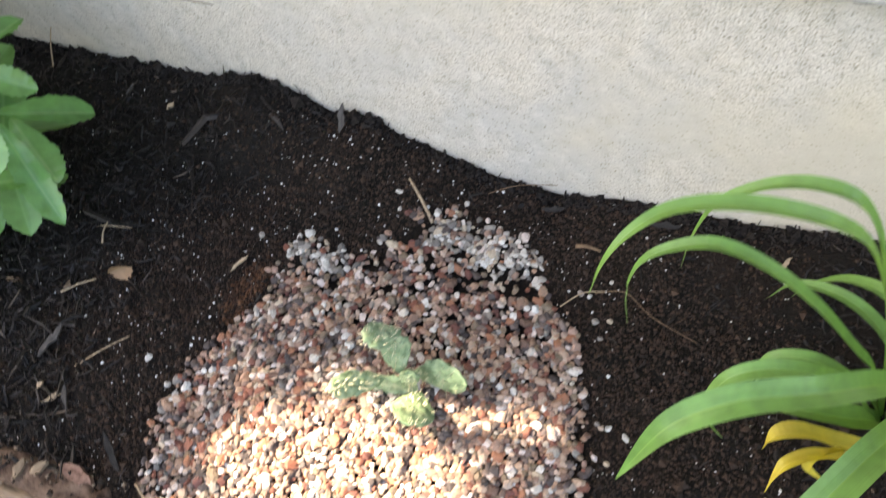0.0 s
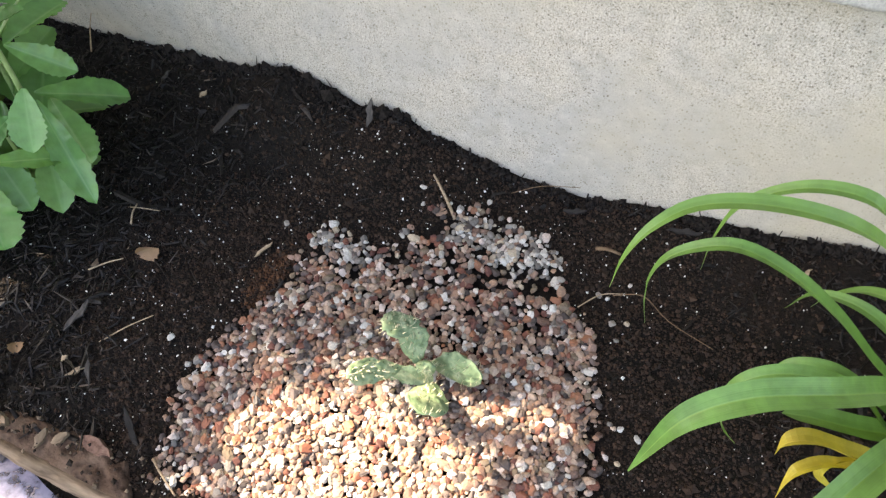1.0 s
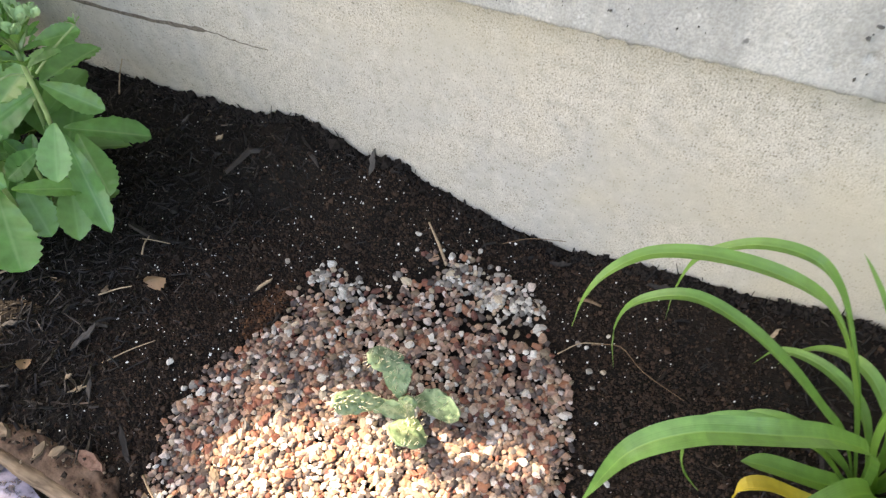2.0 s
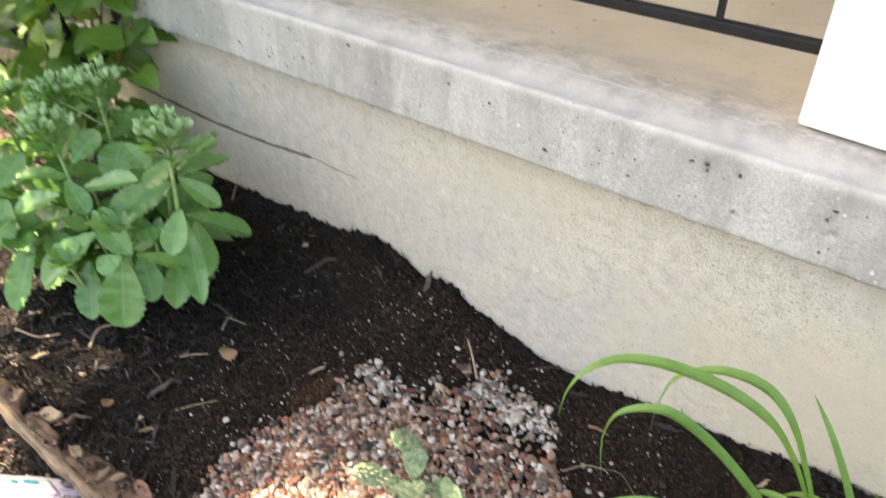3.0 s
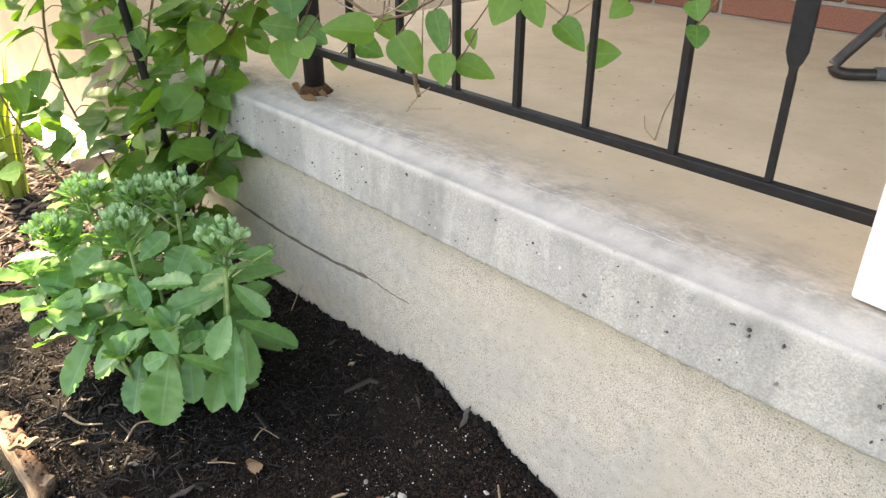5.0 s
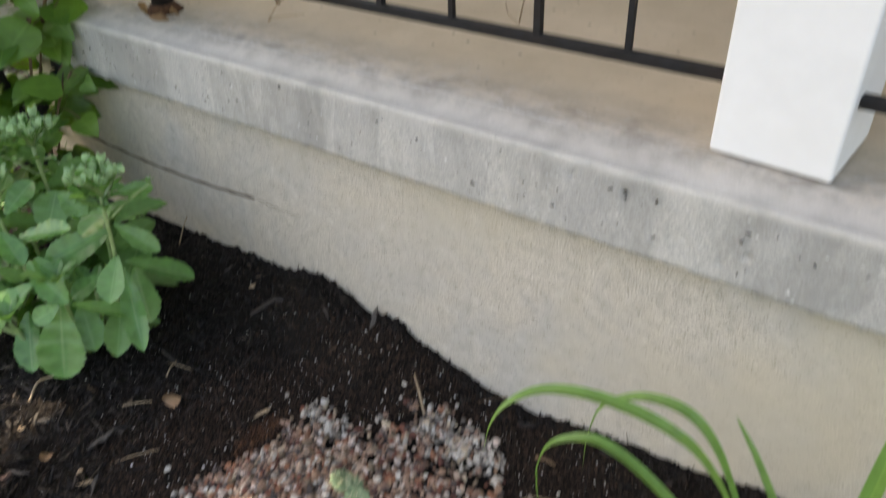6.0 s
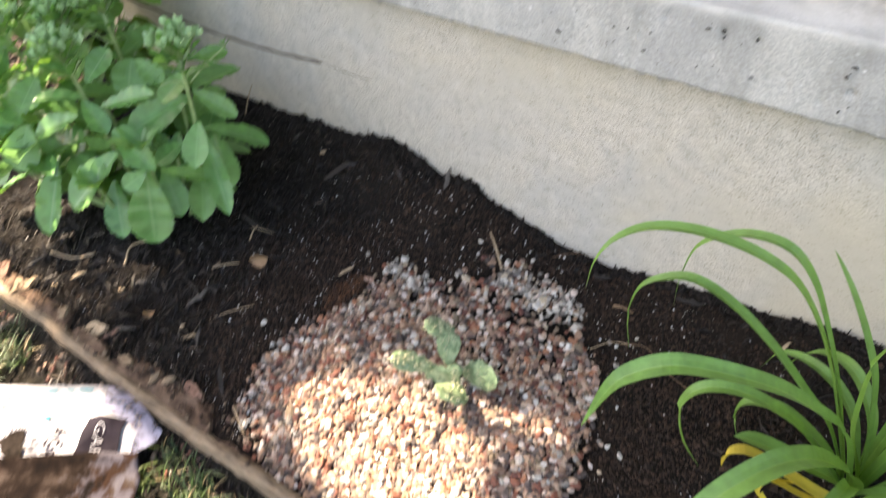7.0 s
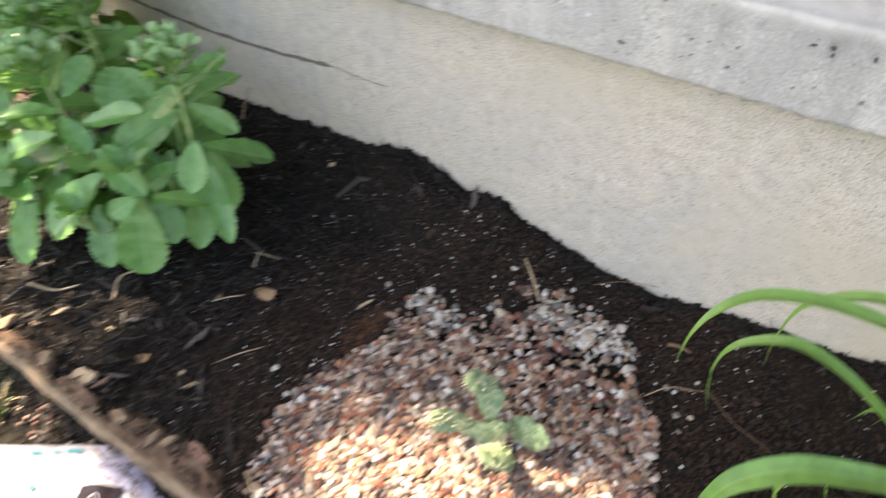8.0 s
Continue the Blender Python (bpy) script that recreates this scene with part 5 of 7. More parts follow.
def build_bud_head(t, place, rng, size):
    """A ruffled dome of short stalks, each ending in a rosette of small cupped bracts round its buds."""
    bm = bmesh.new()
    stalks, bracts = bmesh.new(), bmesh.new()
    for k in range(17):
        az, r = k * 2.4, 0.034 * math.sqrt((k + 0.3) / 17) * size
        c = Vector((math.cos(az) * r, math.sin(az) * r, (0.036 - 11.0 * r * r) * size + rng.uniform(-0.008, 0.008)))
        tube([(0, 0, -0.010), c * 0.45 + Vector((0, 0, 0.004)), c], 0.0012, 3, 5, stalks)
        for j in range(3):
            w = j * 2.4 + rng.random()
            lean = Vector((math.cos(w), math.sin(w), 1.0 + 1.4 * rng.random())) + 0.5 * c.normalized()
            m = aim(c + lean.normalized() * 0.004, lean, (0, 0, 1)) @ Matrix.Diagonal((1.0, 0.50, 0.40, 1))
            bmesh.ops.create_icosphere(bm, subdivisions=1, radius=rng.uniform(0.0018, 0.0028), matrix=m)
        for j in range(7):
            w = j * 0.9 + rng.uniform(-0.3, 0.3)
            lean = Vector((math.cos(w), math.sin(w), 0.6 + 1.6 * rng.random())) + 0.8 * c.normalized()
            l = rng.uniform(0.011, 0.021) * size
            m = aim(c - Vector((0, 0, 0.003)), lean, c.normalized() + Vector((0, 0, 0.3)), rng.uniform(-0.5, 0.5))
            rows = []
            for u, h, z in ((0.0, 0.08, 0.0), (0.4, 0.26, -0.02), (0.75, 0.24, 0.0), (1.0, 0.03, 0.06)):
                rows.append([bracts.verts.new(m @ Vector((u * l, s * h * l, z * l + abs(s) * 0.10 * l))) for s in (-1, 0, 1)])
            for a, b in zip(rows, rows[1:]):
                for s in (0, 1):
                    bracts.faces.new((a[s], b[s], b[s + 1], a[s + 1]))
    head = part("flower_head", bm, M_BUD, t, "pale green unopened buds", True, Matrix.Translation(place))
    part("stalk", stalks, M_SSTEM, head, "", True)
    part("bract_cluster", bracts, M_BRACT, head, "ruffled pale green bracts", True)


# ---- daylily ----
def build_lily():
    base = Vector((0.69, -0.19, -0.045))
    t = thing("daylily", base, "arching green daylily clump with one yellowed blade", "plant")
    rng = random.Random(4)
    # control points, width
    blades = [([(0.690, -0.190, -0.05), (0.641, -0.192, 0.095), (0.606, -0.201, 0.186), (0.572, -0.217, 0.253), (0.542, -0.231, 0.286), (0.505, -0.245, 0.306), (0.465, -0.258, 0.314), (0.431, -0.271, 0.310), (0.409, -0.291, 0.299), (0.397, -0.304, 0.274), (0.392, -0.309, 0.238)], 0.0165),
              ([(0.690, -0.185, -0.05), (0.641, -0.187, 0.101), (0.598, -0.186, 0.202), (0.574, -0.188, 0.248), (0.550, -0.192, 0.275), (0.519, -0.193, 0.278), (0.490, -0.196, 0.267), (0.465, -0.199, 0.240), (0.455, -0.201, 0.192), (0.454, -0.203, 0.144)], 0.0145),
              ([(0.690, -0.190, -0.05), (0.648, -0.197, 0.049), (0.615, -0.203, 0.092), (0.569, -0.210, 0.149), (0.520, -0.216, 0.194), (0.476, -0.220, 0.214), (0.444, -0.225, 0.204), (0.421, -0.231, 0.179), (0.414, -0.237, 0.133), (0.422, -0.239, 0.082)], 0.0160),
              ([(0.695, -0.195, -0.05), (0.665, -0.225, 0.081), (0.626, -0.265, 0.152), (0.595, -0.300, 0.202), (0.563, -0.330, 0.234), (0.532, -0.350, 0.248), (0.506, -0.364, 0.251), (0.481, -0.378, 0.239), (0.464, -0.392, 0.220), (0.447, -0.413, 0.166)], 0.0225),
              ([(0.690, -0.200, -0.05), (0.658, -0.205, -0.004), (0.623, -0.222, 0.055), (0.592, -0.245, 0.100), (0.558, -0.263, 0.126), (0.531, -0.275, 0.128), (0.514, -0.284, 0.114), (0.508, -0.292, 0.081), (0.519, -0.286, 0.023), (0.542, -0.275, -0.029)], 0.0175),
              ([(0.700, -0.200, -0.05), (0.692, -0.225, 0.014), (0.670, -0.255, 0.066), (0.645, -0.290, 0.110), (0.618, -0.330, 0.134), (0.594, -0.370, 0.135), (0.572, -0.405, 0.112), (0.552, -0.440, 0.06)], 0.027),
              ([(0.695, -0.195, -0.05), (0.671, -0.212, -0.020), (0.640, -0.232, 0.008), (0.613, -0.244, 0.026), (0.588, -0.252, 0.036), (0.566, -0.258, 0.038)], 0.026),
              ([(0.690, -0.195, -0.05), (0.661, -0.200, 0.004), (0.614, -0.202, 0.041), (0.584, -0.204, 0.047), (0.561, -0.208, 0.036), (0.556, -0.214, 0.008), (0.566, -0.222, -0.014)], 0.018),
              ([(0.700, -0.185, -0.05), (0.692, -0.190, 0.021), (0.668, -0.180, 0.122), (0.644, -0.172, 0.174), (0.616, -0.165, 0.221), (0.595, -0.160, 0.250), (0.585, -0.156, 0.262)], 0.0150),
              ([(0.700, -0.175, -0.05), (0.688, -0.165, 0.037), (0.666, -0.148, 0.073), (0.640, -0.130, 0.083), (0.612, -0.112, 0.063), (0.591, -0.100, 0.023), (0.581, -0.095, -0.016)], 0.017),
              ([(0.705, -0.200, -0.05), (0.690, -0.200, 0.008), (0.669, -0.200, 0.061), (0.660, -0.200, 0.119), (0.657, -0.206, 0.177), (0.665, -0.215, 0.240)], 0.016)]
    blades += [([(0.705, -0.190, -0.05), (0.715, -0.220, 0.12), (0.715, -0.260, 0.24), (0.690, -0.300, 0.33), (0.660, -0.33, 0.355)], 0.020),
               ([(0.700, -0.170, -0.05), (0.665, -0.150, 0.03), (0.620, -0.130, 0.055), (0.575, -0.115, 0.04), (0.555, -0.11, -0.01)], 0.016),
               ([(0.710, -0.180, -0.05), (0.750, -0.150, 0.12), (0.780, -0.120, 0.25), (0.830, -0.09, 0.32), (0.88, -0.07, 0.30)], 0.02),
               ([(0.715, -0.190, -0.05), (0.760, -0.220, 0.12), (0.810, -0.260, 0.22), (0.87, -0.31, 0.25), (0.92, -0.34, 0.19)], 0.024),
               ([(0.705, -0.200, -0.05), (0.735, -0.270, 0.10), (0.765, -0.340, 0.19), (0.80, -0.42, 0.20), (0.82, -0.47, 0.13)], 0.028),
               ([(0.700, -0.175, -0.05), (0.715, -0.130, 0.14), (0.72, -0.09, 0.27), (0.74, -0.05, 0.33)], 0.018),
               ([(0.715, -0.210, -0.05), (0.735, -0.250, 0.08), (0.745, -0.300, 0.16), (0.740, -0.360, 0.20)], 0.022),
               ([(0.700, -0.205, -0.05), (0.690, -0.245, 0.03), (0.680, -0.290, 0.07), (0.665, -0.335, 0.08), (0.65, -0.37, 0.05)], 0.018)]
    for ctrl, w in blades:
        # broad blades end bluntly, slender ones in a whip
        part("blade", ribbon([Vector(c) - base for c in ctrl], w, 36, 0.46, 4, rng.uniform(-0.25, 0.25), 6.0 if w > 0.0184 else 1.9), M_LILY, t)
    yellow = [([(0.70, -0.22, -0.04), (0.686, -0.245, -0.020), (0.630, -0.270, 0.026), (0.593, -0.285, 0.057), (0.572, -0.295, 0.058), (0.568, -0.300, 0.036)], 0.027),
              ([(0.70, -0.22, -0.04), (0.667, -0.260, -0.010), (0.615, -0.290, 0.037), (0.590, -0.310, 0.048), (0.583, -0.320, 0.039), (0.581, -0.330, 0.010)], 0.015),
              ([(0.640, -0.268, 0.020), (0.614, -0.288, 0.030), (0.612, -0.297, 0.018), (0.640, -0.290, -0.02)], 0.009)]
    for ctrl, w in yellow:
        part("dead_blade", ribbon([Vector(c) - base for c in ctrl], w, 20, 0.5, 4, 0.8, 3.0), M_YELLOW, t, "yellow withering blade")


# ---- vine ----
def heart(u):
    return 0.41 * math.sin(math.pi * min(1.0, (u * 0.95 + 0.05)) ** 0.68) ** 0.76 * (1.0 - 0.14 * u)


def build_vine():
    rng = random.Random(23)
    base = Vector((-0.84, -0.10, -0.03))
    t = thing("climbing_vine", base, "climbing vine with heart-shaped leaves on the railing and a stake", "plant")
    leaves = [mesh_of(flat_leaf(0.078, heart, 13, 4, 0.10 + 0.07 * k, 0.1 + 0.14 * k, 0.025, rng), "leaf", M_VINE, True) for k in range(4)]
    lines = [[(-0.84, -0.10, -0.03), (-0.86, -0.14, 0.25), (-0.80, -0.12, 0.50), (-0.74, -0.06, 0.75), (-0.70, -0.02, 1.05)],
             [(-0.83, -0.09, -0.03), (-0.92, -0.20, 0.22), (-0.98, -0.25, 0.45), (-0.95, -0.22, 0.70), (-0.90, -0.18, 1.0), (-0.9, -0.15, 1.3)],
             [(-0.84, -0.10, -0.03), (-0.78, -0.06, 0.30), (-0.68, -0.02, 0.50), (-0.55, 0.02, 0.62), (-0.40, 0.03, 0.63), (-0.25, 0.03, 0.60), (-0.10, 0.03, 0.66), (0.05, 0.03, 0.70), (0.2, 0.035, 0.74)],
             [(-0.84, -0.10, -0.03), (-0.99, -0.06, 0.30), (-1.08, -0.10, 0.55), (-1.05, -0.08, 0.85), (-1.0, -0.05, 1.2)],
             [(-0.84, -0.11, -0.03), (-0.88, -0.26, 0.15), (-0.95, -0.33, 0.30), (-1.02, -0.36, 0.48), (-1.0, -0.34, 0.65)],
             [(-0.74, -0.06, 0.75), (-0.62, 0.0, 0.70), (-0.55, 0.03, 0.74), (-0.48, 0.04, 0.85), (-0.47, 0.05, 1.1)],
             [(-0.84, -0.10, 0.0), (-0.76, -0.09, 0.15), (-0.71, -0.08, 0.26), (-0.66, -0.06, 0.33)],
             [(-0.84, -0.10, 0.10), (-0.75, -0.07, 0.38), (-0.66, -0.05, 0.52), (-0.60, -0.03, 0.60), (-0.50, -0.01, 0.67), (-0.36, 0.01, 0.70)]]
    counts = [140, 105, 44, 70, 45, 65, 50, 98]
    for line, count in zip(lines, counts):
        loc = [Vector(c) - base for c in line]
        part("stem", tube(loc, 0.0035, 24, 6, None, 0.45), M_STEM, t, "", True)
        pts = curve_points(loc, 200)
        for k in range(count):
            j = int(200 * (0.10 + 0.89 * (k + rng.random()) / count))
            p = pts[min(199, j)]
            az = rng.uniform(0, math.tau)
            stalk = Vector((math.cos(az), math.sin(az) - 0.35, rng.uniform(-0.1, 0.5))).normalized() * rng.uniform(0.03, 0.085)
            q = p + stalk
            if base.y + q.y > -0.012 and base.z + q.z < 0.47 and base.x + q.x > X0 - 0.03:
                q.y = -0.05 - base.y
            spray = base.x + q.x > -0.46 and base.z + q.z < 0.80
            if spray:
                continue
            way = Vector((1.3 * stalk.x + rng.gauss(0, 0.04), 1.2 * stalk.y - 0.02 + rng.gauss(0, 0.03), -0.018 + rng.gauss(0, 0.022)))
            s = rng.uniform(0.55, 1.05)
            part("leaf", leaves[rng.randrange(4)], None, t, m=aim(q, way, (0.25 * rng.gauss(0, 1), -0.4 + 0.2 * rng.gauss(0, 1), 0.8), rng.uniform(-0.5, 0.5), s))
            if k % 3 == 0:
                part("stalk", tube([p, p.lerp(q, 0.5) + Vector((0, 0, 0.008)), q], 0.0011, 4, 5), M_STEM, t, "", True)


# sprays that hang through the railing and over the corner: foot, tip, breadth
SPRAYS = [((-0.233, -0.005, 0.589), (-0.270, -0.075, 0.603), 0.050), ((-0.187, 0.000, 0.590), (-0.143, 0.008, 0.541), 0.052), ((-0.091, 0.000, 0.582), (-0.072, -0.016, 0.543), 0.039),
              ((-0.082, 0.020, 0.571), (-0.030, 0.042, 0.553), 0.037), ((-0.117, 0.010, 0.634), (-0.087, 0.001, 0.579), 0.033), ((0.029, 0.000, 0.674), (0.028, -0.029, 0.640), 0.041),
              ((0.058, 0.000, 0.673), (0.084, -0.005, 0.642), 0.029), ((0.102, 0.000, 0.650), (0.142, 0.005, 0.626), 0.033), ((0.103, 0.060, 0.604), (0.143, 0.073, 0.612), 0.036),
              ((0.269, 0.000, 0.695), (0.281, -0.012, 0.679), 0.025), ((0.276, -0.005, 0.673), (0.288, -0.018, 0.655), 0.024), ((-0.401, -0.030, 0.573), (-0.422, -0.086, 0.586), 0.046),
              ((-0.411, -0.020, 0.579), (-0.369, 0.005, 0.548), 0.046), ((-0.447, -0.030, 0.548), (-0.420, -0.044, 0.489), 0.052), ((-0.394, -0.030, 0.556), (-0.372, -0.033, 0.530), 0.048),
              ((-0.420, -0.030, 0.642), (-0.397, -0.040, 0.588), 0.071), ((-0.414, 0.060, 0.517), (-0.397, 0.049, 0.492), 0.039), ((-0.731, -0.050, 0.310), (-0.677, -0.013, 0.265), 0.061),
              ((-0.764, -0.060, 0.247), (-0.717, -0.013, 0.228), 0.055), ((-0.711, -0.050, 0.393), (-0.675, -0.054, 0.335), 0.067), ((-0.663, -0.050, 0.443), (-0.625, -0.007, 0.438), 0.067),
              ((-0.689, -0.090, 0.423), (-0.688, -0.167, 0.373), 0.085), ((-0.747, -0.080, 0.397), (-0.720, -0.089, 0.352), 0.084), ((-0.597, -0.080, 0.518), (-0.611, -0.113, 0.573), 0.078),
              ((-0.337, 0.040, 0.549), (-0.297, 0.063, 0.534), 0.042), ((-0.284, 0.050, 0.596), (-0.257, 0.051, 0.565), 0.037), ((-0.227, 0.050, 0.628), (-0.205, 0.051, 0.612), 0.035),
              ((-0.129, 0.090, 0.595), (-0.111, 0.081, 0.571), 0.019), ((0.173, 0.030, 0.678), (0.167, 0.007, 0.664), 0.026)]


def rail_leaves():
    t = bpy.data.objects["climbing_vine"]
    base = t.location
    rng = random.Random(29)
    meshes = [mesh_of(flat_leaf(0.100, heart, 14, 6, 0.10 + 0.08 * k, 0.12 + 0.1 * k, 0.012, rng), "leaf", M_VINE, True) for k in range(3)]
    for foot, tip, breadth in SPRAYS:
        a, b = Vector(foot), Vector(tip)
        s = (b - a).length / 0.1
        up = Vector((0.55, -0.72, 0.55)) + 0.16 * Vector((rng.gauss(0, 1), rng.gauss(0, 1), rng.gauss(0, 1)))
        part("leaf", meshes[rng.randrange(3)], None, t, m=aim(a - base, b - a, up, rng.uniform(-0.2, 0.2)) @ Matrix.Diagonal((s, breadth / 0.078, s, 1)))
        part("stalk", tube([a - base, a - base + Vector((0.004, 0.012, 0.012)), a - base + Vector((rng.uniform(-0.02, 0.02), 0.028, 0.040))], 0.0011, 4, 5), M_STEM, t, "", True)
    # wiry brown stems that wind along the rail
    for line in ([(-0.46, 0.02, 0.66), (-0.36, 0.02, 0.615), (-0.26, 0.03, 0.605), (-0.16, 0.03, 0.655), (-0.06, 0.03, 0.69)], [(-0.40, 0.03, 0.70), (-0.30, 0.035, 0.630), (-0.19, 0.03, 0.62), (-0.13, 0.03, 0.67)],
                 [(-0.15, 0.03, 0.72), (-0.158, 0.03, 0.66), (-0.165, 0.03, 0.60), (-0.168, 0.032, 0.535)], [(-0.05, 0.03, 0.72), (0.06, 0.035, 0.66), (0.10, 0.03, 0.655), (0.16, 0.02, 0.70)]):
        part("stem", tube([Vector(p) - base for p in line], 0.0014, 16, 6, None, 0.8), M_TWIG, t, "dry brown stem", True)


def build_stake():
    st = tube([(-0.80, -0.215, 1.15), (-0.80, -0.158, 0.62), (-0.80, -0.115, 0.243), (-0.80, -0.085, -0.06)], 0.0085, 14, 8)
    tagged(part("garden_stake", st, M_IRON, smooth=True), "slender black metal stake holding up the vine", "stake")
    pipe = tube([(-0.82, -0.13, -0.05), (-0.82, -0.125, 0.10), (-0.815, -0.12, 0.19), (-0.79, -0.07, 0.25), (-0.765, -0.03, 0.29), (-0.76, -0.020, 0.33)], 0.019, 16, 10)
    tagged(part("drain_pipe", pipe, M_IRON, smooth=True), "black plastic drain pipe elbow behind the vine", "pipe")


# ---- bag, spade ----
BAG_E1, BAG_E2, BAG_T = Vector((0.84, 0.54, 0)).normalized(), Vector((0.54, -0.84, 0)).normalized(), Vector((-0.154, -0.561, 0))
BAG_L, BAG_W = 0.46, 0.30


def bag_end(w):
    """How far back from the corner the torn clear end begins, across the bag."""
    return float(np.interp(w, (0, 0.05, 0.076, 0.088, 0.114, 0.30), (0.045, -0.004, -0.031, -0.027, 0.003, 0.004))) + 0.003 * noise.noise((w * 26, 1, 1))


def white_end(w):
    return max(bag_end(w) + 0.0006, float(np.interp(w, (0, 0.05, 0.066, 0.082, 0.10, 0.30), (0.078, 0.058, 0.020, 0.0, 0.003, 0.004))))


def bag_point(s, w):
    """A point of the bag's upper film, s back from its corner, w across."""
    u, v = (s - bag_end(w)) / BAG_L, w / BAG_W
    edge = min(1.0, 7 * min(v + 0.03, 1 - v)) ** 0.6 * min(1.0, 0.25 + 4.5 * max(0, u)) * max(0.0, min(1.0, 7 * (1.12 - u))) ** 0.5
    h = 0.014 + 0.028 * edge * (0.75 + 0.5 * noise.noise((s * 9, w * 9, 3)))
    h += (0.005 * noise.noise((s * 34, w * 30, 0)) + 0.0014 * noise.noise((s * 55, w * 45, 5))) * edge
    h += 0.0045 * abs(noise.noise((s * 16 + w * 26, w * 5, 9))) * edge
    p = BAG_T - BAG_E1 * s + BAG_E2 * w
    return Vector((p.x, p.y, -0.078 + h))


def film(s0, s1, w0, w1, ns, nw, lift=0.0):
    """A sheet of film over the bag; s0 and s1 may be functions of the place across it."""
    bm = bmesh.new()
    g = []
    for j in range(nw + 1):
        w = w0 + (w1 - w0) * j / nw
        a, b = (s0(w) if callable(s0) else s0), (s1(w) if callable(s1) else s1)
        g.append([bm.verts.new(bag_point(a + (b - a) * i / ns, w) + Vector((0, 0, lift))) for i in range(ns + 1)])
    for j in range(nw):
        for i in range(ns):
            bm.faces.new((g[j][i], g[j + 1][i], g[j + 1][i + 1], g[j][i + 1]))
    return bm


def build_bag():
    t = thing("gravel_bag", (0, 0, 0), "crumpled white plastic gravel bag with a clear end on the grass", "bag")
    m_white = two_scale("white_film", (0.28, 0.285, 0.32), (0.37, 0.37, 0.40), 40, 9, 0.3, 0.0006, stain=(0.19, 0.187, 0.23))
    m_clear, tr, b = material("clear_film", 0.18)
    b.inputs["Base Color"].default_value = (0.36, 0.365, 0.50, 1)
    tn = tr.nodes.new("ShaderNodeBsdfTransparent")
    ms = tr.nodes.new("ShaderNodeMixShader")
    link(tr, ramp(tr, noise_node(tr, coords(tr), 60, 4), [(0.36, (0.22, 0.22, 0.22)), (0.60, (0.85, 0.85, 0.85))]), ms.inputs[0])
    link(tr, tn.outputs[0], ms.inputs[1])
    link(tr, b.outputs[0], ms.inputs[2])
    link(tr, ms.outputs[0], tr.nodes["Material Output"].inputs[0])
    m_dark = two_scale("dark_print", (0.010, 0.008, 0.012), (0.022, 0.018, 0.026), 80, 20, 0.35, 0.0003)
    m_cyan = two_scale("cyan_print", (0.01, 0.16, 0.22), (0.02, 0.20, 0.26), 80, 20, 0.35, 0.0003)
    m_grey = two_scale("print_shade_grey", (0.09, 0.09, 0.11), (0.14, 0.14, 0.16), 80, 20, 0.4, 0.0003)
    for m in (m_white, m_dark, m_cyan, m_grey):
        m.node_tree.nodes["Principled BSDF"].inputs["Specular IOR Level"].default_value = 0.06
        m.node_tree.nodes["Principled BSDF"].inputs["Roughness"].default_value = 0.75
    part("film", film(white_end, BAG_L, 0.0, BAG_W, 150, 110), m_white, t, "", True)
    part("clear_end", film(bag_end, lambda w: white_end(w) - 0.0002, 0.0, BAG_W, 22, 110), m_clear, t, "clear plastic end", True)
    under = bmesh.new()
    q = [under.verts.new(Vector((*(BAG_T - BAG_E1 * s + BAG_E2 * w).xy, -0.0815))) for s, w in ((0.045, 0.005), (0.0, BAG_W - 0.005), (BAG_L - 0.005, BAG_W - 0.005), (BAG_L - 0.005, 0.005))]
    under.faces.new(q)
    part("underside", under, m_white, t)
    part("print_panel", film(0.019, 0.073, 0.064, 0.185, 24, 52, 0.0026), m_dark, t, "dark printed panel", True)
    for s, w, ls, lw in ((0.093, 0.010, 0.022, 0.005), (0.122, 0.012, 0.010, 0.004), (0.145, 0.014, 0.016, 0.005), (0.155, 0.062, 0.005, 0.005), (0.130, 0.062, 0.007, 0.009), (0.118, 0.060, 0.004, 0.004)):
        part("cyan_mark", film(s, s + ls, w, w + lw, 5, 3, 0.0026), m_cyan, t, "", True)
    for k in range(7):
        part("print_shade_line", film(0.150 + 0.005 * k, 0.1515 + 0.005 * k, 0.075 + 0.004 * (k % 3), 0.105 + 0.01 * (k % 2), 1, 8, 0.0026), m_grey, t, "", True)
    # grey dashes painted for the shade on a row of lumps
    for k in range(6):
        part("print_shade_line", film(0.206, 0.211, 0.014 + 0.016 * k, 0.021 + 0.016 * k, 2, 3, 0.0026), m_grey, t, "grey dashes painted as the shade of lumps", True)
    # grey patches painted for a dark hole and a shaded fold by the torn corner
    part("curled_mark", film(lambda w: 0.047 + 0.6 * abs(w - 0.010), lambda w: 0.060 - 0.6 * abs(w - 0.010), 0.005, 0.015, 6, 8, 0.0026), m_grey, t, "grey patch painted for a dark hole and fold", True)
    part("curled_mark", film(lambda w: 0.078 - 1.3 * (w - 0.008), lambda w: 0.084 - 1.3 * (w - 0.008), 0.008, 0.028, 4, 12, 0.0026), m_grey, t, "grey patch painted for a dark hole and fold", True)
    # the tear through which stones show
    m_tear = two_scale("seen_stones", (0.003, 0.0025, 0.002), (0.028, 0.022, 0.019), 130, 30, 0.9, 0.002)
    m_tear.node_tree.nodes["Principled BSDF"].inputs["Specular IOR Level"].default_value = 0.04
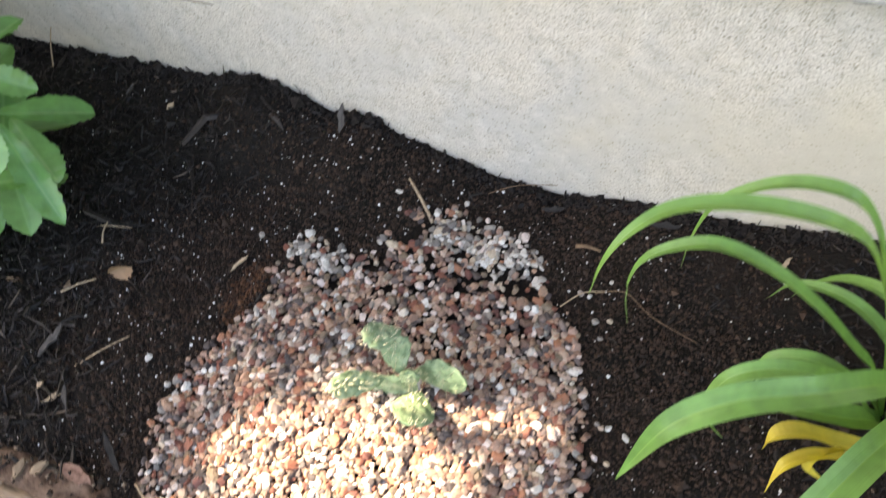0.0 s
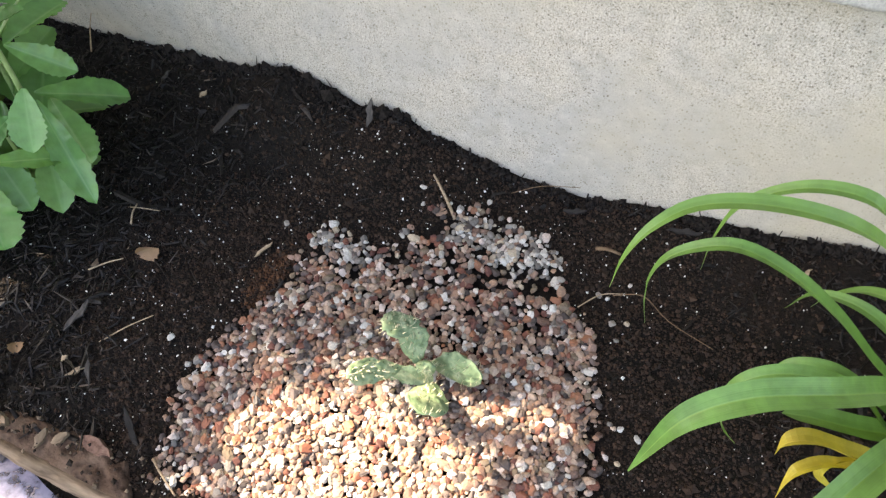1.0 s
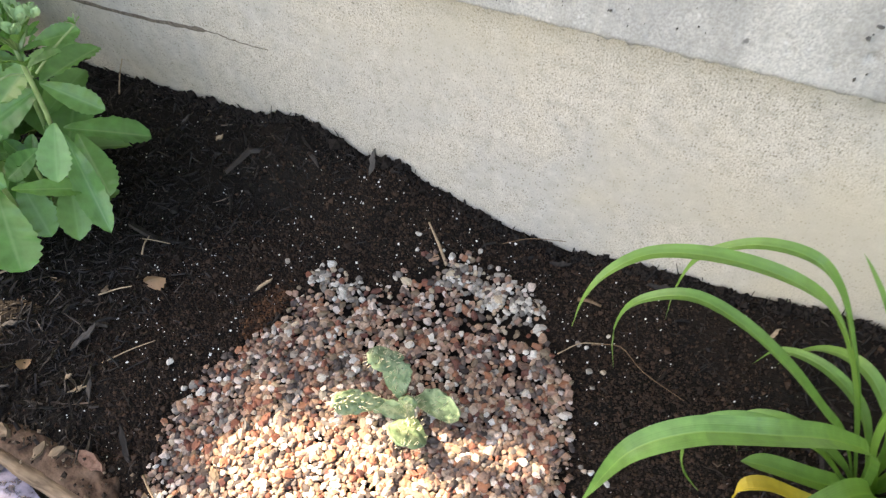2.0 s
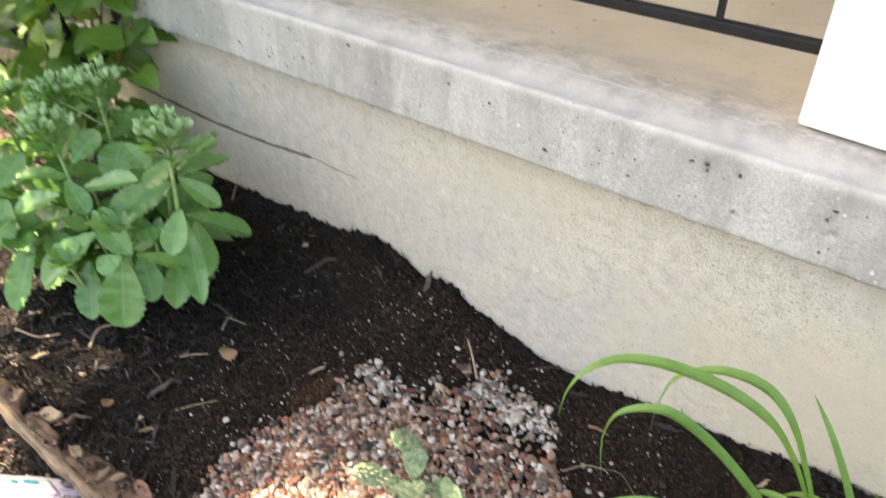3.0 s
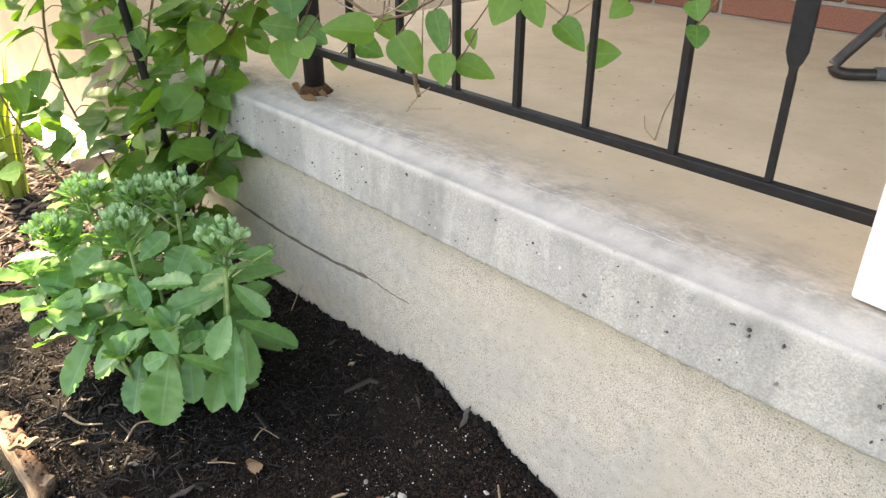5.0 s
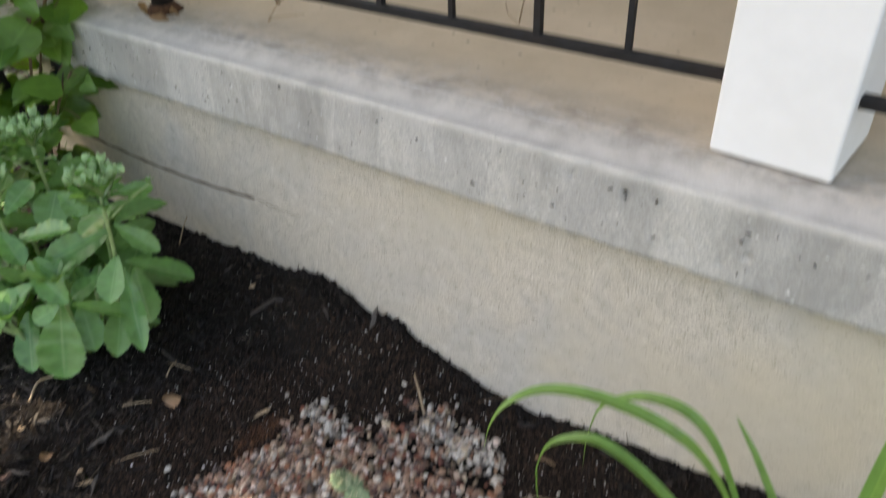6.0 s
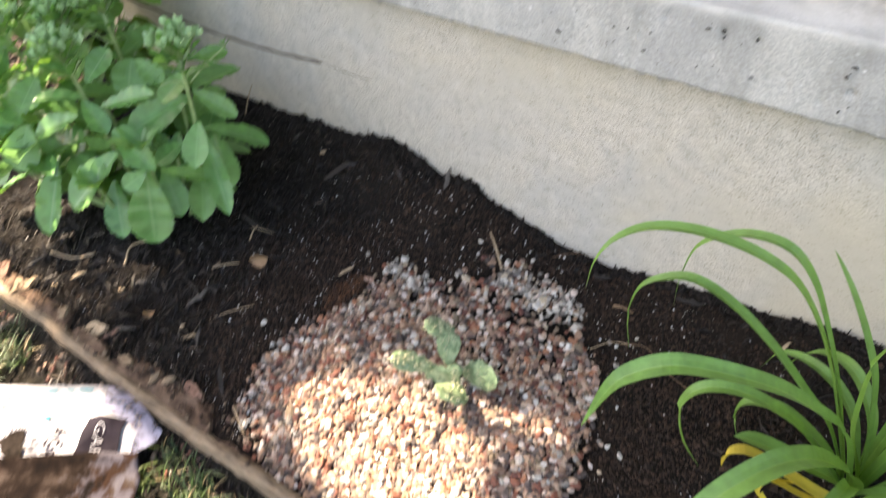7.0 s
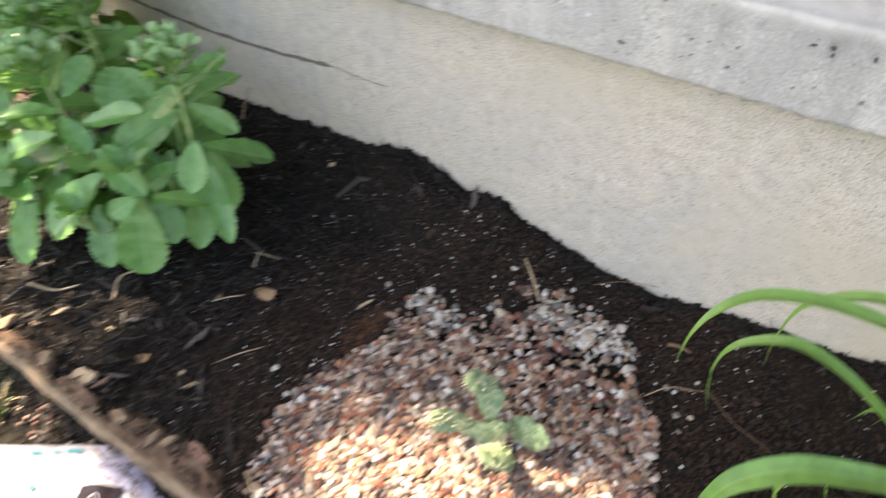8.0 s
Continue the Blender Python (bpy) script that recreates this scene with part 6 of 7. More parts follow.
    part("torn_patch", film(lambda w: 0.156 - 0.30 * (w - 0.085) + 0.010 * noise.noise((w * 90, 3, 0)), lambda w: 0.166 + 0.022 * math.sin(math.pi * min(1.0, (w - 0.085) / 0.05)) ** 0.6 - 0.25 * (w - 0.085) + 0.008 * noise.noise((w * 80, 8, 0)), 0.085, 0.134, 10, 22, 0.0030), m_tear, t, "window showing the dark stones inside", True)

    def letters(text, s, w, size, mat, stretch=1.0, bold=0.0, narrow=1.0):
        cu = bpy.data.curves.new("lettering", "FONT")
        cu.body, cu.size, cu.resolution_u, cu.space_character = text, size, 2, stretch
        cu.extrude, cu.offset = 0.0, bold
        tmp = new("lettering", cu)
        me = bpy.data.meshes.new_from_object(tmp)
        bpy.data.objects.remove(tmp)
        bm = bmesh.new()
        bm.from_mesh(me)
        bmesh.ops.triangulate(bm, faces=bm.faces[:])
        for _ in range(4):
            bmesh.ops.subdivide_edges(bm, edges=[e for e in bm.edges if e.calc_length() > 0.0025], cuts=1)
            bmesh.ops.triangulate(bm, faces=bm.faces[:])
        for v in bm.verts:
            v.co = bag_point(s - v.co.y, w + narrow * v.co.x) + Vector((0, 0, 0.0044))
        return part("lettering", bm, mat, t, "printed capitals", True)

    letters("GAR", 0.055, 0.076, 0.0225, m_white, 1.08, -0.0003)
    letters("AGR", 0.119, 0.078, 0.032, m_dark, 1.1, 0.0005, 0.80)
    letters("INI", 0.143, 0.098, 0.019, m_dark, 1.2, 0.0003, 0.8)


def build_bag_stones():
    rng = random.Random(66)
    v, f = pebble_shape(rng)
    vs, fs = [], []
    for _ in range(26):
        w = rng.uniform(0.02, 0.07)
        s = rng.uniform(bag_end(w) + 0.014, white_end(w) + 0.006)
        p = bag_point(s, w)
        a = rng.uniform(0.0035, 0.0055)
        m = Matrix.LocRotScale((p.x, p.y, -0.078 + rng.uniform(0, 0.005)), Euler((rng.random() * 6, rng.random() * 6, 0)), (a * 1.3, a, a * 0.8))
        n = len(vs)
        vs += [m @ q for q in v]
        fs += [tuple(n + k for k in q) for q in f]
    for _ in range(150):
        x, y = rng.uniform(-0.75, 0.05), BOARD_Y - rng.uniform(0.018, 0.06)
        a = rng.uniform(0.003, 0.0055)
        m = Matrix.LocRotScale((x, y, ground_z(x, y) + a * 0.4), Euler((rng.random() * 6, rng.random() * 6, 0)), (a * 1.3, a, a * 0.8))
        n = len(vs)
        vs += [m @ q for q in v]
        fs += [tuple(n + k for k in q) for q in f]
    tagged(new("spilled_stones", raw_mesh("spilled_stones", vs, fs, M_PEB, True)), "spilled pea gravel at the foot of the board and in the bag", "gravel", kind="stuff")


def build_spade():
    k = Vector((-0.056, -0.651, -0.032))
    e1, e2 = Vector((-0.80, -0.595, 0)).normalized(), Vector((0.60, -0.80, 0)).normalized()
    t = thing("spade", k, "dirty rust-brown steel spade lying across the bag", "spade")
    mat, tr, b = material("rusted_steel", 0.7, 0.0)
    v = coords(tr)
    n = noise_node(tr, v, 19, 6, 0.68)
    rust = ramp(tr, n, [(0.40, (0.004, 0.0026, 0.0023)), (0.50, (0.010, 0.006, 0.0045)), (0.62, (0.024, 0.0135, 0.010))])
    sx = tr.nodes.new("ShaderNodeSeparateXYZ")
    link(tr, v, sx.inputs[0])
    near = tr.nodes.new("ShaderNodeMath")
    near.operation = "MULTIPLY_ADD"
    near.inputs[1].default_value = 0.24
    link(tr, n, near.inputs[0])
    link(tr, sx.outputs["X"], near.inputs[2])
    link(tr, mix(tr, ramp(tr, near.outputs[0], [(0.070, (0, 0, 0)), (0.090, (1, 1, 1))]), rust, ramp(tr, noise_node(tr, v, 46, 5, 0.6), [(0.44, (0.018, 0.0095, 0.0065)), (0.54, (0.050, 0.046, 0.056))])), b.inputs["Base Color"])
    link(tr, ramp(tr, n, [(0.45, (0.95, 0.95, 0.95)), (0.58, (0.55, 0.55, 0.55))]), b.inputs["Roughness"])
    b.inputs["Specular IOR Level"].default_value = 0.06
    bump(tr, b, noise_node(tr, v, 160, 5), 0.5, 0.002)
    bm = bmesh.new()
    nu, nv = 40, 26
    top, bot = [], []
    for i in range(nu + 1):
        a, c = [], []
        for j in range(nv + 1):
            u, w = i / nu, j / nv
            flare = 0.012 * max(0, 1 - 6 * u) * (0.5 - w)
            p = e1 * (0.26 * u - 0.018 * w * (1 - u) + 0.004 * noise.noise((w * 9, 1, 0)) * (1 - u)) + e2 * (0.20 * w + flare)
            z = 0.006 - 0.010 * math.sin(math.pi * w) * (1 - 0.3 * u) + 0.010 * max(0, 1 - 9 * w) ** 2 + 0.003 * noise.noise((u * 4, w * 4, 2))
            a.append(bm.verts.new(p + Vector((0, 0, z + 0.0028))))
            c.append(bm.verts.new(p + Vector((0, 0, z))))
        top.append(a)
        bot.append(c)
    for i in range(nu):
        for j in range(nv):
            bm.faces.new((top[i][j], top[i + 1][j], top[i + 1][j + 1], top[i][j + 1]))
            bm.faces.new((bot[i][j + 1], bot[i + 1][j + 1], bot[i + 1][j], bot[i][j]))
    for i in range(nu):
        bm.faces.new((bot[i][0], bot[i + 1][0], top[i + 1][0], top[i][0]))
        bm.faces.new((top[i][nv], top[i + 1][nv], bot[i + 1][nv], bot[i][nv]))
    for j in range(nv):
        bm.faces.new((top[0][j], top[0][j + 1], bot[0][j + 1], bot[0][j]))
        bm.faces.new((bot[nu][j], bot[nu][j + 1], top[nu][j + 1], top[nu][j]))
    part("blade", bm, mat, t, "", True)
    end = e1 * 0.25 + e2 * 0.10
    part("socket", tube([end + Vector((0, 0, 0.0)), end + e1 * 0.10 + Vector((0, 0, 0.012)), end + e1 * 0.20 + Vector((0, 0, 0.012))], 0.02, 8, 10), mat, t, "", True)
    part("handle", tube([end + e1 * 0.19 + Vector((0, 0, 0.012)), end + e1 * 0.5 + Vector((0, 0, -0.02)), end + e1 * 0.9 + Vector((0, 0, -0.035))], 0.0165, 8, 10), M_TWIG, t, "wooden handle", True)


# ---- porch chair ----
def build_chair():
    base = Vector((0.13, 0.85, SLAB_Z))
    t = thing("patio_chair", base, "patio chair with a bent dark tubular frame on the porch", "chair")
    mat = two_scale("brown_tube", (0.02, 0.017, 0.016), (0.05, 0.042, 0.038), 60, 20, 0.35, 0.0004)
    grey = two_scale("grey_rubber", (0.09, 0.09, 0.095), (0.14, 0.14, 0.145), 90, 20, 0.7, 0.0004)
    sling = two_scale("woven_sling", (0.20, 0.18, 0.15), (0.28, 0.25, 0.21), 300, 20, 0.8, 0.0006)
    side = Vector((0.42, -0.40, 0))
    for k, off in enumerate((Vector((0, 0, 0)), side)):
        line = [(0.21, 0.22, 0.44), (0.10, 0.115, 0.22), (-0.005, 0.015, 0.050), (-0.016, 0.002, 0.022), (0.0, 0.008, 0.0125), (0.035, 0.035, 0.0118), (0.15, 0.145, 0.0118), (0.42, 0.40, 0.0118)]
        leg = part("leg", tube([Vector(p) + off for p in line], 0.0115, 40, 10), mat, t, "", True)
        part("collar", tube([Vector((0.045, 0.045, 0.0132)) + off, Vector((0.06, 0.0595, 0.0132)) + off, Vector((0.075, 0.0735, 0.0132)) + off], 0.0132, 4, 10), grey, leg, "grey rubber sleeve", True)
    seat = bmesh.new()
    rows = []
    for i in range(9):
        u = i / 8
        p = Vector((0.21, 0.22, 0.44)).lerp(Vector((0.55, 0.52, 0.40)), u)
        rows.append([seat.verts.new(p + side * (j / 6) + Vector((0, 0, -0.03 * math.sin(math.pi * j / 6) + h))) for h in (0, -0.004) for j in range(7)])
    for a, b in zip(rows, rows[1:]):
        for j in list(range(6)) + list(range(7, 13)):
            seat.faces.new((a[j], a[j + 1], b[j + 1], b[j]))
    part("seat", seat, sling, t, "", True)
    back = tube([(0.42, 0.40, 0.0118), (0.52, 0.50, 0.3), (0.62, 0.58, 0.62), (0.70, 0.64, 0.95)], 0.0115, 14, 10)
    part("back_tube", back, mat, t, "", True)
    part("back_tube", tube([Vector(p) + side for p in ((0.42, 0.40, 0.0118), (0.52, 0.50, 0.3), (0.62, 0.58, 0.62), (0.70, 0.64, 0.95))], 0.0115, 14, 10), mat, t, "", True)


# ---- spiky clump and litter ----
def build_clump():
    rng = random.Random(12)
    base = Vector((-1.62, -0.27, -0.05))
    t = thing("iris_clump", base, "sunlit clump of upright sword-shaped leaves beyond the vine", "plant")
    mat = leaf_mat("sword_leaf", (0.16, 0.27, 0.05), (0.22, 0.34, 0.08), (0.30, 0.34, 0.08), 0.45, 0.35, False)
    for k in range(34):
        a, lean, h = rng.uniform(0, math.tau), rng.uniform(0.05, 0.45), rng.uniform(0.25, 0.48)
        d = Vector((math.cos(a), math.sin(a), 0))
        r = d * rng.uniform(0, 0.05)
        line = [r, r + d * lean * h * 0.35 + Vector((0, 0, h * 0.5)), r + d * lean * h + Vector((0, 0, h * 0.96))]
        part("blade", ribbon(line, rng.uniform(0.016, 0.026), 10, 0.5, 2, 0.3), mat, t)


def twig(line, r, label, mat=None, lift=True, name="twig"):
    pts = [Vector((x, y, ground_z(x, y) + 0.003 + z)) for x, y, z in line]
    ob = part(name, tube(pts, r, 12, 6, None, 0.6), mat or M_TWIG, None, smooth=True)
    return tagged(ob, label, name, group="twigs on the bed")


def build_litter():
    rng = random.Random(77)
    twig([(0.150, -0.104, 0.0), (0.128, -0.086, 0.006), (0.104, -0.066, 0.010)], 0.0024, "straight pale stick poking from the soil")
    twig([(-0.535, -0.489, 0.003), (-0.49, -0.475, 0.006), (-0.462, -0.449, 0.004)], 0.0026, "pale curved twig lying on dark mulch")
    twig([(-0.385, -0.440, 0.001), (-0.400, -0.410, 0.012), (-0.385, -0.372, 0.010)], 0.0022, "brown bent twig beneath the stonecrop")
    twig([(-0.258, -0.360, 0.003), (-0.24, -0.343, 0.006), (-0.224, -0.329, 0.004)], 0.0013, "thin straw-coloured stalk on the mulch")
    twig([(-0.250, -0.280, 0.002), (-0.258, -0.265, 0.006), (-0.262, -0.250, 0.004)], 0.0014, "short pale forked twig on the mulch")
    twig([(-0.272, -0.258, 0.004), (-0.250, -0.254, 0.006), (-0.227, -0.246, 0.004)], 0.0009, "thin side twig lying on the mulch")
    twig([(-0.50, -0.045, 0.0), (-0.495, -0.030, 0.03), (-0.488, -0.018, 0.055)], 0.0013, "thin dry stalk leaning by the wall")
    twig([(0.374, -0.136, 0.003), (0.408, -0.126, 0.008), (0.445, -0.146, 0.002), (0.500, -0.163, 0.003)], 0.0008, "wiry root across the bare soil", M_STEM)
    twig([(0.340, -0.165, 0.002), (0.36, -0.14, 0.006), (0.385, -0.13, 0.003)], 0.0009, "fine pale root across the bare soil")
    twig([(0.335, -0.083, 0.002), (0.35, -0.082, 0.006), (0.366, -0.081, 0.003)], 0.0028, "short reddish bark splinter on the soil", M_STEM)
    twig([(-0.018, -0.530, 0.004), (0.005, -0.541, 0.008), (0.030, -0.553, 0.004)], 0.0016, "thin twig beside the edging board")
    twig([(0.20, -0.030, 0.0), (0.24, -0.022, 0.02), (0.29, -0.016, 0.035)], 0.0007, "hair-thin dry stem at the wall", M_STEM)
    twig([(-0.17, -0.44, 0.002), (-0.15, -0.41, 0.006), (-0.128, -0.385, 0.004)], 0.0010, "thin straw on the dark mulch")
    # flat chips of wood
    def chip(x, y, l, w, yaw, label, mat, pitch=0.1, h=0.003):
        bm = bmesh.new()
        bmesh.ops.create_grid(bm, x_segments=12, y_segments=4, size=0.5)
        for v in bm.verts:
            k = (1 - 0.85 * abs(2 * v.co.x) ** 2.2) * (1 + (0.6 if w < 0.012 else 0.25) * noise.noise((v.co.x * 6, y * 70, 2)))
            v.co.x *= l * (1 + 0.9 * v.co.y * noise.noise((y * 31, x * 80, 4)))
            v.co.y = v.co.y * w * k + 0.35 * w * noise.noise((v.co.x / l * 3, x * 50, 0))
            v.co.z = min(0.35 * w, 0.0016) * noise.noise((v.co.x * 120, v.co.y * 150, y * 9))
        r = bmesh.ops.extrude_face_region(bm, geom=bm.faces[:])
        bmesh.ops.translate(bm, vec=(0, 0, h), verts=[g for g in r["geom"] if isinstance(g, bmesh.types.BMVert)])
        bmesh.ops.recalc_face_normals(bm, faces=bm.faces[:])
        ob = part("wood_chip", bm, mat, None)
        ob.matrix_basis = Matrix.Translation((x, y, ground_z(x, y) + 0.004 + abs(math.sin(pitch)) * l * 0.45)) @ Euler((0.2, -pitch, radians(yaw))).to_matrix().to_4x4()
        tagged(ob, label, "wood chip", group="wood chips on the bed")
    grey = two_scale("weathered_bark", (0.030, 0.026, 0.024), (0.105, 0.092, 0.080), 260, 40, 0.85, 0.001, stretch=(0.15, 1, 1))
    dark = two_scale("dark_bark", (0.008, 0.007, 0.0065), (0.026, 0.021, 0.018), 260, 40, 0.85, 0.001, stretch=(0.15, 1, 1))
    chip(-0.057, -0.248, 0.026, 0.0045, 65, "pale weathered bark chip on brown soil", M_TWIG)
    chip(-0.174, -0.481, 0.025, 0.0060, 48, "pale weathered bark chip beside the gravel", M_TWIG)
    chip(-0.008, -0.026, 0.038, 0.0080, 95, "grey bark chip standing against the wall", grey, 0.9)
    chip(-0.445, -0.496, 0.024, 0.0060, 60, "split pale wood chip on the mulch", M_TWIG)
    chip(-0.454, -0.532, 0.012, 0.0060, 10, "small tan chip beside the board", M_TWIG)
    chip(-0.348, -0.477, 0.010, 0.0070, 40, "small tan flake on the mulch", M_TWIG)
    chip(-0.199, -0.473, 0.008, 0.0060, 70, "small tan flake on the mulch", M_TWIG)
    chip(-0.224, -0.421, 0.046, 0.0075, 86, "grey weathered bark strip on the mulch", grey)
    chip(-0.158, -0.474, 0.040, 0.0055, 132, "dark bark strip beside the bare soil", grey)
    chip(-0.277, -0.526, 0.042, 0.0040, 22, "slim grey splinter on the mulch", grey)
    chip(0.43, -0.03, 0.040, 0.0070, 10, "dark bark strip at the foot of the wall", dark)
    chip(0.57, -0.05, 0.020, 0.0050, 60, "pale bark chip at the foot of the wall", M_TWIG)
    chip(0.29, -0.03, 0.03, 0.0070, 15, "dark bark chip below the wall", dark)
    chip(-0.349, -0.050, 0.020, 0.0040, 90, "pale bark splinter on black mulch", grey)
    chip(-0.271, -0.061, 0.012, 0.0070, 60, "tan scrap of bark on black mulch", M_TWIG)
    chip(-0.33, -0.45, 0.034, 0.0050, 40, "grey bark chip on black mulch", grey)
    # broken pieces of the board that lie along its crest
    ochre = two_scale("broken_wood", (0.12, 0.082, 0.054), (0.33, 0.245, 0.165), 160, 40, 0.9, 0.0012, stretch=(0.2, 1, 1))
    ruddy = two_scale("ruddy_wood", (0.10, 0.054, 0.040), (0.23, 0.14, 0.105), 160, 40, 0.9, 0.0012)
    chip(-0.564, -0.562, 0.042, 0.030, 10, "flat ruddy flake of rotten board", ruddy, 0.1, 0.006)
    chip(-0.497, -0.563, 0.040, 0.022, 60, "ochre broken piece of the board", ochre, 0.15, 0.007)
    chip(-0.390, -0.563, 0.036, 0.024, -15, "tan broken piece of the board", ochre, 0.15, 0.007)
    chip(-0.312, -0.552, 0.044, 0.024, 25, "pale splintered piece of the board", M_TWIG, 0.2, 0.006)
    chip(-0.283, -0.545, 0.030, 0.007, 55, "reddish splinter of the board", ruddy, 0.3, 0.005)
    chip(-0.212, -0.563, 0.030, 0.014, 0, "tan crumbling piece of the board", ochre, 0.1, 0.008)
    chip(-0.128, -0.553, 0.020, 0.010, 60, "tan crumbling flake of rotten wood", ochre, 0.15, 0.006)
    chip(-0.150, -0.562, 0.022, 0.008, 100, "tan crumbling flake of rotten wood", ochre, 0.15, 0.006)
    chip(-0.085, -0.546, 0.046, 0.016, -5, "ruddy flake of rotten wood", ruddy, 0.05, 0.0065)
    chip(-0.064, -0.512, 0.050, 0.007, 140, "dark strip torn from the board", dark, 0.2, 0.005)
    # a curled dead leaf
    bm = flat_leaf(0.030, lambda u: 0.42 * math.sin(math.pi * (0.05 + 0.95 * u)) ** 0.7, 10, 6, 0.9, -1.4, 0.12, rng)
    dead = leaf_mat("dead_leaf", (0.27, 0.165, 0.095), (0.34, 0.23, 0.14), (0.19, 0.11, 0.06), 0.8, 0.15)
    ob = part("dead_leaf", bm, dead, None, smooth=True, m=aim((-0.212, -0.316, ground_z(-0.205, -0.31) + 0.006), (0.6, 0.7, 0.25), (0.3, -0.3, 1), 0.8))
    tagged(ob, "curled brown dead leaf on the bed", "leaf")
    bm = flat_leaf(0.022, lambda u: 0.42 * math.sin(math.pi * (0.05 + 0.95 * u)) ** 0.7, 8, 4, 0.5, 0.8, 0.15, rng)
    ob = part("dead_leaf", bm, dead, None, smooth=True, m=aim((-0.262, -0.492, ground_z(-0.262, -0.492) + 0.006), (-0.6, 0.7, 0.1), (0.1, -0.1, 1), 0.3))
    tagged(ob, "small tan dead leaf on the mulch", "leaf")
    # debris round the iron post and twigs on the slab
    for k in range(6):
        x, y = -0.503 + rng.uniform(-0.02, 0.075), 0.045 + rng.uniform(-0.03, 0.02)
        bm = flat_leaf(rng.uniform(0.018, 0.03), lambda u: 0.3 * math.sin(math.pi * (0.05 + 0.95 * u)), 6, 3, 0.8, -1.0, 0.1, rng)
        ob = part("dry_scrap", bm, dead, None, smooth=True, m=aim((x, y, SLAB_Z + 0.003 + 0.001 * k), (rng.gauss(0, 1), rng.gauss(0, 1), 0.15), (0, 0, 1), rng.uniform(-1, 1)))
        tagged(ob, "crumpled brown leaf scrap at the post foot", "leaf", group="leaf scraps")
    stalk = part("dry_stalk", tube([(-0.192, 0.033, 0.548), (-0.188, 0.034, 0.530), (-0.185, 0.033, 0.515), (-0.176, 0.031, 0.497)], 0.0052, 12, 6, None, 0.6), M_STEM, None, smooth=True)
    tagged(stalk, "brown withered stalk hanging from the rail", "stalk")
    for line in ([(-0.178, 0.033, 0.500), (-0.190, 0.018, 0.474), (-0.180, 0.020, 0.480), (-0.150, 0.024, 0.486), (-0.122, 0.028, 0.492)], [(0.076, 0.292, 0.4325), (0.150, 0.175, 0.510), (0.199, 0.100, 0.556), (0.245, 0.053, 0.615)],
                 [(0.000, 0.378, 0.432), (0.020, 0.345, 0.440), (0.045, 0.312, 0.436), (0.076, 0.290, 0.432)], [(-0.178, 0.032, 0.515), (-0.165, 0.022, 0.506), (-0.148, 0.028, 0.518)]):
        ob = part("tendril", tube(line, 0.0012, 14, 5, None, 0.7), M_TWIG, None, smooth=True)
        tagged(ob, "dry pale tendril on the porch slab", "tendril", group="tendrils on the slab")


# ---- added shade tree ----
SUNNY = [[(0.062, -0.46), (0.050, -0.37), (0.105, -0.322), (0.19, -0.322), (0.265, -0.327), (0.308, -0.345), (0.315, -0.40), (0.35, -0.60), (0.20, -0.60), (0.15, -0.50)],
         [(-0.70, -0.60), (0.10, -0.60), (0.60, -2.0), (-0.70, -2.0)]]
# thinner foliage round the gap
THIN = [(0.02, -0.48), (0.012, -0.36), (0.08, -0.33), (0.20, -0.30), (0.40, -0.27), (0.45, -0.60), (0.02, -0.60)]


def within(poly, x, y):
    odd = False
    for (x0, y0), (x1, y1) in zip(poly, poly[1:] + poly[:1]):
        if (y0 > y) != (y1 > y) and x < x0 + (y - y0) * (x1 - x0) / (y1 - y0):
            odd = not odd
    return odd


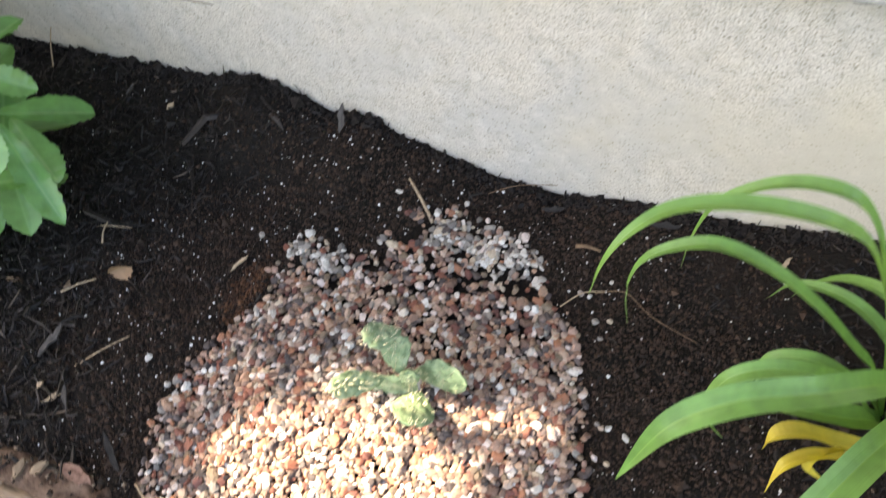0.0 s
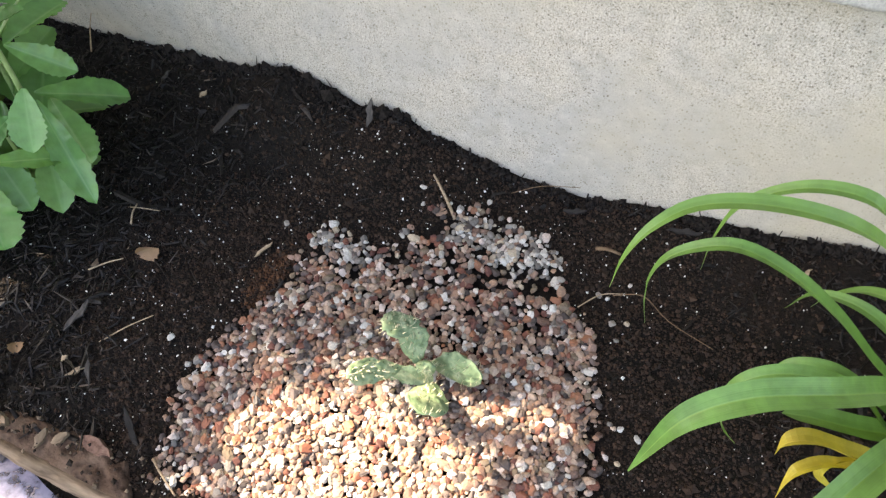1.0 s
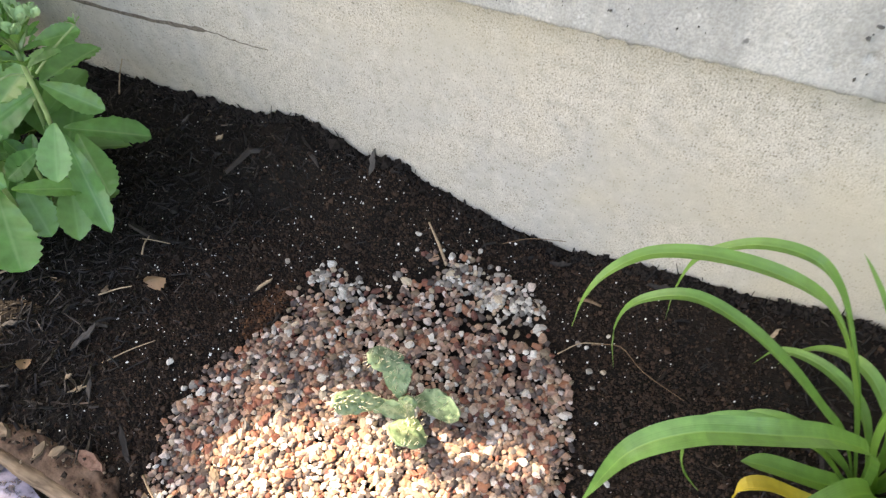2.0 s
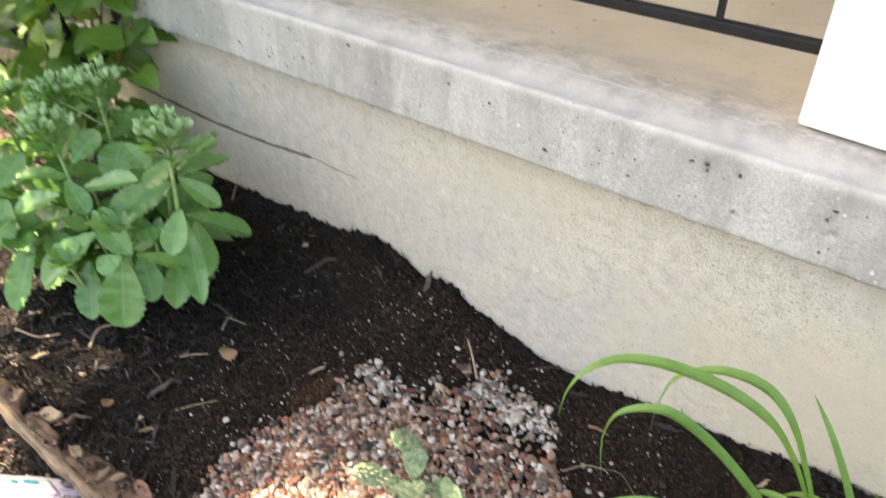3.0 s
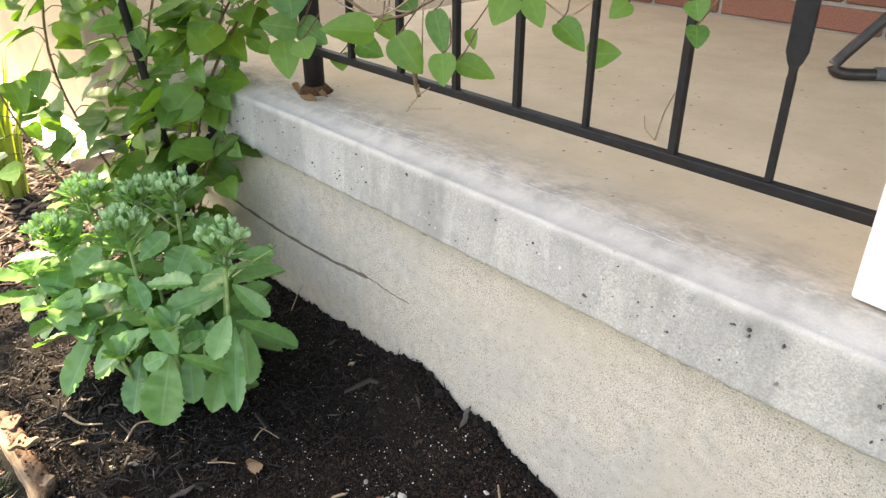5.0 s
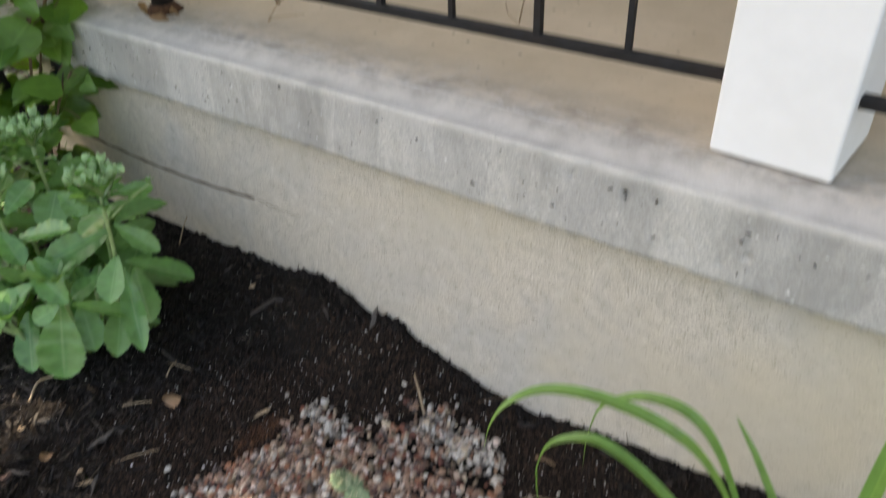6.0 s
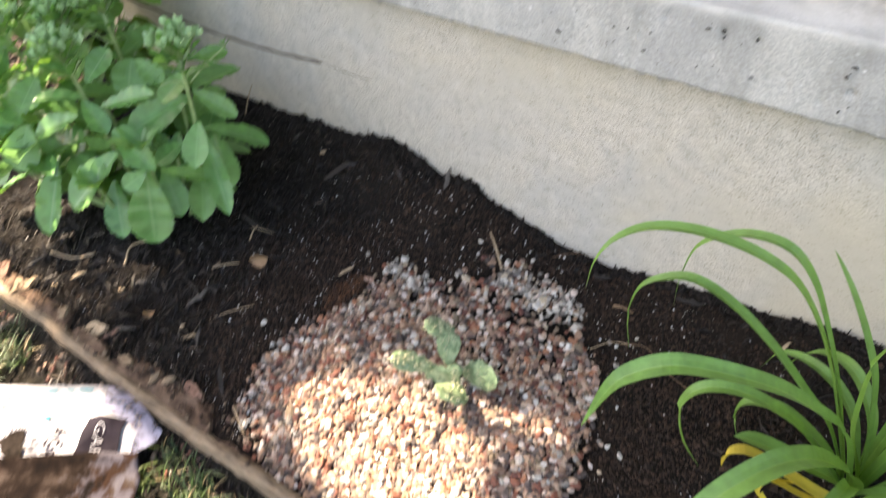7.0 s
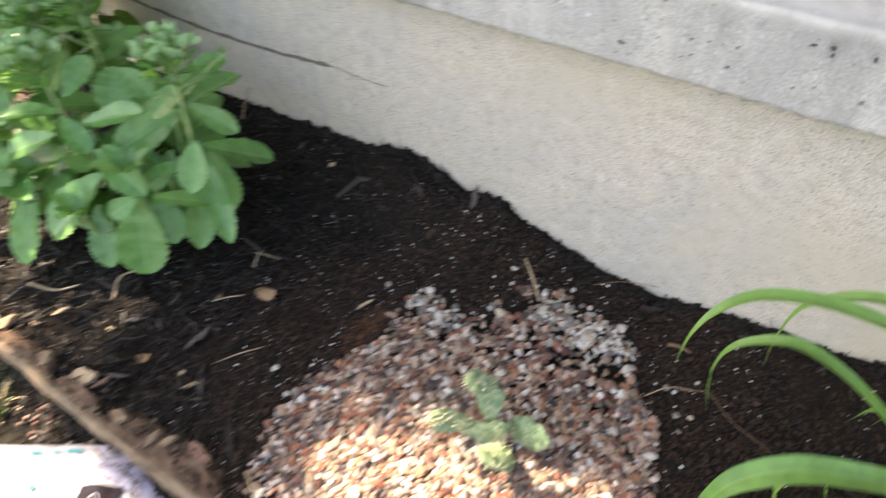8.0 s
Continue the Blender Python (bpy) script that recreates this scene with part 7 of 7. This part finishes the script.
def build_shade_tree():
    """A tree added out of view: its leaves are placed to shade the bed and leave gaps for the sun."""
    rng = random.Random(51)
    base = Vector((-4.6, -1.7, -0.08))
    t = thing("tree", base, "tree added out of view, its leaves placed to shade the bed", "tree")
    bark = two_scale("bark", (0.05, 0.04, 0.03), (0.14, 0.11, 0.085), 30, 5, 0.9, 0.01, stretch=(1, 1, 0.3))
    part("trunk", tube([(0, 0, -0.05), (0.05, 0.05, 1.2), (0.1, 0.2, 2.4), (0.2, 0.3, 3.6)], 0.16, 14, 12, None, 0.5), bark, t, "", True)
    for end in ((1.3, 0.9, 3.3), (2.0, 1.1, 3.5), (0.6, -0.9, 4.2), (-0.9, 0.4, 4.3), (0.9, 1.6, 4.4)):
        e = Vector(end)
        part("limb", tube([(0.1, 0.2, 2.4), Vector((0.1, 0.2, 2.4)).lerp(e, 0.5) + Vector((0, 0, 0.2)), e], 0.05, 10, 8, None, 0.25), bark, t, "", True)
    vs, fs = [], []

    def leaf(p):
        l, w = rng.uniform(0.045, 0.075), rng.uniform(0.016, 0.026)
        m = Matrix.Translation(p) @ Euler((rng.gauss(0, 0.7), rng.gauss(0, 0.7), rng.uniform(0, 6.3))).to_matrix().to_4x4()
        n = len(vs)
        for q in ((-l, 0, 0), (-0.3 * l, -w, 0.006), (0.4 * l, -0.8 * w, 0.004), (l, 0, -0.01), (0.4 * l, 0.8 * w, 0.004), (-0.3 * l, w, 0.006)):
            vs.append(m @ Vector(q))
        fs.append(tuple(range(n, n + 6)))

    made = 0
    while made < 2300:
        gx, gy = rng.uniform(-0.95, 1.10), rng.uniform(-0.62, 0.02)
        z = rng.uniform(2.7, 3.6)
        if any(within(s, gx + rng.gauss(0, 0.012), gy + rng.gauss(0, 0.012)) for s in SUNNY):
            continue
        if within(THIN, gx, gy) and rng.random() < 0.78:
            continue
        if gx > 0.0 and gy > -0.27:
            continue
        if -0.80 < gx < -0.29 - 0.14 * (gy < -0.45) and gy < -0.22 and rng.random() < (0.95 if gy > -0.49 else 0.80) or gx < -0.30 and rng.random() < 0.80:
            continue
        p = Vector((gx, gy, -0.05)) + SUN_DIR * ((z + 0.05) / SUN_DIR.z)
        leaf(p - base)
        made += 1
    for _ in range(420):
        z = rng.uniform(2.7, 3.6)
        p = Vector((rng.uniform(-1.05, -0.40), rng.uniform(-0.06, 0.14), SLAB_Z)) + SUN_DIR * ((z - SLAB_Z) / SUN_DIR.z)
        leaf(p - base)
    for _ in range(800):
        z = rng.uniform(2.7, 3.6)
        p = Vector((rng.uniform(-1.0, 0.3), rng.uniform(0.12, 1.3), SLAB_Z)) + SUN_DIR * ((z - SLAB_Z) / SUN_DIR.z)
        leaf(p - base)
    for _ in range(2600):
        a, r = rng.uniform(0, math.tau), 1.5 * math.sqrt(rng.random())
        p = Vector((-4.7 + math.cos(a) * r, -1.6 + math.sin(a) * r, 4.0 + rng.gauss(0, 0.5)))
        g = p - SUN_DIR * ((p.z + 0.05) / SUN_DIR.z)
        if g.x > -2.8 and g.y > -1.2 and rng.random() < 0.93:
            continue
        leaf(p - base)
    part("crown", raw_mesh("crown", vs, fs, M_VINE), None, t, "green leaves")


build_board()
build_cactus()
build_sedum()
build_lily()
build_vine()
rail_leaves()
build_stake()
build_bag()
build_bag_stones()
build_spade()
build_chair()
build_clump()
build_shade_tree()
build_litter()
build_lawn()
build_mulch()
build_gravel()
